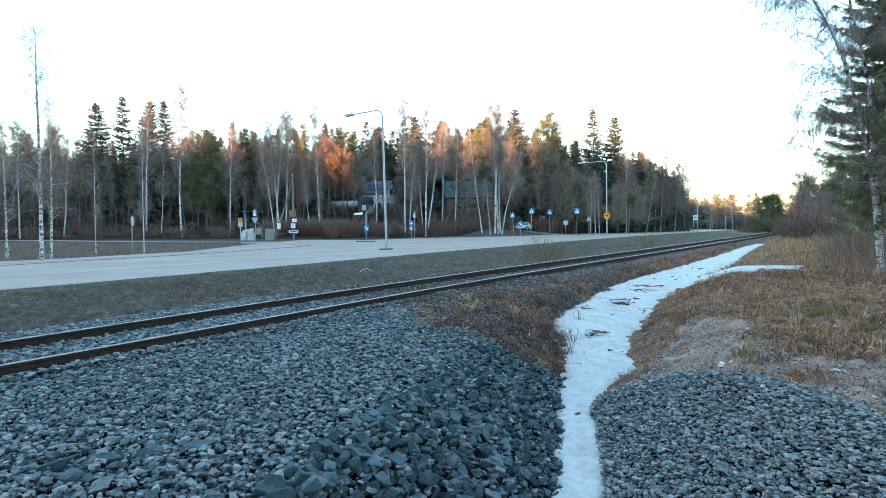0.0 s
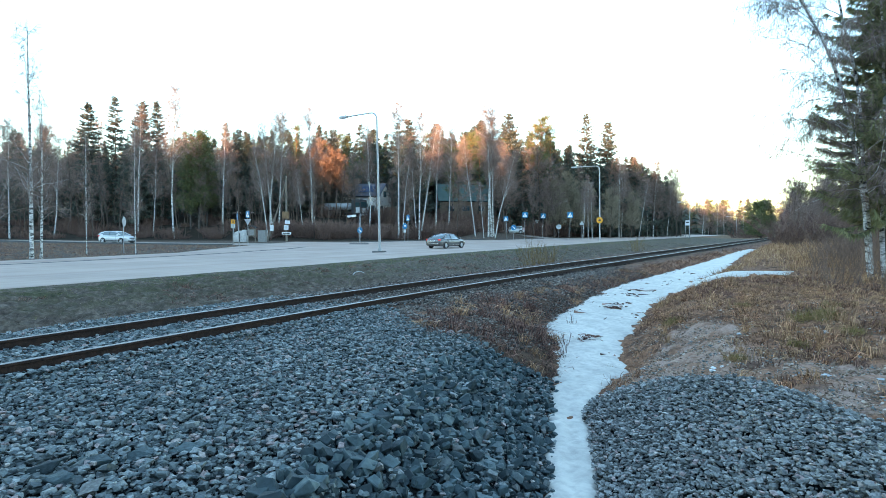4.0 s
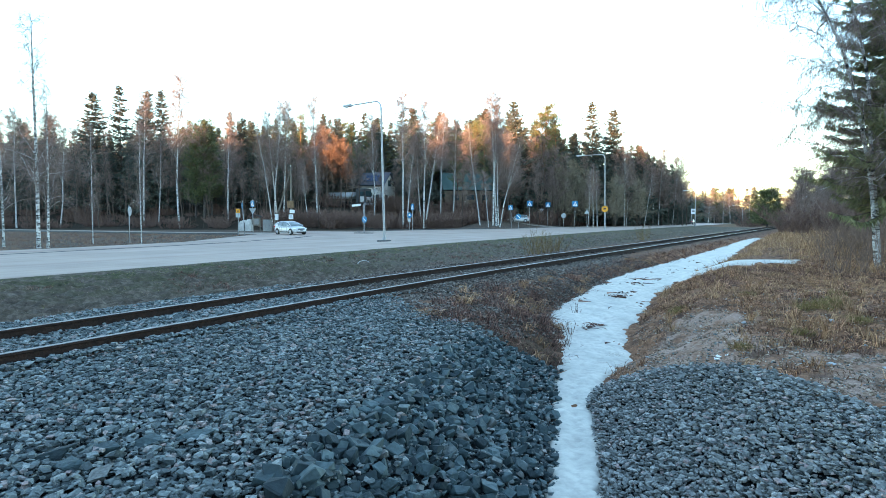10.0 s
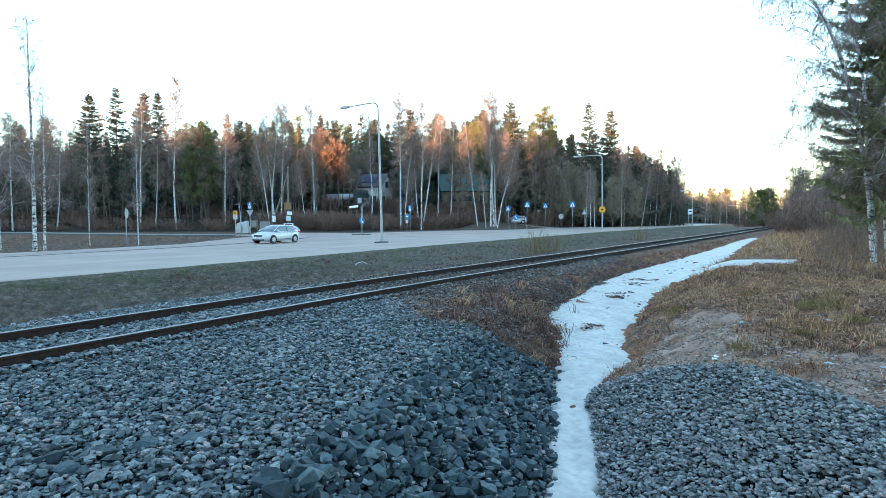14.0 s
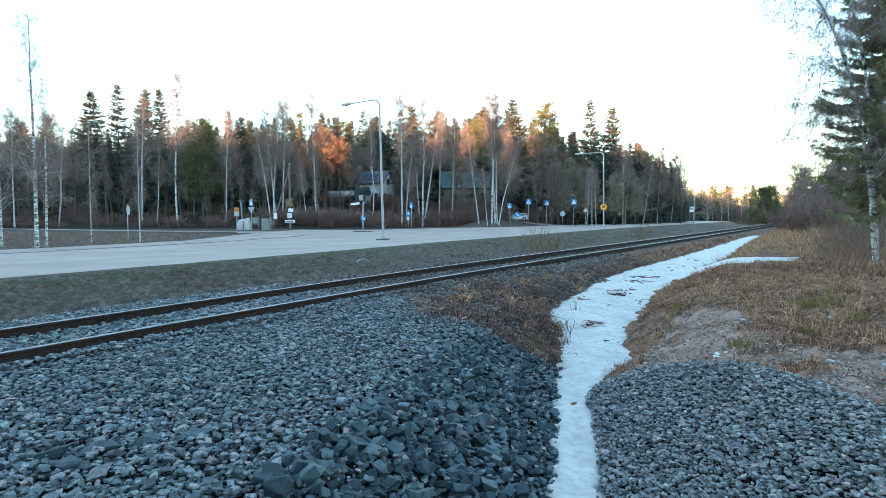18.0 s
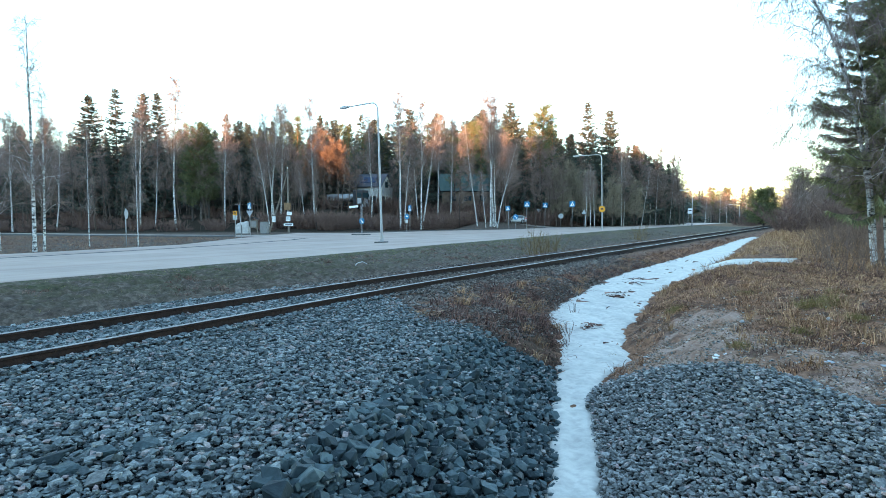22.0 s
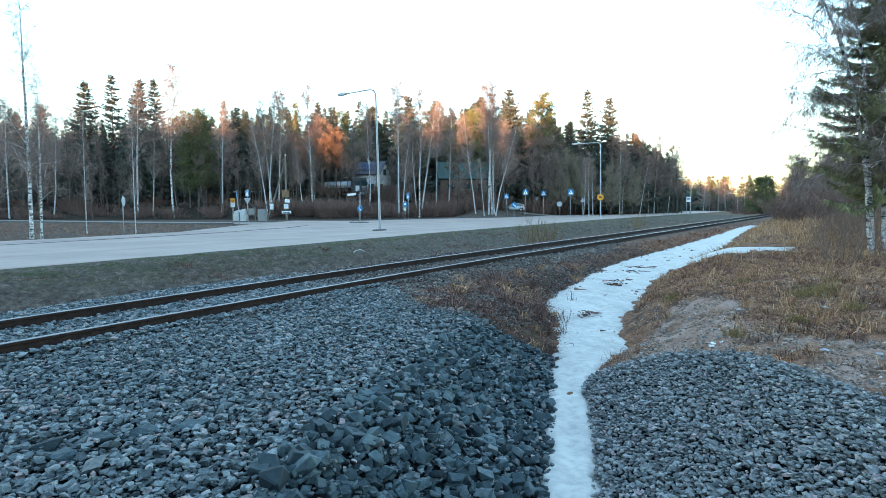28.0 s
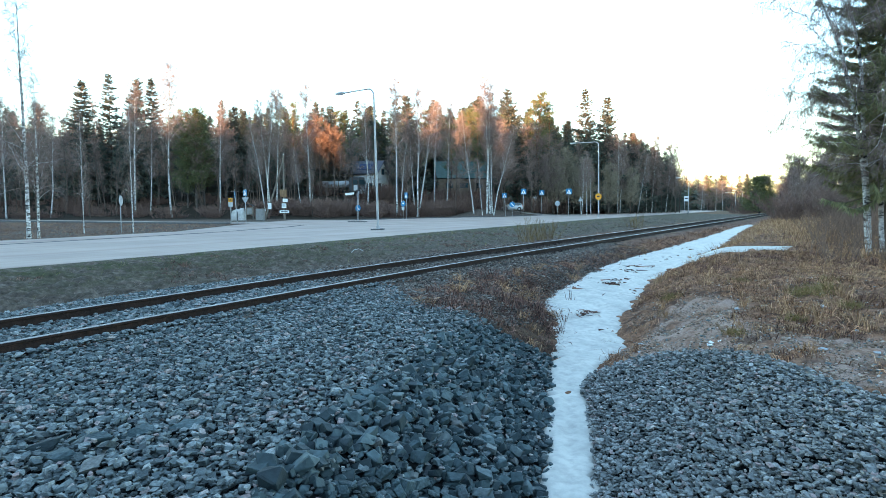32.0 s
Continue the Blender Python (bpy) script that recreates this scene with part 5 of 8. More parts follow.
def shrub(seed, tall, stems, mat, name="shrub", spread=0.5, twig=10, w=0.012, wander=0.12, stout=0.006):
    """A leafless shrub of many thin stems."""
    rnd = np.random.default_rng(seed)
    s = Soup()
    for _ in range(stems):
        az = rnd.random() * 2 * np.pi
        b = np.array([math.cos(az), math.sin(az), 0]) * rnd.random() * spread * 0.5 + np.array([0, 0, -0.1])
        l = tall * rnd.uniform(0.5, 1.05)
        st = bend(rnd, b, (math.cos(az) * 0.3, math.sin(az) * 0.3, 1), l, 5, wander)
        s.tube(st, np.linspace(0.004 + stout * l, 0.003, 6), 3)
        for k in range(1, 6):
            n = twig
            d = rnd.normal(size=(n, 3)) * 0.45 + np.array([0, 0, 0.85])
            fr = rnd.random((n, 1))
            p = st[k - 1] * (1 - fr) + st[k] * fr
            s.blades(p, p + d * l * 0.16, np.full(n, w), rnd)
    ob = new(name, s.mesh(name, mat))
    return ob


# thickets: dense undergrowth along the wood's edge, and shrubs on the bank
T_SHRUB = [shrub(51, 2.2, 70, M_HEDGE, spread=3.6, twig=26, w=0.016, wander=0.14, stout=0.0022), shrub(52, 2.8, 70, M_HEDGE, spread=3.8, twig=26, w=0.016, wander=0.16, stout=0.0022), shrub(53, 1.5, 26, M_SHOOT, spread=1.6, twig=9, w=0.007, stout=0.004)]
rh = random.Random(12)
used = set()


def bush(k, x, y, scale, label, group, wide=1.0):
    m = pose(x, y, hz(x, y) - 0.03, 0, 0, rh.uniform(0, 360)) @ Matrix.Diagonal((scale * wide, scale * wide, scale, 1))
    if k in used:
        ob = copy_thing(T_SHRUB[k], m)
    else:
        used.add(k)
        ob = T_SHRUB[k]
    ob.matrix_basis = m
    return tagged(ob, label, "shrub", group)


# along the edge of the wood behind the road
for i in range(120):
    x = -26 + 62 * i / 119 + rh.uniform(-0.8, 0.8)
    y = max(82, 70 + (x + 10) * 0.9 + 12) + rh.uniform(0, 7) + 1.5
    if 0.098 < x / y < 0.23 and i % 7:
        continue
    bush(rh.randrange(2), x, y, rh.uniform(0.42, 1.15), "dense leafless brown thicket at the edge of the wood", "thicket", 1.25)
for i in range(90):
    x = rh.uniform(-85, -24)
    bush(rh.randrange(2), x, rh.uniform(82, 96), rh.uniform(0.25, 0.7), "low leafless undergrowth in the wood", "thicket", 1.5)
for i in range(70):
    a = 62 + 95 * i / 69 + rh.uniform(-1, 1)
    x, y = road_xy(a, -12.5 - rh.uniform(0, 9))
    bush(rh.randrange(2), x, y, rh.uniform(0.7, 1.4), "dense leafless thicket where the wood meets the road", "thicket", 1.3)
# on the bank beside the track
for x, y, k, s in ((10.7, 15.2, 2, 0.8), (11.6, 14.6, 2, 0.7), (12.5, 15.6, 2, 0.9), (13.5, 19, 2, 0.9), (16.5, 22, 2, 1.2), (20, 26, 2, 1.3), (22, 29, 2, 1.4),
                   (24, 32, 2, 1.6), (27, 36, 2, 1.7), (29, 42, 2, 1.6), (32, 46, 2, 1.7), (26, 31, 2, 1.6), (33, 40, 2, 1.8)):
    bush(k, x, y, s, "reddish-brown leafless shrub on the grassy bank", "bank shrubs")

# ---- woods: x, y and the height of the tip of each marked tree ----
# birches: x, y, height of the tip, lean in degrees towards +x
BIRCHES = [(-24.6, 34.6, 14, 1.3), (-24.3, 35, 9.7, 2), (-27.8, 36, 9.5, 0), (-45.2, 86, 20.6, 1), (-43.9, 88, 14.7, 0), (-38.8, 84, 22.6, -1.5), (-33.2, 88, 18.1, 0),
    (-25, 84, 15.3, -7.5), (-24.9, 85, 19.1, 0.7), (-24.8, 86, 18.1, -3.5), (-24.5, 88, 20.6, 1.3), (-20, 86, 10.5, -9), (-19.7, 90, 21.4, 0), (-19.6, 92, 13.4, -2.4), (-11, 92, 18.3, 1.1),
    (-6, 88, 21.8, 1.6), (-5.5, 90, 14.8, 5.7), (-2.9, 90, 20.5, 1.3), (-2.7, 91, 18.9, 8.1), (-3.3, 93, 16.1, -4.4), (-0.2, 104, 20.8, 0), (2.1, 106, 21.2, 0.6), (6.2, 92, 17.3, -9.7),
    (8.3, 92, 21.8, 1.1), (8.9, 93, 23.3, -1.3), (9.4, 94, 19.9, 1.8), (9.3, 91, 14.9, 10.6), (7.4, 90, 9.5, -6.3), (36, 112, 15.4, 2.7), (36.7, 113, 14.8, 2.9), (41.4, 116, 12.1, 6.2),
    (46.6, 122, 18, 2.6), (45, 121, 13.7, 0), (50.4, 124, 12.1, 2.6), (26.2, 102, 10.4, 0), (27.5, 103, 11.5, -2), (28.5, 104, 10.6, -2.3), (-62.5, 83.5, 18.4, -1.6), (-56.4, 84, 14.9, 5.8)]
SPRUCES = [(-58.7, 96, 22.9), (-54.9, 98, 24.4), (-49.9, 96, 23), (-46.8, 97, 23.1), (-70.4, 95, 18.2), (-68.7, 99, 19.0), (-60.5, 104, 16.1), (-45.1, 102, 17.9), (-51.7, 103, 17), (-54.2, 100, 16.5), (-38.2, 104, 20.8), (-36.9, 106, 20.1),
    (-34.1, 104, 19), (-28.4, 108, 20.1), (-23.5, 110, 21.8), (-20, 112, 21.1), (-17.2, 124, 24.4)]
SPRUCES_B = [(-14.5, 123, 23.4), (-11.6, 124, 22.3), (-9.1, 124, 24.9), (-5, 114, 23.7), (0.1, 131, 23.2), (9.3, 131, 26.9), (14.7, 110, 24.4), (25.8,
    112, 18.3), (30.4, 114, 24.8), (34.2, 116, 24), (40.5, 120, 17.2), (45.2, 124, 15.5), (47.5, 127, 15), (51, 128, 12.0), (53.3, 130, 9.0), (54.6, 131, 7.5), (23,
    112, 17.2), (16.8, 108, 11.3), (4.7, 131, 18.5), (11.3, 131, 17.2), (-32.7, 108, 18.3), (-39.8, 100, 18)]
PINES = [(-38.4, 92, 17.7), (-37.6, 93, 15.5), (18.9, 111, 23.7), (22.4, 112, 21.9), (20.9, 114, 23.1), (-18.1, 114, 20.3), (-39.8, 92, 14.9), (-26.3,
    108, 21.5), (-21.3, 113, 18.4), (43.3, 122, 16.1)]

T_BIRCH = [bare_tree(11, 14.0, 0.105, 0.24, 40, 2.0, 9, droop=0.6, twig_w=0.012, crook=0.006, rise=1.9, sub=7),
           bare_tree(12, 22.0, 0.15, 0.42, 54, 2.8, 17, droop=0.25, twig_w=0.024, rise=2.0, sub=7, crook=0.018),
           bare_tree(13, 22.0, 0.13, 0.36, 54, 3.2, 17, droop=0.2, twig_w=0.024, rise=1.7, sub=7, crook=0.024),
           bare_tree(14, 20.0, 0.125, 0.45, 50, 2.6, 17, droop=0.35, twig_w=0.024, rise=2.2, sub=7, crook=0.02)]
T_BARE = [bare_tree(21, 15.0, 0.1, 0.3, 36, 2.6, 17, name="bare_tree", bark=M_BARK, twig_w=0.026, droop=0.0, sub=7, rise=1.7, crook=0.02),
          bare_tree(22, 12.0, 0.08, 0.25, 34, 2.3, 17, name="bare_tree", bark=M_BARK, twig_w=0.026, droop=0.1, sub=7, rise=1.6, crook=0.025)]
T_POLE = [bare_tree(25, 11.0, 0.06, 0.3, 22, 1.0, 5, name="sapling_tree", bark=M_BARK, twig_w=0.02, sub=3, rise=2.0, crook=0.03),
          bare_tree(26, 10.0, 0.05, 0.35, 18, 0.9, 5, name="sapling_tree", bark=M_BARK, twig_w=0.02, sub=3, rise=2.4, crook=0.03)]
T_SPRUCE = [spruce(31, 24.0, 0.2, 3.6, 44, 9), spruce(32, 24.0, 0.2, 3.2, 40, 9, ragged=0.18), spruce(33, 22.0, 0.18, 4.0, 42, 10)]
T_PINE = [pine(41, 22.0, 0.2, 0.55, 3.3, clumps=110), pine(42, 20.0, 0.18, 0.4, 2.6, clumps=80), pine(43, 17.0, 0.2, 0.2, 3.3, clumps=130, size=0.75)]
HB, HS, HP, HR = [14.0, 22.0, 22.0, 20.0], [24.0, 24.0, 22.0], [22.0, 20.0, 17.0], [15.0, 12.0]
rw = random.Random(5)


def plant(models, heights, x, y, tip, k, label, group, wide=1.0, tilt=0.0):
    g = hz(x, y)
    return place(models[k], x, y, (tip - g) / heights[k], rw.uniform(0, 360), 0.05, label, "tree", group, wide, tilt)


def beyond_corner(x, y):
    """Past the corner where the wood ends and the road runs on in the open."""
    return x > 0.43 * y - 1.0 and 90 < y < 215


for i, (x, y, tip, lean) in enumerate(BIRCHES):
    plant(T_BIRCH, HB, x, y, tip, 0 if y < 40 else 1 + i % 3, "leafless silver birch with white black-marked bark", "birches", tilt=lean)
for i, (x, y, tip) in enumerate(SPRUCES + SPRUCES_B):
    plant(T_SPRUCE, HS, x, y, tip, i % 3, "tall dark green spruce at the edge of the wood", "spruces", rw.uniform(1.1, 1.4) if x < 0 else rw.uniform(1.15, 1.45))
for i, (x, y, tip) in enumerate(PINES):
    plant(T_PINE, HP, x, y, tip, 2 if x < -36 else i % 2, "tall pine with an orange upper trunk", "pines", 1.1)
# the wood behind them, closed to the skyline, lower where it thins out beyond the tall spruces
for i in range(170):
    y = 118 + rw.random() * 34
    k = -0.80 + 1.17 * (i + rw.random()) / 170
    x = k * y
    lift = np.interp(k, [-0.8, -0.67, -0.64, -0.5, -0.44, 0.08, 0.2, 0.26, 0.31, 0.37], [0.145, 0.145, 0.112, 0.112, 0.15, 0.155, 0.15, 0.13, 0.105, 0.08]) * rw.uniform(0.82, 1.14)
    if beyond_corner(x, y):
        continue
    if k < -0.45 and i % 2:
        plant(T_BARE, HR, x, y - 12, 2 + lift * y, i % 2, "bare grey-brown tree inside the wood", "bare trees", 1.3)
        continue
    plant(T_SPRUCE, HS, x, y, 2 + lift * y, rw.randrange(3), "dark spruce inside the wood", "spruces", rw.uniform(0.9, 1.3))
for i in range(26):
    y = 112 + rw.random() * 16
    x = (-0.46 + 0.6 * i / 26) * y
    plant(T_PINE, HP, x, y, 2 + y * rw.uniform(0.14, 0.17), i % 2, "tall pine with an orange upper trunk", "pines", rw.uniform(0.9, 1.2))
for i in range(95):
    x = rw.uniform(-95, 62)
    y = 90 + rw.random() * 20 + max(0, x) * 0.6
    if y < 122 and (-24 < x * 110 / y < -8.5 or -2 < x * 110 / y < 9.5) and i % 12:
        continue
    plant(T_BARE, HR, x, y, hz(x, y) + rw.uniform(9, 17), rw.randrange(2), "bare grey-brown young tree at the wood's edge", "bare trees")
def sun_gap(x, y):
    """Two gaps of shorter trees on the unseen ridge, added to let the low sun reach two crowns."""
    return 0.6 if min(abs(x + 21 + (104 - y) * 0.7), abs(x - 18.9 + (111 - y) * 0.7 + 2.75) * 1.18) < 5 else 1.0


# the far end of the road: hazy bare trees, some conifers among them
for i in range(190):
    y = rw.uniform(215, 320)
    x = y * rw.uniform(0.41, 0.66)
    if -9 < road_aq(x, y)[1] < 9 or abs(track_sd(x, y)[1]) < 6:
        continue
    k = i % 5
    models, heights = (T_SPRUCE, HS) if k == 0 else (T_PINE, HP) if k == 1 else (T_BIRCH, HB) if k == 2 else (T_BARE, HR)
    plant(models, heights, x, y, 1 + y * rw.uniform(0.028, 0.056), 1 if k < 3 else i % 2, "distant tree beyond the bend of the road", "distant trees", 1.6)


# the closed depth of the wood
def far_woods(name, seed, count, x0, x1, y0, y1, slant, low, high, label):
    rnd = np.random.default_rng(seed)
    s = Soup()
    for i in range(count):
        x = rnd.uniform(x0, x1)
        y = rnd.uniform(y0, y1) + max(0.0, x) * slant
        if y > 0 and (abs(road_aq(x, y)[1]) < 11 or abs(track_sd(x, y)[1]) < 8 or beyond_corner(x, y)):
            continue
        g = hz(x, y)
        t = rnd.uniform(low, high) * (sun_gap(x, y) if y < 0 else 1)
        n = 18 if y > 0 else 13
        s.tube([(x, y, g), (x, y, g + t * 0.6), (x, y, g + t * 1.02)], [0.16, 0.1, 0.02], 4)
        for k in range(n):
            u = 0.04 + 0.96 * (1 - (1 - k / n) ** 1.5)
            m = 8 if y > 0 else 6
            az = rnd.random(m) * 2 * np.pi
            ln = 3.2 * (1 - u) ** 0.75 * rnd.uniform(0.6, 1.15, m) + 0.12
            c = np.array([x, y, g + u * t])
            o = np.stack([np.cos(az), np.sin(az), np.zeros(m)], 1)
            p1 = c + o * ln[:, None] + np.array([0, 0, -1.0]) * (0.45 * ln)[:, None]
            p0 = np.repeat(c[None] + np.array([0, 0, 0.15 + 0.4 * (1 - u)]), m, 0)
            side = np.stack([-o[:, 1], o[:, 0], np.zeros(m)], 1) * ((0.55 if y > 0 else 0.75) * ln)[:, None]
            v = np.stack([p0, p1 - side, p1 + side], 1).reshape(-1, 3)
            s.add(v, np.arange(3 * m).reshape(-1, 3))
    tagged(new(name, s.mesh(name, M_SPRUCE)), label, "woods", kind="stuff")


far_woods("far_woods", 77, 460, -190, 110, 140, 200, 0.5, 14, 20, "dense dark spruce wood behind the front trees")
# three unseen stands on the added ridge keep the low sun off the foreground
far_woods("ridge_woods", 78, 740, -300, 60, -100, -70, 0.0, 14.5, 20, "unseen spruce wood added along the ridge to block the low sun")
far_woods("ridge_woods", 82, 460, -122, 40, -112, -64, 0.0, 14.5, 18.5, "unseen close spruces added on the ridge top to block the low sun")
far_woods("ridge_woods", 81, 700, -300, 60, -104, -66, 0.0, 9, 12.5, "unseen young spruces added along the ridge to block the low sun")
far_woods("far_woods", 79, 420, 105, 330, 270, 380, 0.1, 8, 12, "hazy woods beyond the bend of the road")
far_woods("far_woods", 80, 150, 95, 220, 60, 150, 0.2, 9, 14, "woods on the far side of the track")
# right of the track: birch and spruce on the bank, and trees beyond
def bank_birch(seed, tall, radius, lean, arch, limbs, towards, first=0.22, name="birch_tree"):
    """A leaning birch whose trunk arches over; long sagging limbs end in curtains of hair-thin twigs."""
    rnd = np.random.default_rng(seed)
    ob = empty(name)
    wood, fine = Soup(), Soup()
    z = np.linspace(0, 1, 16)
    tr = np.stack([-lean * z * tall - arch * (z * tall) ** 3 + 0.04 * np.sin(z * 17 + seed), 0.05 * np.sin(z * 11), z * tall - 0.15], 1)
    wood.tube(tr, radius * (1 - z) ** 0.8 + 0.012, 9)
    for q in range(limbs):
        u = first + (0.97 - first) * (q + rnd.random()) / limbs
        b = np.array([np.interp(u, z, tr[:, k]) for k in range(3)])
        az = towards + rnd.normal() * 0.75 if q % 4 else rnd.random() * 2 * np.pi
        ln = rnd.uniform(1.5, 3.4) * (1.15 - 0.55 * u)
        d, p, lim = np.array([math.cos(az), math.sin(az), rnd.uniform(0.35, 1.0)]), b, [b]
        for _ in range(8):
            d = d + rnd.normal(size=3) * 0.13 + np.array([0, 0, -0.07])
            d /= np.linalg.norm(d)
            p = p + d * ln / 8
            lim.append(p)
        lim = np.array(lim)
        wood.tube(lim, np.linspace(0.006 + 0.0036 * ln, 0.004, 9), 4)
        for _ in range(int(6 + 5 * ln)):
            w = rnd.uniform(0.15, 1.0) * 8
            k = min(int(w), 7)
            sb = bend(rnd, lim[k] + (lim[k + 1] - lim[k]) * (w - k), (lim[k + 1] - lim[k]) / ln * 8 * 0.9 + rnd.normal(size=3) * 0.55, rnd.uniform(0.35, 1.0), 5, 0.22, -0.2)
            fine.tube(sb, np.linspace(0.0065, 0.003, 6), 3)
            for _ in range(9):
                hk = rnd.integers(0, 5)
                tw = bend(rnd, sb[hk], (sb[hk + 1] - sb[hk]) * 2 + rnd.normal(size=3) * 0.25 + np.array([0, 0, -0.2]), rnd.uniform(0.2, 0.65), 4, 0.2, -0.3)
                fine.blades(tw[:-1], tw[1:] + (tw[1:] - tw[:-1]) * 0.4, np.full(4, 0.009), rnd)
    part("trunk", wood.mesh("trunk", M_BIRCH, True), None, ob)
    part("crown", fine.mesh("crown", M_TWIG), None, ob, "curtains of fine bare twigs")
    return ob


place(bank_birch(61, 12.5, 0.056, 0.12, 0.0022, 54, math.pi), 13.18, 17.0, 1.0, 0, 0.05, "leafless silver birch arching over the grassy bank", "tree", "birches")
place(bank_birch(62, 12.0, 0.055, 0.1, 0.0006, 44, math.pi * 0.9), 13.4, 17.25, 1.0, 0, 0.05, "slim leafless silver birch among spruce boughs", "tree", "birches")
place(bank_birch(65, 11.0, 0.06, 0.02, 0.0003, 20, -0.5), 13.62, 17.1, 1.0, 0, 0.05, "upright leafless silver birch beside a spruce", "tree", "birches")
ns = spruce(63, 13.8, 0.13, 2.5, 92, 9, 0.15, near=True, needles=M_NEARSPRUCE, ragged=0.1)
place(ns, 13.85, 17.2, 1.0, 20, 0.05, "green spruce with drooping boughs beside a birch", "tree", "spruces")
for i, (x, y, t) in enumerate(((24, 26, 10), (30, 33, 11), (36, 40, 11), (42, 48, 12), (38, 52, 9), (46, 60, 12), (50, 70, 12), (56, 76, 11), (44, 58, 8), (60, 86, 13), (66, 95, 12), (33, 44, 7), (72, 104, 12), (27, 36, 7))):
    if i % 3:
        plant(T_BARE, HR, x, y, t, i % 2, "bare grey-brown tree along the railway", "bare trees")
    else:
        plant(T_BIRCH, HB, x, y, t, 1 + i % 3, "leafless silver birch with white black-marked bark", "birches")
bp = pine(64, 6.9, 0.16, 0.05, 2.7, "pine_tree", 120, 70, 0.75)
place(bp, 60.2, 105.0, 1.0, 0, 0.1, "broad low green pine beside the track", "tree", "pines", 1.25)
# close cover where the wood runs down to the road and ends
for i in range(34):
    k = 0.29 + 0.135 * (i + rw.random()) / 34
    y = 113 + (k - 0.29) * 130 + rw.uniform(0, 10)
    x = k * y
    lift = np.interp(k, [0.29, 0.31, 0.34, 0.36, 0.38, 0.4, 0.425, 0.44], [0.11, 0.115, 0.125, 0.11, 0.115, 0.09, 0.055, 0.035]) * rw.uniform(0.8, 1.05)
    if i % 3:
        plant(T_BARE, HR, x - 0.8, y - 3, 2 + y * lift * rw.uniform(0.7, 1.0), i % 2, "bare grey-brown tree along the corner of the wood", "bare trees", 1.2)
    if i % 3 != 1:
        plant(T_SPRUCE, HS, x, y, 2 + y * lift, i % 3, "close dark spruce at the corner of the wood", "spruces", 1.5)
# reddish birch twigs, with some of the evening sun's orange put into their colour
T_DENSE = bare_tree(23, 14.0, 0.12, 0.3, 64, 4.2, 34, name="bare_tree", bark=M_BARK, twig_w=0.035, sub=8,
                    twig_mat=varied("red_birch_twigs", [(0.0, (0.16, 0.09, 0.06)), (0.5, (0.26, 0.15, 0.1)), (1.0, (0.38, 0.24, 0.17))], 0.85, spec=0.2))
for x, y, tip in ((-20.9, 104, 17.6), (-18.6, 105, 15.8), (-22.4, 105, 16.8)):
    place(T_DENSE, x, y, (tip - hz(x, y)) / 14.0, rw.uniform(0, 360), 0.05, "dense fine-twigged birch crown in the evening sun", "tree", "bare trees")
# two slim birches beside the road, thin saplings inside the wood, and more cover behind the green-roofed house
for x, y, tip in ((-24.6, 40.0, 8.6), (-21.5, 40.6, 9.2)):
    plant(T_BIRCH, HB, x, y, tip, 0, "slim young birch on the grass between the roads", "birches", 0.55)
for i in range(80):
    x, y = rw.uniform(-90, 40), rw.uniform(86, 100)
    y += max(0, x) * 0.75
    if -24 < x * 110 / y < -8.5 or -2 < x * 110 / y < 9.5:
        continue
    plant(T_POLE, [11.0, 10.0], x, y, hz(x, y) + rw.uniform(5, 10), rw.randrange(2), "thin bare sapling in the undergrowth", "saplings", 1.0)
for i in range(22):
    x, y = rw.uniform(-2, 30), rw.uniform(128, 140)
    plant(T_SPRUCE, HS, x, y, hz(x, y) + rw.uniform(18, 24), i % 3, "dark spruce inside the wood", "spruces", 1.5)
for i in range(16):
    x = rw.uniform(11, 34)
    y = 99 + (x - 11) * 0.7 + rw.uniform(0, 8)
    plant(T_BARE, HR, x, y, hz(x, y) + rw.uniform(11, 17), i % 2, "bare grey-brown young tree at the wood's edge", "bare trees", 1.2)
for i in range(75):
    x = rw.uniform(-88, -14)
    y = rw.uniform(83, 96)
    plant(T_POLE, [11.0, 10.0], x, y, hz(x, y) + rw.uniform(5, 13), rw.randrange(2), "slim upright grey sapling at the edge of the wood", "saplings", 1.0, rw.uniform(-4, 4))
# trees and thicket on both sides of the track where it runs out of sight
for i in range(72):
    sa = 84 + 150 * rw.random()
    off = -rw.uniform(9, 34) if i % 3 or sa < 150 else rw.uniform(6.5, 11)
    cx, cy, h = [float(v) for v in track_at(sa)]
    x, y = cx - off * math.cos(h), cy + off * math.sin(h)
    if road_aq(x, y)[1] < 8 or abs(x - 60) + abs(y - 105) < 8:
        continue
    if i % 5 == 0:
        plant(T_SPRUCE, HS, x, y, hz(x, y) + rw.uniform(7, 11), i % 3, "dark spruce along the far stretch of the railway", "distant trees", 1.5)
    else:
        plant(T_BARE, HR, x, y, hz(x, y) + rw.uniform(5, 10), i % 2, "bare grey-brown tree along the railway", "bare trees", 1.4)
for i in range(46):
    sa = 74 + 120 * rw.random()
    off = -rw.uniform(6, 26) if i % 3 or sa < 140 else rw.uniform(7, 11)
    cx, cy, h = [float(v) for v in track_at(sa)]
    x, y = cx - off * math.cos(h), cy + off * math.sin(h)
    if road_aq(x, y)[1] > 8:
        bush(rh.randrange(2), x, y, rw.uniform(0.8, 1.5), "leafless brown thicket along the railway", "thicket", 1.5)
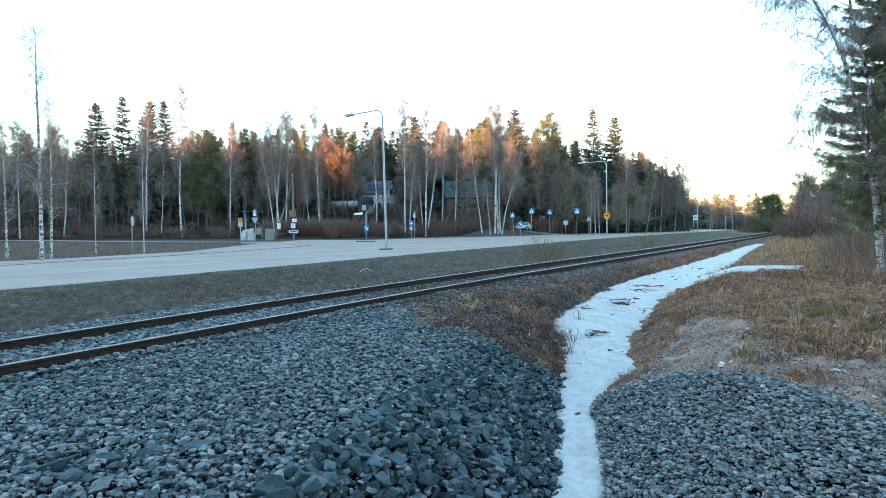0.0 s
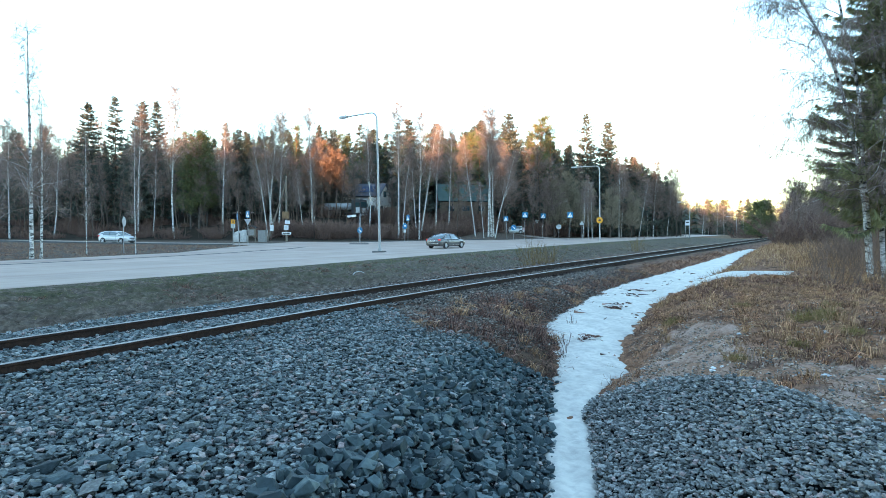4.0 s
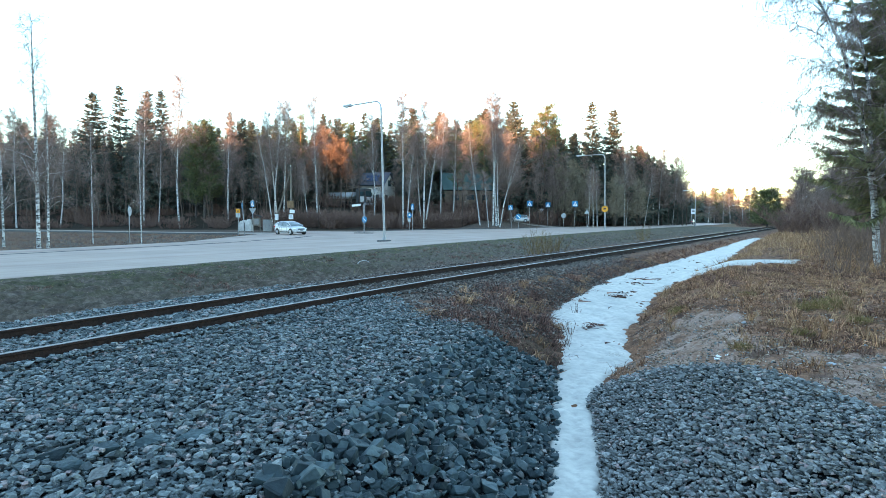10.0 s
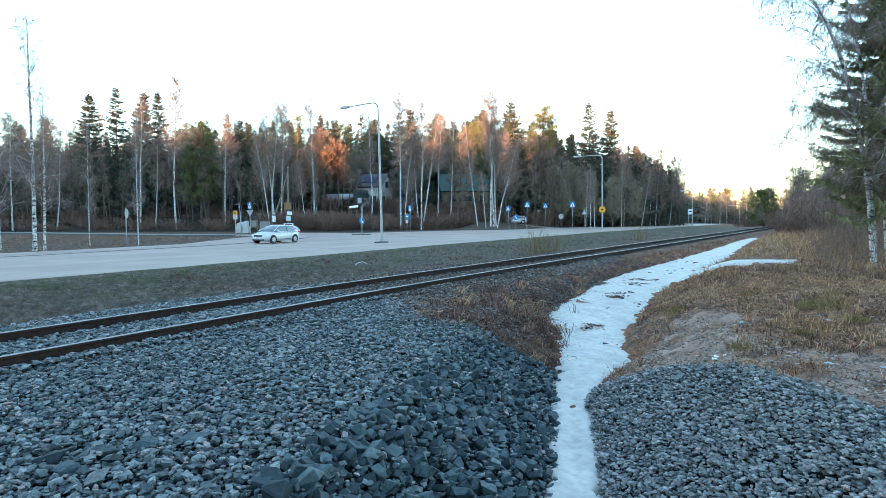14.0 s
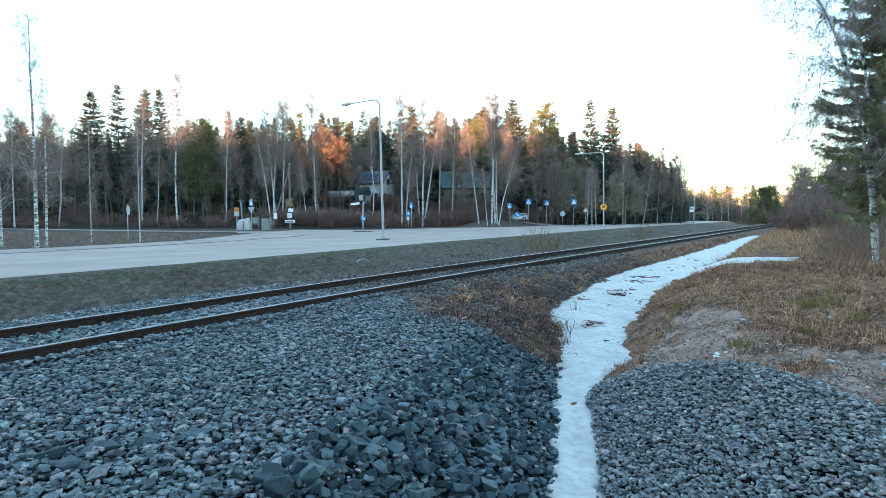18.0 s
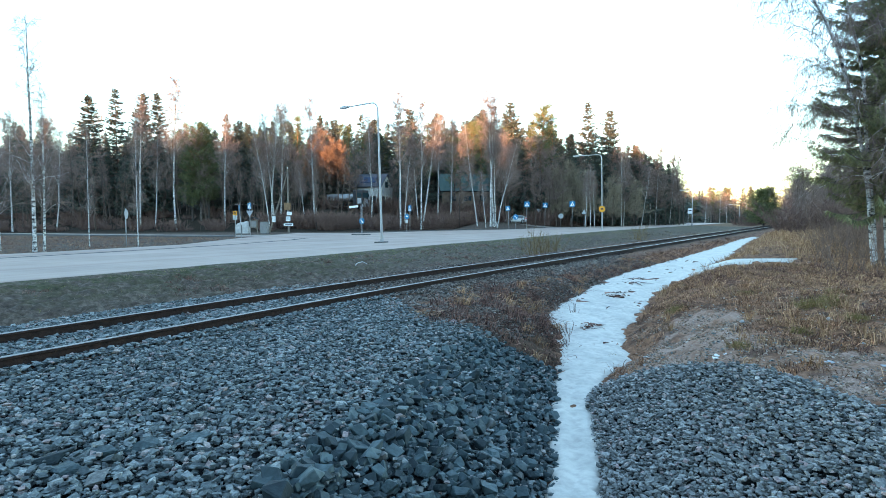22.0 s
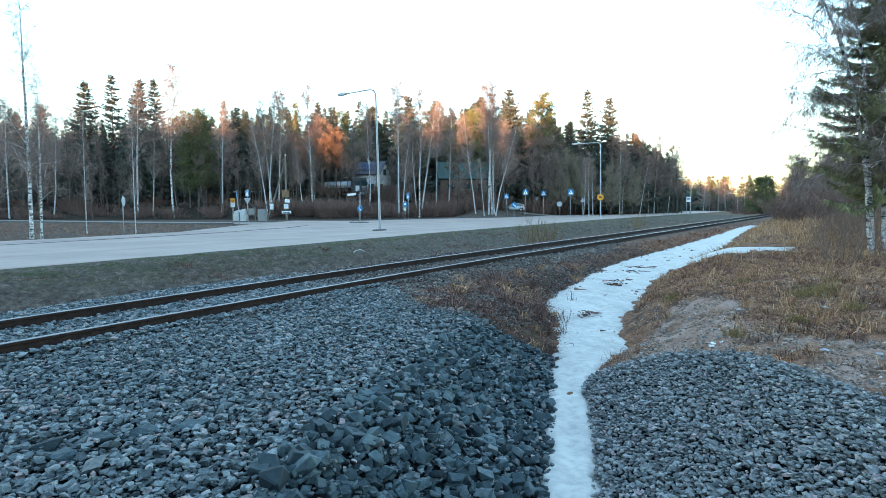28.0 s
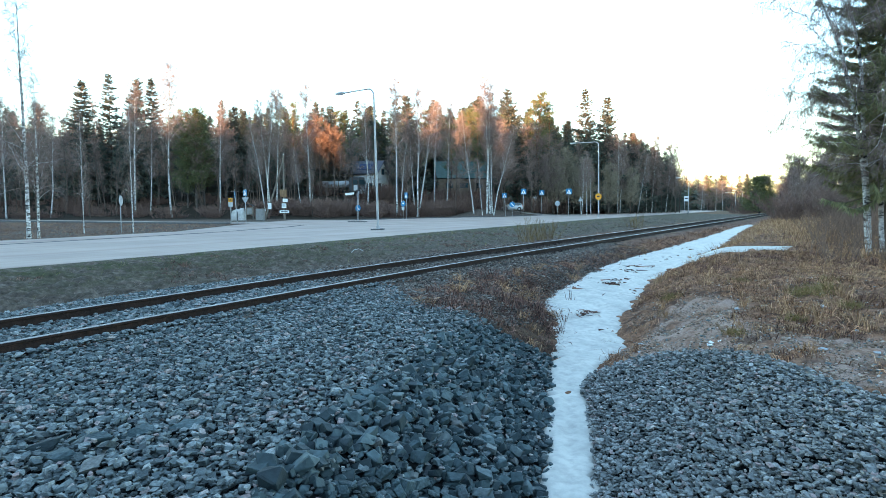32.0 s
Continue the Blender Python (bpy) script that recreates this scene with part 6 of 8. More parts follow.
for x, y, k in ((-10.6, 107.5, 1.3), (-12.4, 108.2, 1.1), (-8.9, 108, 1.4), (-19.8, 104.5, 1.0), (-14.6, 104.6, 0.9), (0.5, 110, 1.5), (2.6, 111, 1.4), (4.4, 110, 1.6), (6.3, 111.5, 1.5), (8.2, 110, 1.6), (10.2, 111, 1.5), (-1.2, 111, 1.4)):
    bush(rh.randrange(2), x, y, k, "tall dense leafless thicket before a house", "thicket", 1.3)
for x, y, t in ((-11.3, 106, 11.0), (-8.6, 109, 13.0)):
    plant(T_BARE, HR, x, y, t, 0, "bare grey-brown young tree at the wood's edge", "bare trees", 0.9)
# hazy bare wood on the far side of the bank
for i in range(48):
    y = 44 + 62 * rw.random()
    x = y * (0.62 + 0.18 * rw.random())
    plant(T_BARE, HR, x, y, 2 + y * (0.045 + 0.05 * rw.random()), i % 2, "bare grey-brown tree beyond the grassy bank", "bare trees", 1.7)
for i in range(26):
    y = 38 + 60 * rw.random()
    x = y * (0.63 + 0.17 * rw.random())
    bush(rh.randrange(2), x, y, rw.uniform(0.7, 1.2), "leafless brown thicket beyond the grassy bank", "thicket", 1.5)
for i in range(14):
    y = 18 + 17 * rw.random()
    x = y * (0.665 + 0.12 * rw.random()) + 0.4
    bush(2, x, y, rw.uniform(0.5, 0.95), "mauve-brown leafless shrub on the grassy bank", "bank shrubs", 1.3)
T_OLIVE = bare_tree(24, 10.0, 0.09, 0.08, 60, 3.2, 30, name="willow_tree", bark=M_BARK, twig_w=0.03, sub=8, rise=1.6,
                    twig_mat=varied("olive_grey_twigs", [(0.0, (0.19, 0.15, 0.105)), (0.5, (0.3, 0.245, 0.175)), (1.0, (0.42, 0.345, 0.25))], 0.85, spec=0.2))
for x, y, tip in ((22.6, 108, 11.5), (25.2, 109, 12.5), (28.0, 108, 10.5), (33.0, 108, 9.5), (38.5, 112, 9.0)):
    place(T_OLIVE, x, y, (tip - hz(x, y)) / 10.0, rw.uniform(0, 360), 0.05, "pale olive-grey leafless willow thicket by the road", "tree", "willow trees")
for i, (x, y, tip) in enumerate(((-18.6, 110.5, 11.0), (-17.0, 111, 12.5), (-20.3, 110, 10.0))):
    plant(T_SPRUCE, HS, x, y, tip, i, "young dark spruce beside the house", "spruces", 1.6)

# ---- roadside things ----
FACE = -35.3            # signs for the near lane look back along the road


def pole_part(parent, tall, r=0.03, name="post", mat=None, sides=10, r2=None):
    return part(name, cyl(BM(), r, tall + 0.3, Matrix.Translation((0, 0, -0.3)), sides, r2), mat or M_STEEL, parent, smooth=True)


def plate(shape, size, mat, thick=0.02):
    """A sign plate in the xz plane, front towards -y."""
    bm = BM()
    if shape == "square":
        box(bm, -size / 2, -thick, -size / 2, size / 2, 0, size / 2, 0.006)
    elif shape == "round":
        cyl(bm, size / 2, thick, Matrix.Rotation(radians(90), 4, "X"), 28)
    else:                                   # triangle, point up or down
        k = 1 if shape == "up" else -1
        pts = [(-size / 2, -0.3 * size * k), (size / 2, -0.3 * size * k), (0, 0.57 * size * k)]
        a = [bm.verts.new((x, -thick, z)) for x, z in pts]
        b = [bm.verts.new((x, 0, z)) for x, z in pts]
        bm.faces.new(a)
        bm.faces.new(b[::-1])
        for i in range(3):
            bm.faces.new((a[i], a[(i + 1) % 3], b[(i + 1) % 3], b[i]))
        bmesh.ops.recalc_face_normals(bm, faces=bm.faces)
    return bm


def quad_part(name, pts, y, mat, parent, label=""):
    bm = BM()
    n = len(pts)
    a = [bm.verts.new((x, y, z)) for x, z in pts]
    b = [bm.verts.new((x, y + 0.004, z)) for x, z in pts]
    bm.faces.new(a)
    bm.faces.new(b[::-1])
    for i in range(n):
        bm.faces.new((a[i], a[(i + 1) % n], b[(i + 1) % n], b[i]))
    bmesh.ops.recalc_face_normals(bm, faces=bm.faces)
    return part(name, bm, mat, parent, label)


def sign(x, y, tall, faces, yaw=FACE, tilt=0.0, label="", group="road signs", post_r=0.032, lift=0.0):
    """A road sign: a post with plates. faces: (kind, size, height, extra turn)."""
    ob = tagged(empty("road_sign", pose(x, y, hz(x, y) + lift, 0, tilt, yaw)), label, "road sign", group)
    pole_part(ob, tall, post_r)
    for kind, size, z, turn in faces:
        shape = {"crossing": "square", "keep": "round", "path": "round", "back": "round", "backtri": "down", "backup": "up", "orange": "square", "work": "round", "board": "square"}[kind]
        mat = {"crossing": M_BLUE, "keep": M_BLUE, "path": M_BLUE, "orange": M_YELLOW, "work": M_YELLOW}.get(kind, M_SIGNBACK)
        p = part("plate", plate(shape, size, mat), mat, ob)
        p.matrix_local = pose(0, -post_r - 0.01, z, 0, 0, turn)
        h = size / 2
        if kind == "crossing":
            quad_part("symbol_field", [(-h * 0.82, -h * 0.75), (h * 0.82, -h * 0.75), (0, h * 0.78)], -0.026, M_WHITE, p, "white triangle")
            for i in range(3):
                xx = -0.4 * h + i * 0.4 * h
                quad_part("stripe", [(xx - 0.07 * h, -0.7 * h), (xx + 0.07 * h, -0.7 * h), (xx + 0.04 * h, -0.45 * h), (xx - 0.04 * h, -0.45 * h)], -0.031, M_BAR, p)
            quad_part("symbol", [(-0.12 * h, -0.4 * h), (0.12 * h, -0.4 * h), (0.08 * h, 0.25 * h), (-0.08 * h, 0.25 * h)], -0.031, M_BAR, p)
        elif kind == "keep":
            quad_part("arrow", [(-0.5 * h, 0.34 * h), (-0.34 * h, 0.5 * h), (0.42 * h, -0.2 * h), (0.55 * h, -0.05 * h), (0.58 * h, -0.58 * h), (0.05 * h, -0.55 * h), (0.25 * h, -0.38 * h)], -0.026, M_WHITE, p, "white arrow")
        elif kind == "path":
            quad_part("symbol", [(-0.4 * h, -0.1 * h), (0.4 * h, -0.1 * h), (0.3 * h, 0.3 * h), (-0.2 * h, 0.35 * h)], -0.026, M_WHITE, p, "white symbol")
        elif kind in ("orange", "work"):
            bm = BM()
            bmesh.ops.create_circle(bm, cap_ends=True, segments=24, radius=h * 0.5, matrix=pose(0, -0.026, 0, 90))
            part("ring", bm, M_BAR if kind == "orange" else M_YELLOW, p)
            quad_part("symbol", [(-0.3 * h, -0.2 * h), (0.3 * h, -0.2 * h), (0.3 * h, 0.22 * h), (-0.3 * h, 0.22 * h)], -0.034, M_YELLOW if kind == "orange" else M_BAR, p)
        if kind in ("crossing", "keep", "path"):
            for zz in (-0.2 * size, 0.2 * size):
                c = part("clamp", box(BM(), -0.05, 0.0, zz - 0.02, 0.05, 0.06, zz + 0.02), M_STEEL, p)
    return ob


CROSS, BACK = "blue and white pedestrian crossing sign on a grey post", "round sign seen from its plain grey back"
sign(-23.0, 41.8, 2.75, [("back", 0.72, 2.33, 0)], 100, 0.5, BACK)
sign(-21.2, 59.0, 2.8, [("orange", 0.44, 2.5, 15)], FACE + 15, 2, "small orange square sign on a leaning post")
sign(-20.4, 58.6, 3.4, [("path", 0.66, 3.05, -25)], FACE, -4, "blue round sign on a leaning post")
sign(-19.8, 59.5, 3.7, [("crossing", 0.66, 3.25, -15), ("backtri", 0.75, 2.55, 200)], FACE + 12, 0.5, "blue crossing sign above a grey triangular sign back")
sign(-21.7, 60.5, 2.4, [("board", 0.55, 2.1, 0)], FACE + 20, 1, "small grey notice board on a post")
sign(-8.8, 64.7, 3.5, [("keep", 0.74, 1.6, 0)], FACE + 5, 0.5, "blue arrow sign under a white direction board on a traffic island")
sign(-4.4, 76.5, 2.6, [("path", 0.78, 2.1, 0), ("board", 0.42, 1.45, 0)], FACE, 2.5, "blue round path sign with a small plate")
sign(-3.95, 76.3, 3.7, [("crossing", 0.78, 3.2, -20)], FACE, 0.5, CROSS)
sign(11.2, 91.0, 3.8, [("crossing", 0.75, 3.3, 10)], FACE, -3.5, "blue crossing sign on a leaning grey post")
sign(12.2, 90.5, 2.5, [("keep", 0.86, 1.95, 10)], FACE + 15, 0, "blue arrow sign on a traffic island")
sign(14.0, 91.0, 4.5, [("crossing", 0.86, 4.0, 5)], FACE + 15, 1, CROSS)
sign(18.6, 100, 4.5, [("crossing", 0.86, 4.0, 5)], FACE + 15, 1, CROSS, lift=-float(yard(18.6, 100)))
sign(18.6, 106, 3.6, [("backtri", 0.9, 3.1, 180)], FACE, 0, "triangular sign seen from its grey back", lift=-float(yard(18.6, 106)))
sign(18.6, 109, 3.3, [("back", 0.75, 2.7, 180)], FACE, 0, BACK, lift=-float(yard(18.6, 109)))
sign(22.3, 104, 2.6, [("back", 0.9, 2.1, 180)], FACE + 20, 0, BACK, lift=-float(yard(22.3, 104)))
sign(21.3, 91.0, 4.6, [("crossing", 0.9, 4.0, 5)], FACE + 15, 0.5, CROSS)
sign(26.3, 103, 3.5, [("backup", 0.9, 2.75, 180)], FACE + 10, 0, "triangular sign seen from its grey back", lift=-float(yard(26.3, 103)))


def street_lamp(x, y, tall, arm, label, group="street lamps", tilt=0.0):
    ob = tagged(empty("street_lamp", pose(x, y, hz(x, y), 0, tilt, 35.3 + 180 - 70.6 + 180)), label, "street lamp", group)
    r = 0.6
    pts = [(0, 0, z) for z in np.linspace(-0.3, tall - r, 8)] + [(-r + r * math.cos(a), 0, tall - r + r * math.sin(a)) for a in np.linspace(0.25, math.pi / 2, 6)]
    pts += [(-r - (arm - r) * k, 0, tall + 0.05 * k) for k in (0.5, 1.0)]
    s = Soup()
    s.tube(pts[:8], np.linspace(0.1, 0.07, 8), 12)
    part("pole", s.mesh("pole", M_STEEL, True), None, ob)
    s = Soup()
    s.tube(pts[7:], np.linspace(0.07, 0.055, len(pts) - 7), 10)
    part("arm", s.mesh("arm", M_STEEL, True), None, ob)
    part("base_collar", cyl(BM(), 0.14, 0.35, None, 14), M_STEEL, ob)
    part("service_door", box(BM(), 0.075, -0.05, 0.7, 0.1, 0.05, 1.05, 0.004), M_STEEL, ob)
    h = part("lamp_head", box(BM(), -arm - 0.8, -0.18, tall - 0.03, -arm + 0.05, 0.18, tall + 0.16, 0.05), M_LAMPHEAD, ob, "grey flat lamp housing")
    part("lens", box(BM(), -arm - 0.65, -0.11, tall - 0.055, -arm - 0.2, 0.11, tall + 0.01, 0.01), M_LENS, h)
    return ob


LAMP = "tall grey street lamp with a curved arm, unlit"
street_lamp(-4.52, 44.6, 11.0, 3.2, LAMP, tilt=-1.6)
lb = street_lamp(24.3, 84.5, 11.2, 3.6, "tall grey street lamp carrying an orange round sign", tilt=-1.0)
street_lamp(50.9, 114, 7.2, 1.6, LAMP)
street_lamp(94.6, 154, 7.6, 1.6, LAMP)
street_lamp(106, 200, 8.5, 2.6, LAMP)
street_lamp(116, 214, 10.5, 2.6, LAMP)
p = part("round_plate", plate("round", 0.95, M_YELLOW), M_YELLOW, lb, "orange round sign plate")
p.matrix_local = pose(0, 0, 3.1, 0, 0, 12) @ Matrix.Translation((0, -0.13, 0))
quad_part("symbol", [(-0.2, -0.08), (0.2, -0.08), (0.16, 0.12), (-0.16, 0.12)], -0.028, M_BAR, p)
ob = tagged(empty("notice_board", pose(50.3, 113.6, hz(50.3, 113.6), 0, 0, FACE)), "white notice board on two grey posts by the road", "notice board")
for dx in (-0.35, 0.35):
    q = pole_part(ob, 3.5, 0.04)
    q.location.x = dx
part("board", box(BM(), -0.42, -0.09, 2.5, 0.42, -0.05, 3.55, 0.02), M_WHITE, ob)
part("print_bar", box(BM(), -0.28, -0.096, 3.0, 0.28, -0.09, 3.2), M_BAR, ob)
# direction board on the island sign
ob = tagged(empty("direction_sign", pose(-9.35, 64.7, 0.0, 0, 0, -18)), "white direction board tilted on its post", "direction sign", "road signs")
q = pole_part(ob, 3.3, 0.03)
q.location.x = 0.5
part("board", box(BM(), -0.6, -0.07, 3.1, 0.5, -0.04, 3.34, 0.01, pose(0, 0, 0.0, 0, -6)), M_WHITE, ob)


def island(x, y, lx, ly, yaw, label):
    bm = BM()
    bmesh.ops.create_circle(bm, cap_ends=True, segments=36, radius=1, matrix=pose(x, y, 0.0, 0, 0, yaw) @ Matrix.Diagonal((lx, ly, 1, 1)))
    r = bmesh.ops.extrude_face_region(bm, geom=bm.faces[:])
    bmesh.ops.translate(bm, verts=[v for v in r["geom"] if isinstance(v, bmesh.types.BMVert)], vec=(0, 0, 0.09))
    bmesh.ops.recalc_face_normals(bm, faces=bm.faces)
    return tagged(part("traffic_island", bm, M_KERB), label, "traffic island", "traffic islands", "structure")


island(-8.9, 64.6, 1.1, 0.35, 0, "low dark traffic island in the junction")
island(-4.55, 44.5, 0.75, 0.3, 54, "small dark gravel island round a lamp post")

# telegraph pole with strut and notices
ob = tagged(empty("telegraph_pole", pose(-20.4, 77.0, 0.0, 0, 0, -8)), "old grey timber pole with a strut and several notices", "pole")
s = Soup()
s.tube([(0, 0, -0.3), (0, 0, 4), (-0.02, 0, 8.6)], [0.15, 0.13, 0.1], 10)
part("pole", s.mesh("pole", M_WOODPOLE, True), None, ob)
s = Soup()
s.tube([(-2.9, 0.1, -0.3), (-1.4, 0.1, 3.9), (-0.12, 0.05, 7.7)], [0.13, 0.12, 0.1], 10)
part("strut", s.mesh("strut", M_WOODPOLE, True), None, ob)
part("notice_box", box(BM(), -0.45, -0.36, 3.05, 0.45, -0.16, 4.0, 0.03), noisy("weathered_yellow_board", [(0.3, (0.15, 0.085, 0.045)), (0.7, (0.3, 0.18, 0.095))], 5), ob, "brown weathered box")
part("notice", box(BM(), -0.33, -0.2, 2.35, 0.37, -0.16, 2.8, 0.01, pose(0, 0, 0, 0, 4)), M_WHITE, ob, "white notice")
q = part("notice", box(BM(), -0.3, -0.2, 1.55, 0.34, -0.16, 2.15, 0.01), M_WHITE, ob, "white notice")
for zz in (1.7, 1.84, 1.98):
    part("print_bar", box(BM(), -0.22, -0.206, zz, 0.24, -0.2, zz + 0.06), M_SIGNBACK, q)
q = part("name_board", box(BM(), -0.62, -0.2, 0.9, 0.72, -0.16, 1.22, 0.01), M_WHITE, ob, "long white board")
part("print_bar", box(BM(), -0.45, -0.206, 1.0, 0.55, -0.2, 1.1), M_BAR, q)
part("mirror_box", box(BM(), -2.25, -0.2, 1.4, -1.8, 0.0, 2.2, 0.05), M_WHITE, ob, "white rounded box on the strut")
part("insulator", cyl(BM(), 0.05, 0.25, Matrix.Translation((0, 0, 8.55)), 8), M_WHITE, ob)


def cabinet(x, y, w, d, h, yaw, label):
    ob = tagged(empty("utility_cabinet", pose(x, y, hz(x, y) - 0.03, 0, 0, yaw)), label, "cabinet", "utility cabinets")
    part("body", box(BM(), -w / 2, -d / 2, 0.08, w / 2, d / 2, h, 0.02), M_CABINET, ob)
    part("plinth", box(BM(), -w / 2 + 0.03, -d / 2 + 0.03, -0.2, w / 2 - 0.03, d / 2 - 0.03, 0.09), M_KERB, ob)
    part("lid", box(BM(), -w / 2 - 0.03, -d / 2 - 0.03, h, w / 2 + 0.03, d / 2 + 0.03, h + 0.05, 0.01), M_CABINET, ob)
    dr = part("door", box(BM(), -w / 2 + 0.04, -d / 2 - 0.012, 0.14, w / 2 - 0.04, -d / 2 + 0.002, h - 0.06, 0.004), M_CABINET, ob)
    part("handle", box(BM(), w / 2 - 0.16, -d / 2 - 0.03, h * 0.5, w / 2 - 0.12, -d / 2 - 0.012, h * 0.5 + 0.12), M_BLACK, dr)
    return ob


cabinet(-22.2, 72.2, 1.0, 0.5, 1.5, -8, "pale grey metal utility cabinet beside the side road")
# roofed notice board
ob = tagged(empty("notice_shelter", pose(-24.0, 73.6, hz(-24.0, 73.6), 0, 0, -12) @ Matrix.Scale(0.8, 4)), "dark roofed wooden notice board with a pale pane", "notice board")
for dx in (-0.62, 0.62):
    part("post", box(BM(), dx - 0.06, -0.06, -0.2, dx + 0.06, 0.06, 2.3, 0.01), M_WOODPOLE, ob)
part("panel", box(BM(), -0.56, -0.04, 0.9, 0.56, 0.04, 2.1, 0.01), M_WOODPOLE, ob)
part("pane", box(BM(), -0.4, -0.055, 1.1, 0.4, -0.042, 1.95, 0.004), M_CABINET, ob, "pale grey pane")
for k in (-1, 1):
    part("roof_board", box(BM(), 0 if k > 0 else -0.95, -0.35, 0, 0.95 if k > 0 else 0, 0.35, 0.05, 0.01, pose(0, 0, 2.62, 0, 22 * k)), M_BLACK, ob)
# stacked white bags by the signs
M_SACK = noisy("dirty_white_sacking", [(0.3, (0.421, 0.4, 0.372)), (0.7, (0.637, 0.61, 0.566))], 5, rough=0.8, bump=0.5)
ob = tagged(empty("covered_pile", pose(-25.6, 74.0, hz(-25.6, 74.0) - 0.03, 0, 0, 10) @ Matrix.Scale(1.15, 4)), "lumpy pile under a crumpled dirty white cover", "covered pile")
bm = BM()
bmesh.ops.create_cube(bm, size=1, matrix=Matrix.Translation((0, 0, 0.5)))
bmesh.ops.subdivide_edges(bm, edges=bm.edges[:], cuts=17, use_grid_fill=True)
for v in bm.verts:
    f = 1 - 0.22 * v.co.z ** 2
    top = 1.25 + 0.12 * noise.noise(Vector((v.co.x * 2.1, v.co.y * 2.1, 4.0))) + 0.25 * v.co.x
    p = Vector((v.co.x * 1.45 * f, v.co.y * 1.0 * f, v.co.z * top))
    k = min(1.0, v.co.z * 3)
    fold = 0.09 * noise.noise(Vector((p.x * 2.5, p.y * 2.5, p.z * 1.6))) + 0.05 * noise.noise(Vector((p.x * 7, p.y * 7, p.z * 2.5)))
    v.co = p + Vector((v.co.x, v.co.y, 0.4 * k)).normalized() * fold
part("cover", bm, M_SACK, ob, smooth=True)
part("strap", box(BM(), -0.03, -0.56, 0.0, 0.03, -0.53, 1.0, 0.005), M_BLACK, ob)


# ---- houses on the rise ----
def house(name, x, y, yaw, w, d, wall_h, ridge, wall_mat, roof_mat, label, over=0.4, base=None, windows=(), gable_windows=(), chimney=None, solar=None):
    z0 = hz(x, y) - 0.3 if base is None else base
    ob = tagged(empty(name, pose(x, y, z0, 0, 0, yaw)), label, "house")
    t = 0.25
    for yy, nm in ((-d / 2, "wall"), (d / 2 - t, "wall")):
        part(nm, box(BM(), -w / 2, yy, -0.5, w / 2, yy + t, wall_h), wall_mat, ob)
    for xx in (-w / 2, w / 2 - t):
        bm = BM()
        pr = [(-d / 2 + t, -0.5), (d / 2 - t, -0.5), (d / 2 - t, wall_h), (0, ridge - 0.12), (-d / 2 + t, wall_h)]
        a = [bm.verts.new((xx, p, q)) for p, q in pr]
        b = [bm.verts.new((xx + t, p, q)) for p, q in pr]
        bm.faces.new(a)
        bm.faces.new(b[::-1])
        for i in range(5):
            bm.faces.new((a[i], a[(i + 1) % 5], b[(i + 1) % 5], b[i]))
        bmesh.ops.recalc_face_normals(bm, faces=bm.faces)
        part("gable_wall", bm, wall_mat, ob)
    ln = math.hypot(d / 2, ridge - wall_h)
    ang = math.degrees(math.atan2(ridge - wall_h, d / 2))
    for k in (-1, 1):
        m = pose(0, 0, ridge, 0, 0, 0) @ pose(0, 0, 0, -k * ang if k > 0 else ang)
        bm = box(BM(), -w / 2 - over, 0 if k > 0 else -ln - over, 0, w / 2 + over, (ln + over) if k > 0 else 0, 0.12, 0.01, m)
        rf = part("roof", bm, roof_mat, ob)
        if k < 0:
            n = int(w / 0.6)
            for i in range(n + 1):
                xx = -w / 2 - over + i * (w + 2 * over) / n
                part("roof_seam", box(BM(), xx - 0.02, -ln - over, 0.12, xx + 0.02, 0, 0.16, 0, m), roof_mat, rf)
            if solar:
                sp = part("solar_panel", box(BM(), solar[0], -ln * 0.8, 0.18, solar[1], -ln * 0.3, 0.24, 0.01, m), M_SOLAR, rf)
            part("gutter", box(BM(), -w / 2 - over, -ln - over - 0.1, -0.06, w / 2 + over, -ln - over, 0.04, 0.01, m), M_BLACK, rf)
    for wx, wz, ww, wh in windows:
        wi = part("window", box(BM(), wx - ww / 2, -d / 2 - 0.03, wz, wx + ww / 2, -d / 2 + 0.02, wz + wh, 0.01), M_WOODWALL, ob, "brown framed window")
        part("pane", box(BM(), wx - ww / 2 + 0.09, -d / 2 - 0.045, wz + 0.09, wx - 0.03, -d / 2 - 0.03, wz + wh - 0.09), M_GLASS, wi)
        part("pane", box(BM(), wx + 0.03, -d / 2 - 0.045, wz + 0.09, wx + ww / 2 - 0.09, -d / 2 - 0.03, wz + wh - 0.09), M_GLASS, wi)
    for wy, wz, ww, wh in gable_windows:
        wi = part("window", box(BM(), w / 2 - 0.02, wy - ww / 2, wz, w / 2 + 0.03, wy + ww / 2, wz + wh, 0.01), M_WOODWALL, ob, "brown framed window")
        part("pane", box(BM(), w / 2 + 0.03, wy - ww / 2 + 0.08, wz + 0.08, w / 2 + 0.045, wy + ww / 2 - 0.08, wz + wh - 0.08), M_GLASS, wi)
    if chimney:
        part("chimney", box(BM(), chimney - 0.5, -0.1, ridge - 0.6, chimney + 0.5, 0.8, ridge + 1.1, 0.03), M_WOODWALL, ob)
    return ob


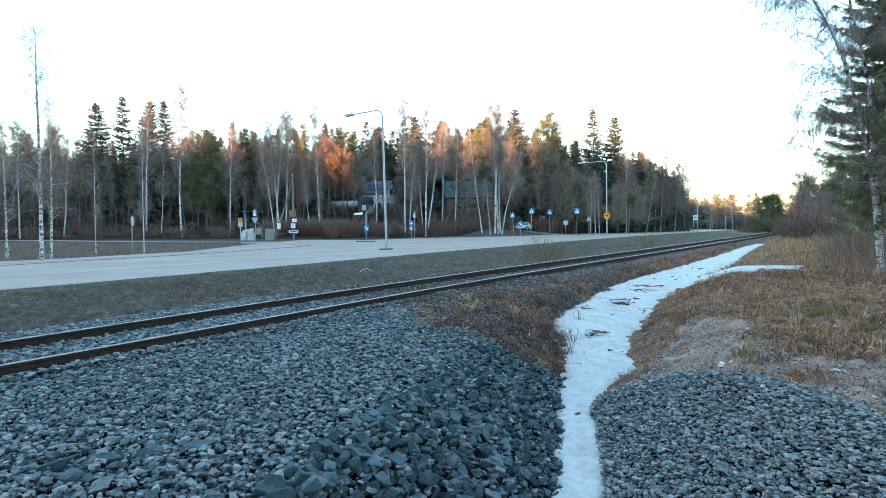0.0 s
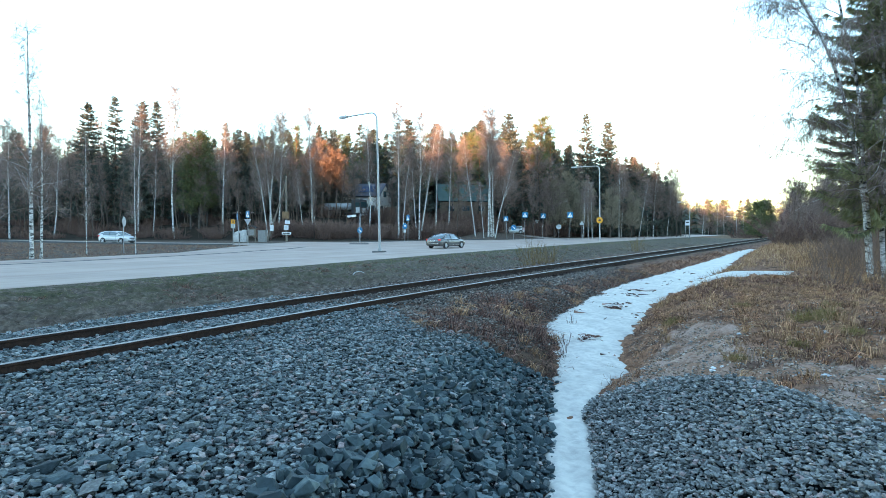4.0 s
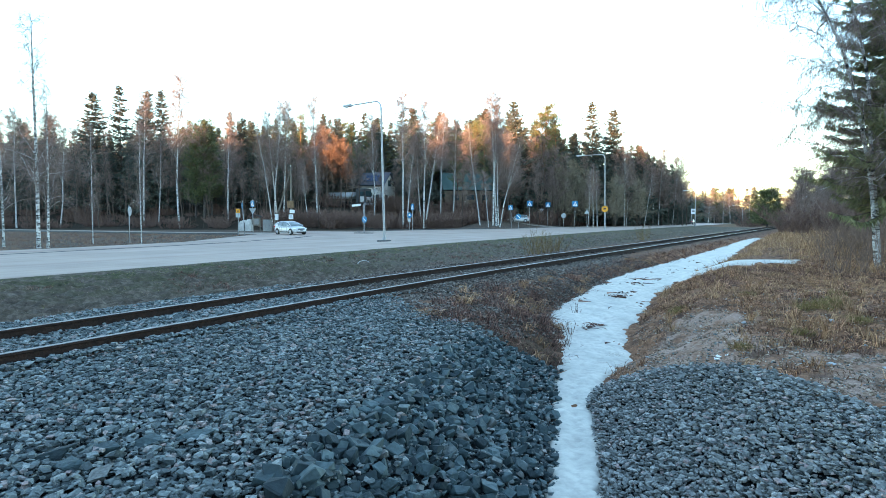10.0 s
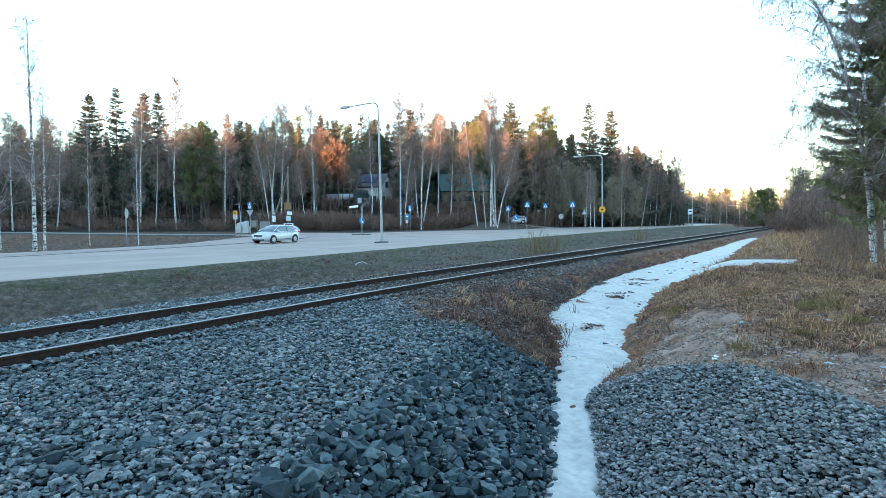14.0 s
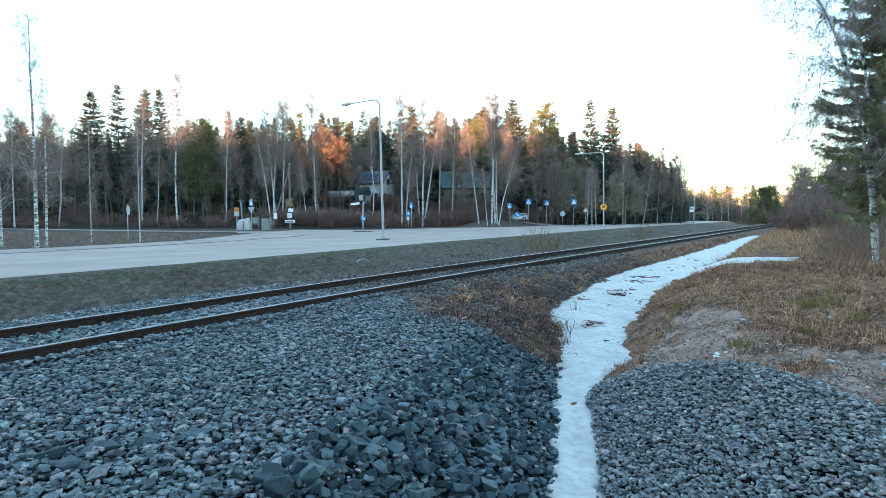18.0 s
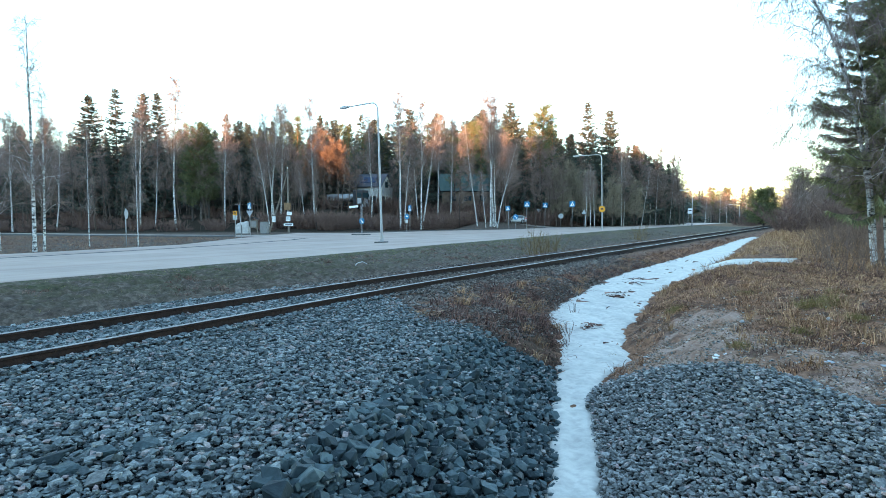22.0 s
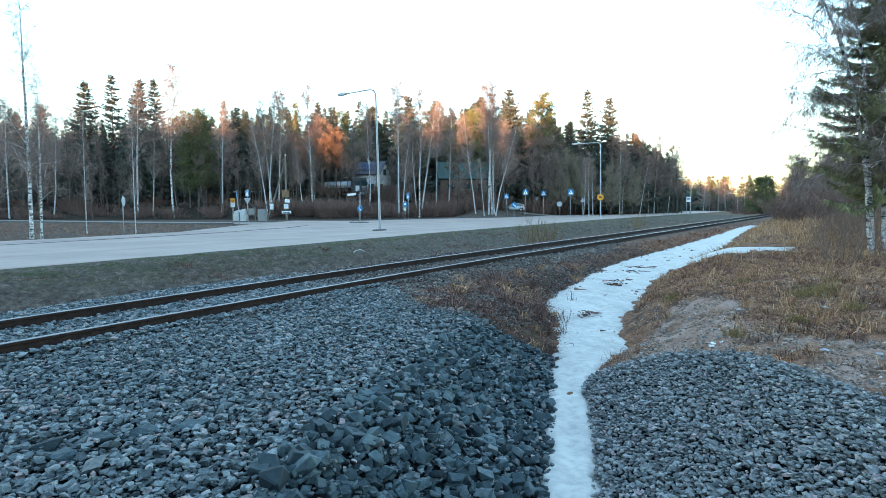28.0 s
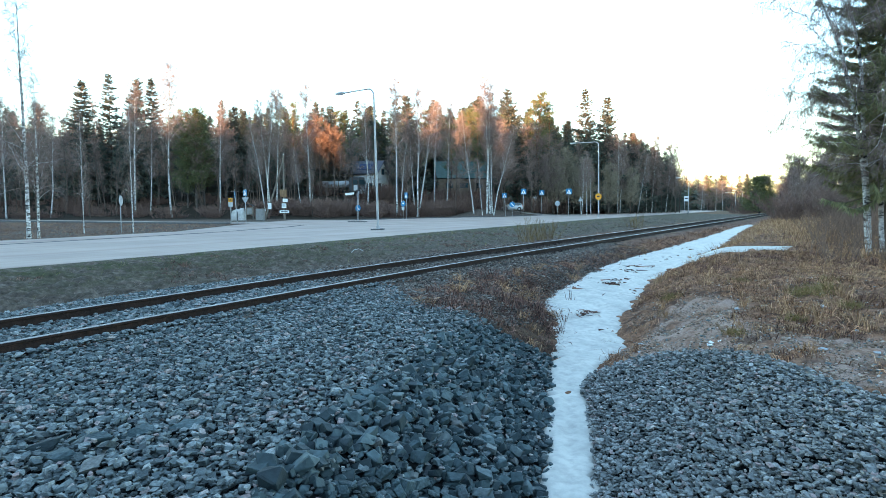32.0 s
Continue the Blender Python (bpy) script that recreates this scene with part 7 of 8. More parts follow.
house("house", -14.5, 114.0, -18, 8.6, 6.0, 4.5, 6.9, M_WALLW, M_ROOFD, "cream rendered house with a dark roof and solar panel among trees", base=3.6,
      windows=((-2.2, 1.2, 1.5, 1.3), (0.6, 1.2, 1.5, 1.3), (2.8, 1.2, 1.2, 1.3)), gable_windows=((0.0, 4.2, 1.4, 1.2), (-1.5, 1.2, 1.3, 1.3)), solar=(0.0, 3.0), chimney=-2.0)
house("house", 5.2, 121.0, 8, 10.5, 8.5, 3.4, 6.8, M_WOODWALL, M_ROOFG, "low house with a green sheet-metal roof behind birches", base=4.1,
      windows=((-3.0, 1.1, 1.5, 1.2), (0.0, 1.1, 1.8, 1.2), (3.2, 1.1, 1.5, 1.2)), gable_windows=((0.0, 1.1, 1.4, 1.2),), chimney=1.2)
house("cottage", -40.5, 118, 20, 5.0, 5.5, 3.0, 5.0, M_WALLW, noisy("pale_green_roof", [(0.3, (0.2, 0.25, 0.22)), (0.7, (0.3, 0.35, 0.31))], 1.5, rough=0.6),
      "small white cottage with a pale roof deep among trees", base=3.8, windows=((0.0, 1.0, 1.2, 1.2),))

# ---- parked tank lorry ----
ob = tagged(empty("tank_lorry", pose(-17.6, 107.0, hz(-17.6, 107.0), 0, 0, -22)), "parked tank lorry with a dark cab and silver tank", "lorry")
bm = box(BM(), 2.3, -1.25, 0.75, 4.3, 1.25, 3.5, 0.18)
part("cab", bm, noisy("grey_lorry_paint", [(0.3, (0.05, 0.052, 0.055)), (0.7, (0.1, 0.103, 0.108))], 3, rough=0.4), ob, "dark grey cab")
part("side_stripe", box(BM(), 3.3, -1.262, 1.0, 4.1, -1.25, 2.0, 0.01), M_WHITE, ob, "white stripe")
part("windscreen", box(BM(), 4.28, -1.05, 2.1, 4.33, 1.05, 3.0, 0.02), M_GLASS, ob)
g = part("grille", box(BM(), 4.28, -0.95, 0.9, 4.34, 0.95, 2.0, 0.02), M_BLACK, ob)
for i in range(5):
    part("grille_bar", box(BM(), 4.33, -0.9, 0.98 + i * 0.2, 4.38, 0.9, 1.08 + i * 0.2, 0.01), M_WHITE, g, "white bar")
part("bumper", box(BM(), 4.15, -1.25, 0.4, 4.45, 1.25, 0.85, 0.06), M_SIGNBACK, ob)
part("side_window", box(BM(), 3.0, -1.27, 2.15, 4.0, -1.24, 2.9, 0.01), M_GLASS, ob)
for sy in (-1.35, 1.35):
    part("mirror", box(BM(), 4.15, sy - 0.12, 2.2, 4.3, sy + 0.12, 2.8, 0.04), M_BLACK, ob)
bm = BM()
cyl(bm, 0.72, 6.2, pose(-4.2, 0, 2.25, 0, 90), 28)
bmesh.ops.scale(bm, verts=bm.verts, vec=(1, 1.2, 0.85), space=Matrix.Translation((0, 0, -2.25)))
bmesh.ops.bevel(bm, geom=[e for e in bm.edges if abs(e.verts[0].co.x - e.verts[1].co.x) < 0.01 and min(abs(e.verts[0].co.x + 4.2), abs(e.verts[0].co.x - 2)) < 0.01], offset=0.15, segments=2, affect="EDGES")
part("tank", bm, noisy("painted_tank", [(0.3, (0.4, 0.43, 0.46)), (0.7, (0.58, 0.6, 0.62))], 2, rough=0.55), ob, "silver tank", smooth=True)
part("chassis", box(BM(), -4.5, -0.5, 0.7, 2.6, 0.5, 1.0, 0.02), M_BLACK, ob)
for wx in (3.4, -1.6, -3.0):
    for wy in (-1.2, 0.85):
        part("wheel", cyl(BM(), 0.5, 0.35, pose(wx, wy + 0.35, 0.5, 90), 20), M_RUBBER, ob)

# ---- small things on bank, snow and verge ----
M_WILLOW = varied("yellow_willow_twigs", [(0.0, (0.128, 0.0792, 0.032)), (0.5, (0.224, 0.144, 0.064)), (1.0, (0.32, 0.216, 0.104))], 0.9, spec=0.2)
for i, (x, y, t) in enumerate(((4.7, 27.3, 1.5), (5.4, 28.2, 1.2), (20.0, 56.5, 1.6))):
    ob = shrub(80 + i, t, 30, M_WILLOW, "willow_shrub", 1.5, 9, 0.008, stout=0.003)
    ob.location = (x, y, hz(x, y) - 0.03)
    tagged(ob, "small yellowish leafless willow shrub on the bank", "shrub", "willows")


def litter():
    """Dead leaves, bark and twigs that have blown on to the snow."""
    rnd = np.random.default_rng(90)
    s = Soup()
    for cx, cy, n, sp in ((4.7, 14.9, 90, 0.16), (4.95, 15.4, 70, 0.14), (3.15, 11.6, 70, 0.13), (2.95, 11.4, 50, 0.1), (5.9, 17.2, 70, 0.22), (6.5, 18.3, 60, 0.25), (3.4, 14.3, 30, 0.12), (8.5, 20.8, 36, 0.6), (11.0, 25.0, 40, 0.9), (2.9, 10.2, 10, 0.3), (4.2, 13.4, 16, 0.5)):
        n = max(6, int(n * 0.45))
        x, y = cx + rnd.normal(size=n) * sp, cy + rnd.normal(size=n) * sp * 0.8
        e, hw, _ = ditch(x, y)
        k = abs(e) < hw
        x, y = x[k], y[k]
        p = np.stack([x, y, height(x, y) + 0.06 + 0.012 * rnd.random(len(x))], 1)
        az = rnd.random(len(x)) * 2 * np.pi
        ln = rnd.lognormal(math.log(0.11), 0.6, len(x)).clip(0.03, 0.45)
        q = p + np.stack([np.cos(az) * ln, np.sin(az) * ln, 0.02 * rnd.random(len(x))], 1)
        s.blades(p, q, rnd.uniform(0.015, 0.06, len(x)), rnd)
    tagged(new("leaf_litter", s.mesh("leaf_litter", M_BRUSH)), "brown leaves and twigs scattered on the snow", "litter", kind="stuff")


litter()
# dry stems standing out of the snow
for x, y in ((2.55, 11.1), (2.35, 10.4), (3.1, 12.9)):
    ob = shrub(int(x * 100), 0.38, 7, M_BRUSH, "dry_weed", 0.12, 3, 0.006)
    ob.location = (x, y, hz(x, y))
    tagged(ob, "dry brown weed standing in the snow", "weed", "dry weeds")
# pale stones and scraps on the bare soil of the bank
rp = random.Random(33)
for i, (x, y, s) in enumerate(((3.62, 7.32, 0.055), (3.57, 7.25, 0.05), (3.72, 7.3, 0.04), (4.6, 6.6, 0.05), (5.1, 6.4, 0.05), (3.0, 8.2, 0.04), (5.6, 7.4, 0.06), (4.9, 9.1, 0.05), (6.1, 8.8, 0.06), (4.2, 7.9, 0.045), (3.3, 9.0, 0.05))):
    ob = new("pebble", mesh_np("pebble", *SHAPES[i], [M_WHITE if i < 3 else M_SIGNBACK]))
    ob.matrix_world = pose(x, y, hz(x, y) + 0.01, rp.uniform(-20, 20), rp.uniform(-20, 20), rp.uniform(0, 360)) @ Matrix.Scale(s * 1.4, 4)
    tagged(ob, "pale pebble lying on the bare soil" if i >= 3 else "small white scrap on the bare soil", "pebble", "pebbles")
# a bleached bent stick on the verge
s = Soup()
s.tube([(-3.9, 26.2, hz(-3.9, 26.2) + 0.02), (-3.8, 26.3, hz(-3.8, 26.3) + 0.13), (-3.6, 26.5, hz(-3.6, 26.5) + 0.17), (-3.4, 26.6, hz(-3.4, 26.6) + 0.08)], [0.013, 0.012, 0.01, 0.007], 6)
tagged(new("bent_stick", s.mesh("bent_stick", M_WHITE, True)), "pale bleached bent stick on the grassy bank", "stick")


# loose gravel fragments and crumbs of soil over the bare ground
def grit():
    g6, r = np.random.default_rng(6), np.random.default_rng(4)
    x, y = scatter(1.6, 8.5, 4.0, 12, 0.05, lambda x, y: on_bank(x, y) & (g6.random(x.shape) < np.where(bare_soil(x, y) > -0.1, 0.5, 0.12)), r)
    size = r.lognormal(math.log(0.014), 0.5, len(x)).clip(0.006, 0.05)
    stones("grit", np.stack([x, y, height(x, y) + 0.006], 1), size, M_STONE, "small loose grey stones on the bare soil", 12, shapes=CHIPS)
    x, y = scatter(1.6, 8.5, 4.0, 12, 0.035, lambda x, y: on_bank(x, y) & (g6.random(x.shape) < np.where(bare_soil(x, y) > -0.2, 0.8, 0.25)), r)
    size = r.lognormal(math.log(0.015), 0.5, len(x)).clip(0.007, 0.05)
    stones("soil_crumbs", np.stack([x, y, height(x, y) + 0.008], 1), size, M_CLOD, "crumbs of brown and grey sandy soil", 13, shapes=CHIPS)


grit()

# ---- cars ----
def loft(rings, closed=False):
    """A skin over rings of points, mirrored in y."""
    bm = BM()
    vs = []
    for r in rings:
        full = [(x, y, z) for x, y, z in r] + [(x, -y, z) for x, y, z in reversed(r) if y > 1e-6]
        vs.append([bm.verts.new(p) for p in full])
    n = len(vs[0])
    for a, b in zip(vs, vs[1:]):
        for j in range(n - 1 + closed):
            bm.faces.new((a[j], a[(j + 1) % n], b[(j + 1) % n], b[j]))
    for e in (vs[0], vs[-1]):
        try:
            bm.faces.new(e)
        except ValueError:
            pass
    bmesh.ops.recalc_face_normals(bm, faces=bm.faces)
    return bm


def wheel_parts(parent, r, spokes, x, y, side):
    w = empty("wheel")
    w.parent = parent
    w.matrix_basis = pose(x, y, r)
    bm = BM()
    prof = [(r * 0.66, -0.1), (r * 0.9, -0.11), (r, -0.07), (r, 0.07), (r * 0.9, 0.11), (r * 0.66, 0.1)]
    k = 28
    vs = [[bm.verts.new((a * math.cos(t), b, a * math.sin(t))) for a, b in prof] for t in (2 * math.pi * i / k for i in range(k))]
    for i in range(k):
        for j in range(6):
            bm.faces.new((vs[i][j], vs[(i + 1) % k][j], vs[(i + 1) % k][(j + 1) % 6], vs[i][(j + 1) % 6]))
    bmesh.ops.recalc_face_normals(bm, faces=bm.faces)
    part("tyre", bm, M_RUBBER, w, smooth=True)
    o = 0.085 * side
    bm = BM()
    cyl(bm, r * 0.66, 0.02, pose(0, o - 0.06 * side + 0.01, 0, 90), 28)
    part("brake_disc", bm, M_BLACK, w)
    bm = BM()
    for i in range(spokes):
        m = pose(0, o, 0) @ Matrix.Rotation(2 * math.pi * i / spokes, 4, "Y")
        box(bm, r * 0.08, -0.015, -r * (0.5 / spokes + 0.02), r * 0.64, 0.015, r * (0.5 / spokes + 0.02), 0, m)
    cyl(bm, r * 0.17, 0.05, pose(0, o + 0.02, 0, 90), 14)
    ring = [(r * 0.6, -0.02), (r * 0.67, -0.02), (r * 0.67, 0.02), (r * 0.6, 0.02)]
    vs = [[bm.verts.new((a * math.cos(t), o + b, a * math.sin(t))) for a, b in ring] for t in (2 * math.pi * i / k for i in range(k))]
    for i in range(k):
        for j in range(4):
            bm.faces.new((vs[i][j], vs[(i + 1) % k][j], vs[(i + 1) % k][(j + 1) % 4], vs[i][(j + 1) % 4]))
    part("rim", bm, M_RIM, w, "bright alloy rim")
    return w


def car(name, label, paint, body, cabin, wheels, r, spokes, plate_z, tail, head, cat="car"):
    """body: x, half width, sill, shoulder, top. cabin: x, half width at the belt, belt, half width at the roof, roof."""
    ob = tagged(empty(name), label, cat)
    rings = []
    for x, w, zb, zs, zt in body:
        rings.append([(x, 0.0, zb), (x, w * 0.88, zb), (x, w * 0.97, zb + 0.1), (x, w, (zb + zs) / 2), (x, w * 0.975, zs), (x, w * 0.9, zs + (zt - zs) * 0.7), (x, w * 0.6, zt), (x, 0.0, zt + 0.015)])
    part("body", loft(rings, True), paint, ob, smooth=True)
    g = [[(x, wb, zb), (x, wb * 0.5 + wt * 0.5 + 0.015, (zb + zt) / 2), (x, wt, zt - 0.05), (x, wt * 0.86, zt - 0.012), (x, 0.0, zt)] for x, wb, zb, wt, zt in cabin]
    part("glasshouse", loft(g), M_CARGLASS, ob, "tinted glass", smooth=True)
    # roof and pillars stand just proud of the glass
    roof = [c for c in cabin if c[4] > max(q[4] for q in cabin) - 0.1]
    rg_ = [[(x, wt + 0.012, zt - 0.075), (x, wt + 0.01, zt - 0.045), (x, wt * 0.86, zt), (x, 0.0, zt + 0.012)] for x, wb, zb, wt, zt in roof]
    part("roof", loft(rg_), paint, ob, smooth=True)
    n = len(cabin)
    ri = [i for i in range(n) if cabin[i] in roof]
    for sd in (1, -1):
        def at(i, up):
            x, wb, zb, wt, zt = cabin[i]
            return (x, sd * ((wt + 0.005) if up else (wb + 0.008)), zt - 0.05 if up else zb)
        lines = [(at(n - 1, False), at(ri[-1], True)), (at(0, False), at(ri[0], True))]
        mid = (ri[0] + ri[-1]) // 2
        bx = cabin[mid][0]
        lines.append(((bx, at(mid, False)[1], at(mid, False)[2]), (bx - 0.06, at(mid, True)[1], at(mid, True)[2])))
        up_line = [(c[0], sd * (c[3] + 0.02), c[4] - 0.055) for c in cabin[1:-1]]
        s = Soup()
        s.tube(up_line, [0.013] * len(up_line), 5)
        part("window_trim", s.mesh("window_trim", M_TRIM, True), None, ob, "bright trim")
        for k, (a, b) in enumerate(lines):
            s = Soup()
            s.tube([a, tuple((np.array(a) + np.array(b)) / 2 + np.array([0, sd * 0.012, 0.02])), b], ([0.045, 0.038, 0.035], [0.1, 0.085, 0.05] if spokes == 5 else [0.06, 0.05, 0.04], [0.03, 0.03, 0.03])[k], 6)
            part("pillar", s.mesh("pillar", paint if k < 2 else M_BLACK, True), None, ob)
        # broad painted panel behind the rear door
        bot, up_ = cabin[1], cabin[ri[0]]
        b0, b1 = (bot[0] - 0.06, bot[0] + 0.5) if spokes == 5 else (bot[0] - 0.3, bot[0] + 0.22)
        u0, u1 = (up_[0] - 0.05, up_[0] + 0.28) if spokes == 5 else (up_[0] - 0.12, up_[0] + 0.1)
        bm = BM()
        pts = [(b0, bot[1] + 0.03, bot[2] - 0.01), (b1, bot[1] + 0.045, bot[2] - 0.01), (u1, up_[3] + 0.045, up_[4] - 0.05), (u0, up_[3] + 0.035, up_[4] - 0.06)]
        va = [bm.verts.new((x, sd * y, z)) for x, y, z in pts]
        vb = [bm.verts.new((x, sd * (y - 0.12), z)) for x, y, z in pts]
        bm.faces.new(va)
        bm.faces.new(vb[::-1])
        for i in range(4):
            bm.faces.new((va[i], va[(i + 1) % 4], vb[(i + 1) % 4], vb[i]))
        bmesh.ops.recalc_face_normals(bm, faces=bm.faces)
        part("rear_pillar", bm, paint, ob)
        s = Soup()
        s.tube([(c[0], sd * (c[1] + 0.014), c[2]) for c in cabin[1:-1]], [0.018] * (n - 2), 5)
        part("window_trim", s.mesh("window_trim", M_TRIM, True), None, ob, "bright trim")
        fx = cabin[-1][0] - 0.35
        part("mirror", box(BM(), fx - 0.09, sd * (cabin[-1][1] + 0.05) if sd > 0 else -(cabin[-1][1] + 0.25), cabin[-1][2] - 0.0, fx + 0.09, (cabin[-1][1] + 0.25) if sd > 0 else -(cabin[-1][1] + 0.05), cabin[-1][2] + 0.15, 0.04), paint, ob)
        W = max(b[1] for b in body)
        part("side_moulding", box(BM(), wheels[0] + r + 0.12, sd * (W - 0.01) if sd > 0 else -(W + 0.012), body[2][2] + 0.1, wheels[1] - r - 0.12, (W + 0.012) if sd > 0 else -(W - 0.01), body[2][2] + 0.14), M_CHROME if spokes > 5 else M_BLACK, ob)
        for hx in (bx - 0.75, bx + 0.2):
            part("door_handle", box(BM(), hx, sd * (W - 0.02) if sd > 0 else -(W + 0.025), body[3][3] - 0.02, hx + 0.2, (W + 0.025) if sd > 0 else -(W - 0.02), body[3][3] + 0.02, 0.008), paint, ob)
        for gx in (bx, bx + 0.95, wheels[0] + r + 0.16):
            zs, zl = (body[3][3] + 0.05, body[3][2] + 0.12)
            part("door_seam", box(BM(), gx - 0.0035, sd * (W - 0.03) if sd > 0 else -(W + 0.004), zl, gx + 0.0035, (W + 0.004) if sd > 0 else -(W - 0.03), zs - 0.06), M_GAP, ob, "dark door seam")
        for wx in wheels:
            # no recess is cut: a flat black disc stands in for the arch's shade
            bm = BM()
            cyl(bm, r + 0.05, 0.03, pose(wx, sd * (W - 0.005) + 0.015, r + 0.025, 90), 28)
            part("wheel_arch", bm, M_BLACK, ob, "black disc standing in for the shaded wheel arch")
            wheel_parts(ob, r, spokes, wx, sd * (W - 0.075), sd)
        hx, hy, hz_, tx, ty, tz = (*head, *tail)
        for nm, mat, px, py, pz, sx, sz in (("headlight", M_HEAD, hx, hy, hz_, 0.34, 0.14), ("tail_light", M_TAIL, tx, ty, tz, 0.3, 0.17)):
            bm = box(BM(), -sx / 2, -0.17, -sz / 2, sx / 2, 0.17, sz / 2, 0.05, pose(px, sd * py, pz, 0, 0, sd * (24 if nm == "tail_light" else -24)))
            part(nm, bm, mat, ob)
    L0, L1 = body[0][0], body[-1][0]
    part("number_plate", box(BM(), L0 - 0.02, -0.26, plate_z, L0 + 0.02, 0.26, plate_z + 0.11, 0.004), M_WHITE, ob, "white plate with a dark bar")
    part("number_plate", box(BM(), L1 - 0.03, -0.26, 0.42, L1 + 0.02, 0.26, 0.53, 0.004), M_WHITE, ob, "white plate with a dark bar")
    part("rear_bumper", box(BM(), L0 - 0.02, -0.74, 0.4, L0 + 0.15, 0.74, 0.58, 0.06), paint, ob)
    part("bumper_trim", box(BM(), L0 - 0.028, -0.7, 0.53, L0 - 0.015, 0.7, 0.555), M_TRIM, ob, "thin bright strip")
    part("exhaust", cyl(BM(), 0.035, 0.14, pose(L0 - 0.03, 0.5, 0.33, 0, 90), 10), M_BLACK, ob)
    part("plate_bar", box(BM(), L0 - 0.026, -0.2, plate_z + 0.03, L0 - 0.019, 0.2, plate_z + 0.08), M_BAR, ob)
    part("plate_bar", box(BM(), L1 + 0.019, -0.2, 0.45, L1 + 0.026, 0.2, 0.5), M_BAR, ob)
    part("grille", box(BM(), L1 - 0.06, -0.42, 0.56, L1 + 0.012, 0.42, 0.7, 0.03), M_BLACK, ob)
    part("lower_grille", box(BM(), L1 - 0.08, -0.6, 0.24, L1 + 0.008, 0.6, 0.37, 0.03), M_BLACK, ob)
    return ob


def sedan():
    body = [(-2.42, 0.72, 0.42, 0.75, 0.92), (-2.32, 0.86, 0.3, 0.8, 1.0), (-1.9, 0.92, 0.22, 0.84, 1.03), (-1.2, 0.93, 0.2, 0.85, 0.98), (-0.3, 0.93, 0.2, 0.83, 0.95), (0.6, 0.93, 0.2, 0.81, 0.95),
            (1.15, 0.92, 0.2, 0.79, 0.96), (1.75, 0.9, 0.22, 0.74, 0.89), (2.15, 0.84, 0.24, 0.66, 0.8), (2.36, 0.72, 0.26, 0.56, 0.68), (2.43, 0.58, 0.32, 0.5, 0.58)]
    cabin = [(-1.95, 0.76, 1.0, 0.6, 1.02), (-1.45, 0.82, 0.97, 0.58, 1.26), (-0.95, 0.85, 0.95, 0.58, 1.41), (-0.4, 0.86, 0.94, 0.59, 1.475), (0.1, 0.86, 0.93, 0.59, 1.47), (0.5, 0.85, 0.93, 0.58, 1.40),
             (0.9, 0.83, 0.94, 0.6, 1.2), (1.35, 0.78, 0.95, 0.66, 0.97)]
    return car("car", "grey-brown metallic saloon car with alloy rims and lit lights", M_SILVER, body, cabin, (-1.42, 1.41), 0.33, 10, 0.72, (-2.26, 0.66, 0.86), (2.1, 0.69, 0.63))


def hatchback(paint, label):
    body = [(-2.02, 0.74, 0.4, 0.72, 0.92), (-1.95, 0.85, 0.28, 0.8, 0.97), (-1.65, 0.89, 0.22, 0.86, 0.99), (-1.0, 0.9, 0.2, 0.86, 0.97), (-0.2, 0.9, 0.2, 0.84, 0.95), (0.6, 0.9, 0.2, 0.82, 0.95),
            (1.1, 0.89, 0.2, 0.8, 0.97), (1.5, 0.87, 0.22, 0.75, 0.9), (1.85, 0.8, 0.24, 0.68, 0.8), (2.03, 0.68, 0.28, 0.58, 0.68), (2.1, 0.55, 0.32, 0.5, 0.58)]
    cabin = [(-1.97, 0.79, 0.96, 0.64, 0.99), (-1.82, 0.8, 0.96, 0.59, 1.25), (-1.64, 0.82, 0.96, 0.58, 1.4), (-1.15, 0.83, 0.95, 0.58, 1.47), (-0.4, 0.84, 0.94, 0.59, 1.485), (0.1, 0.84, 0.94, 0.59, 1.46), (0.42, 0.83, 0.94, 0.58, 1.39),
             (0.8, 0.81, 0.95, 0.6, 1.2), (1.2, 0.77, 0.96, 0.65, 0.98)]
    return car("car", label, paint, body, cabin, (-1.28, 1.3), 0.315, 5, 0.78, (-1.92, 0.7, 0.9), (1.8, 0.68, 0.67))


def resize(ob, k):
    """Builds the car at a true length by resizing its meshes, not its object."""
    done = set()
    for c in ob.children_recursive:
        c.location = c.location * k
        if c.data is not None and c.data.name not in done:
            done.add(c.data.name)
            c.data.transform(Matrix.Scale(k, 4))
    return ob


SALOON = resize(sedan(), 0.935)
HATCH = resize(hatchback(M_CARWHITE, "silver-white hatchback with dark glass and five-spoke rims"), 0.95)
parked = copy_thing(HATCH, pose(14.2, 105.0, hz(14.2, 105.0), 0, 0, 172))
tagged(parked, "pale parked hatchback below the houses", "car")

# ---- motion ----
def smooth_path(keys, times):
    """Positions at the times, along a smooth line through the keys (t, x, y)."""
    k = np.array(keys)
    t = k[:, 0]
    out = []
    for c in (1, 2):
        v = k[:, c]
        m = np.gradient(v, t)
        i = np.clip(np.searchsorted(t, times, side="right") - 1, 0, len(t) - 2)
        h = t[i + 1] - t[i]
        u = (times - t[i]) / h
        out.append((2 * u ** 3 - 3 * u ** 2 + 1) * v[i] + (u ** 3 - 2 * u ** 2 + u) * h * m[i] + (-2 * u ** 3 + 3 * u ** 2) * v[i + 1] + (u ** 3 - u ** 2) * h * m[i + 1])
    return np.array(out)


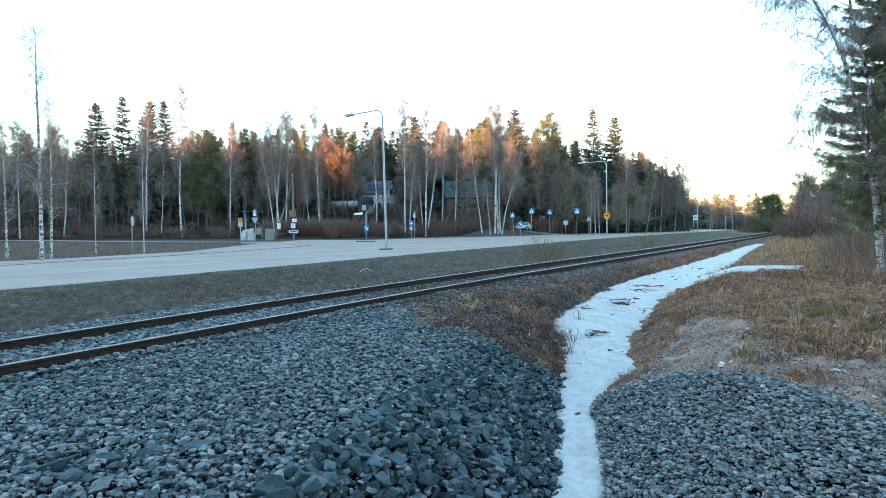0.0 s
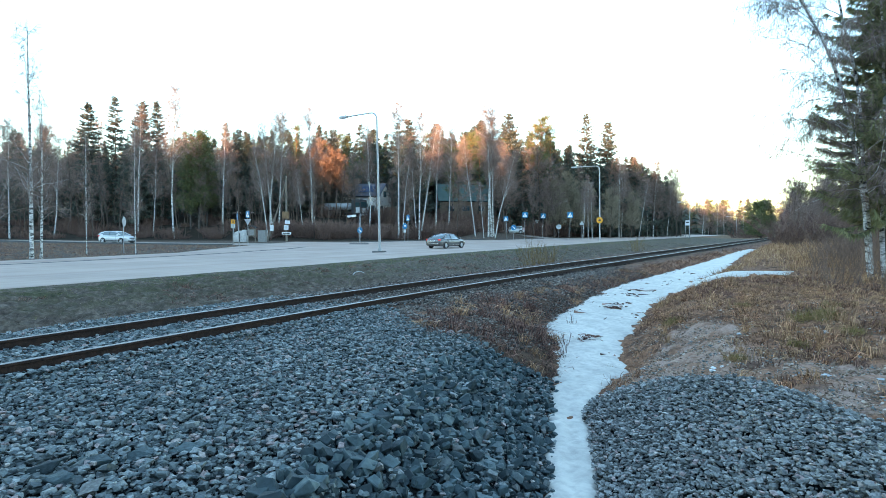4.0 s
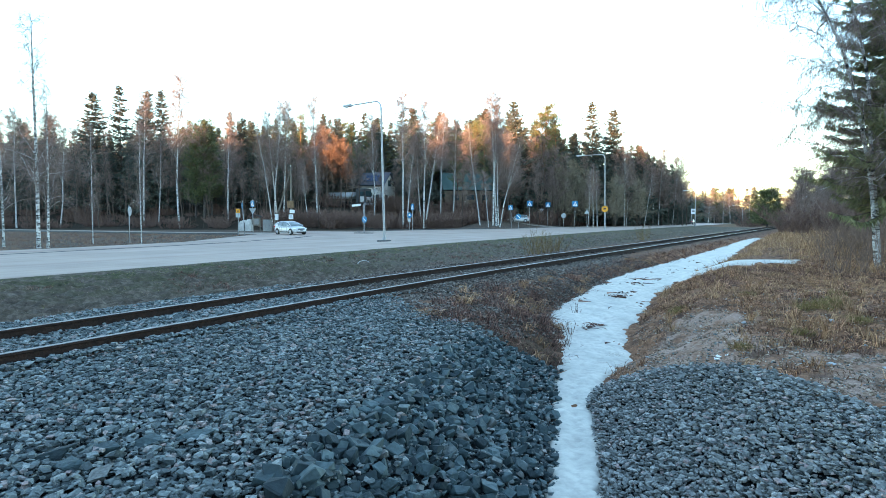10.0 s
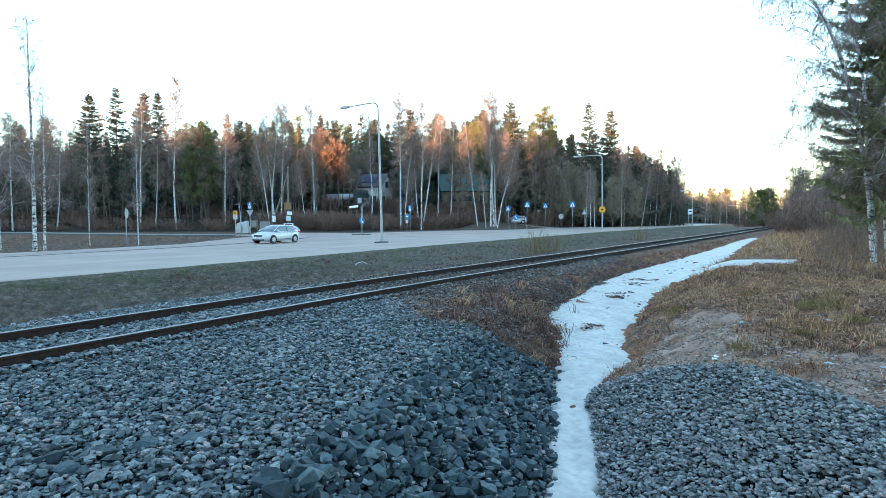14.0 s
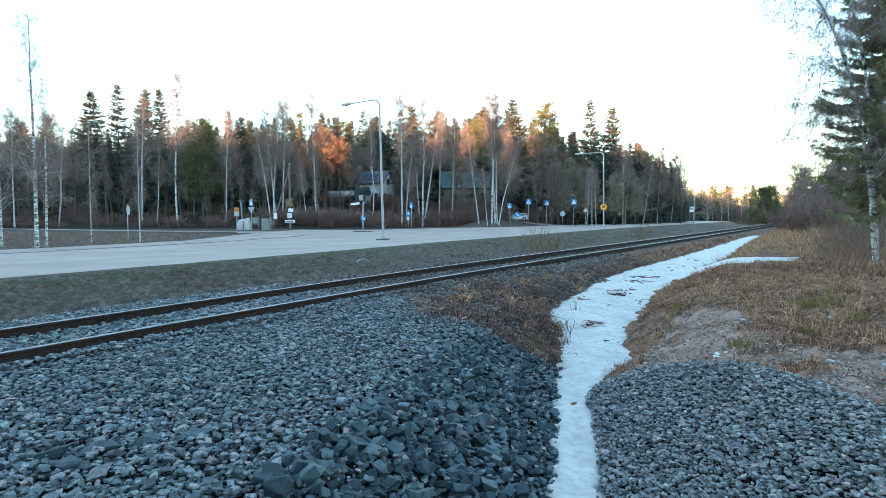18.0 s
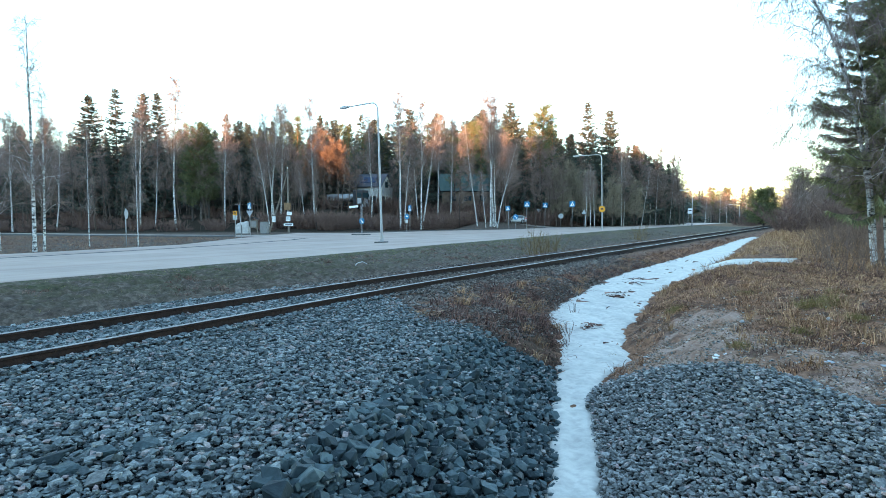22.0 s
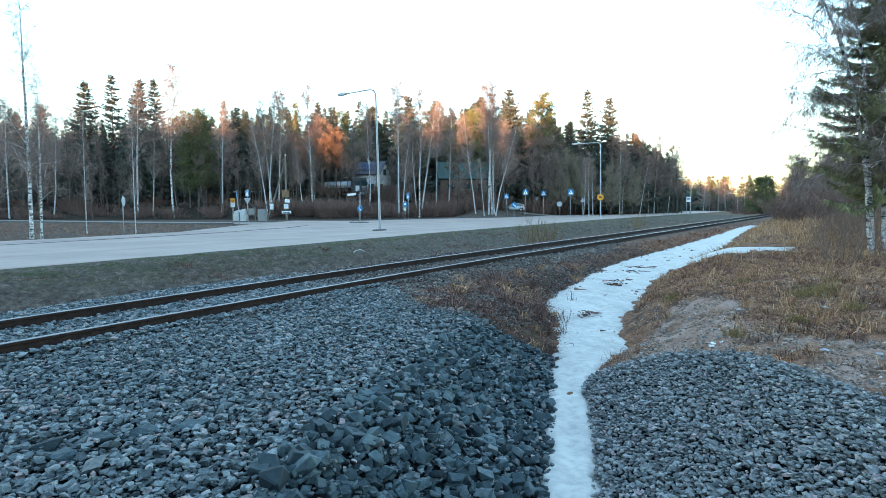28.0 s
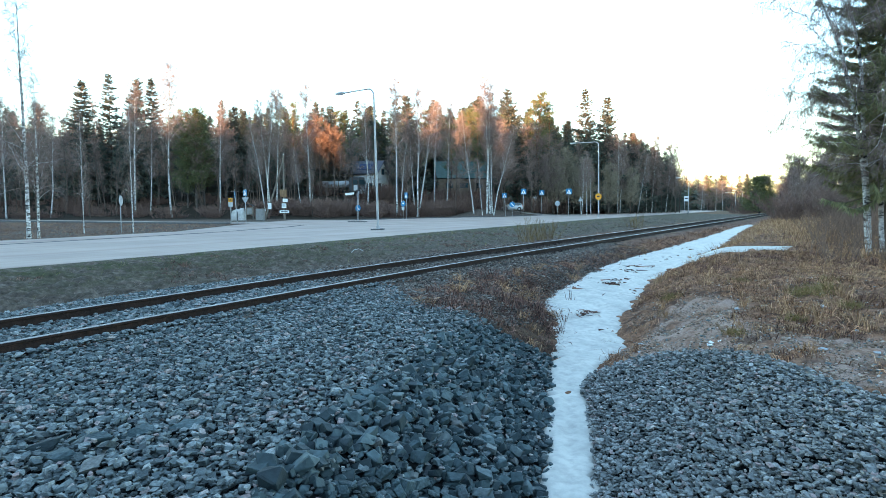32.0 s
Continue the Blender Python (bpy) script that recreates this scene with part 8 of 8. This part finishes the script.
def drive(thing, keys, t0, t1, r, symmetry, ground):
    """Keys a car along its path, pointing where it goes, and turns its wheels."""
    ts = np.arange(0, 32.01, 0.2)
    xy = smooth_path(keys, ts)
    ahead, behind = smooth_path(keys, ts + 0.1), smooth_path(keys, ts - 0.1)
    d = ahead - behind
    moving = np.hypot(*d) > 0.01
    yaw = np.degrees(np.arctan2(d[1], d[0]))
    rows = []
    for i, t in enumerate(ts):
        rows.append((float(t), pose(float(xy[0, i]), float(xy[1, i]), ground(float(xy[0, i]), float(xy[1, i])), 0, 0, float(yaw[i]))))
    walk(thing, rows)
    tw = np.arange(t0, t1 + 0.001, 0.1)
    p = smooth_path(keys, tw)
    dist = np.concatenate([[0], np.cumsum(np.hypot(*np.diff(p, axis=1)))])
    step = 360.0 / symmetry
    turn = np.degrees(dist / r)
    add = np.diff(turn)
    add = (add + step / 2) % step - step / 2          # spokes look alike after each step
    turn = np.concatenate([[0], np.cumsum(add)])
    for w in [c for c in thing.children if c.name.startswith("wheel") and c.type == "EMPTY"]:
        at = w.location.copy()
        rows = [(float(t), Matrix.Translation(at) @ Matrix.Rotation(radians(float(a)), 4, "Y")) for t, a in zip(tw, turn)]
        if t0 > 0:
            rows.insert(0, (0.0, rows[0][1]))
        if t1 < 32:
            rows.append((32.0, rows[-1][1]))
        walk(w, rows)


def motions():
    lane = [(-1, -70), (0, -54), (1.9, -23.6), (3.3, -0.5), (5.5, 33.3), (6, 42.4), (7, 60.3), (8, 78.4), (9, 96), (10, 113.5), (11, 131.5), (12, 149), (13, 166), (14, 183), (20, 285), (33, 400)]
    keys = [(t, *road_xy(a + 0.56, -0.75)) for t, a in lane]
    drive(SALOON, keys, 1.0, 14.0, 0.309, 10, lambda x, y: road_z(road_aq(x, y)[0]))
    keys = [(-1, -77.0, 79.6), (0, -66.0, 78.2), (1.2, -54.6, 74.2), (1.8, -50.3, 71.4), (2.4, -46.3, 69.3), (3.0, -42.2, 67.3), (3.6, -38.8, 66.1), (5.5, -30.2, 64.4), (6.5, -26.6, 63.9), (7.5, -22.9, 63.3), (9, -18.6, 62.3),
            (10, -16.1, 60.4), (11, -13.3, 57.5), (12, -11.1, 52.9), (13, -10.8, 48.4), (14, -12.85, 44.7), (14.5, -14.15, 41.8), (15.3, -16.9, 37.7), (16.5, -22.95, 30.6), (18, -31.5, 18.3), (33, -118, -104)]
    drive(HATCH, keys, 1.0, 17.0, 0.299, 5, lambda x, y: 0.0)


motions()
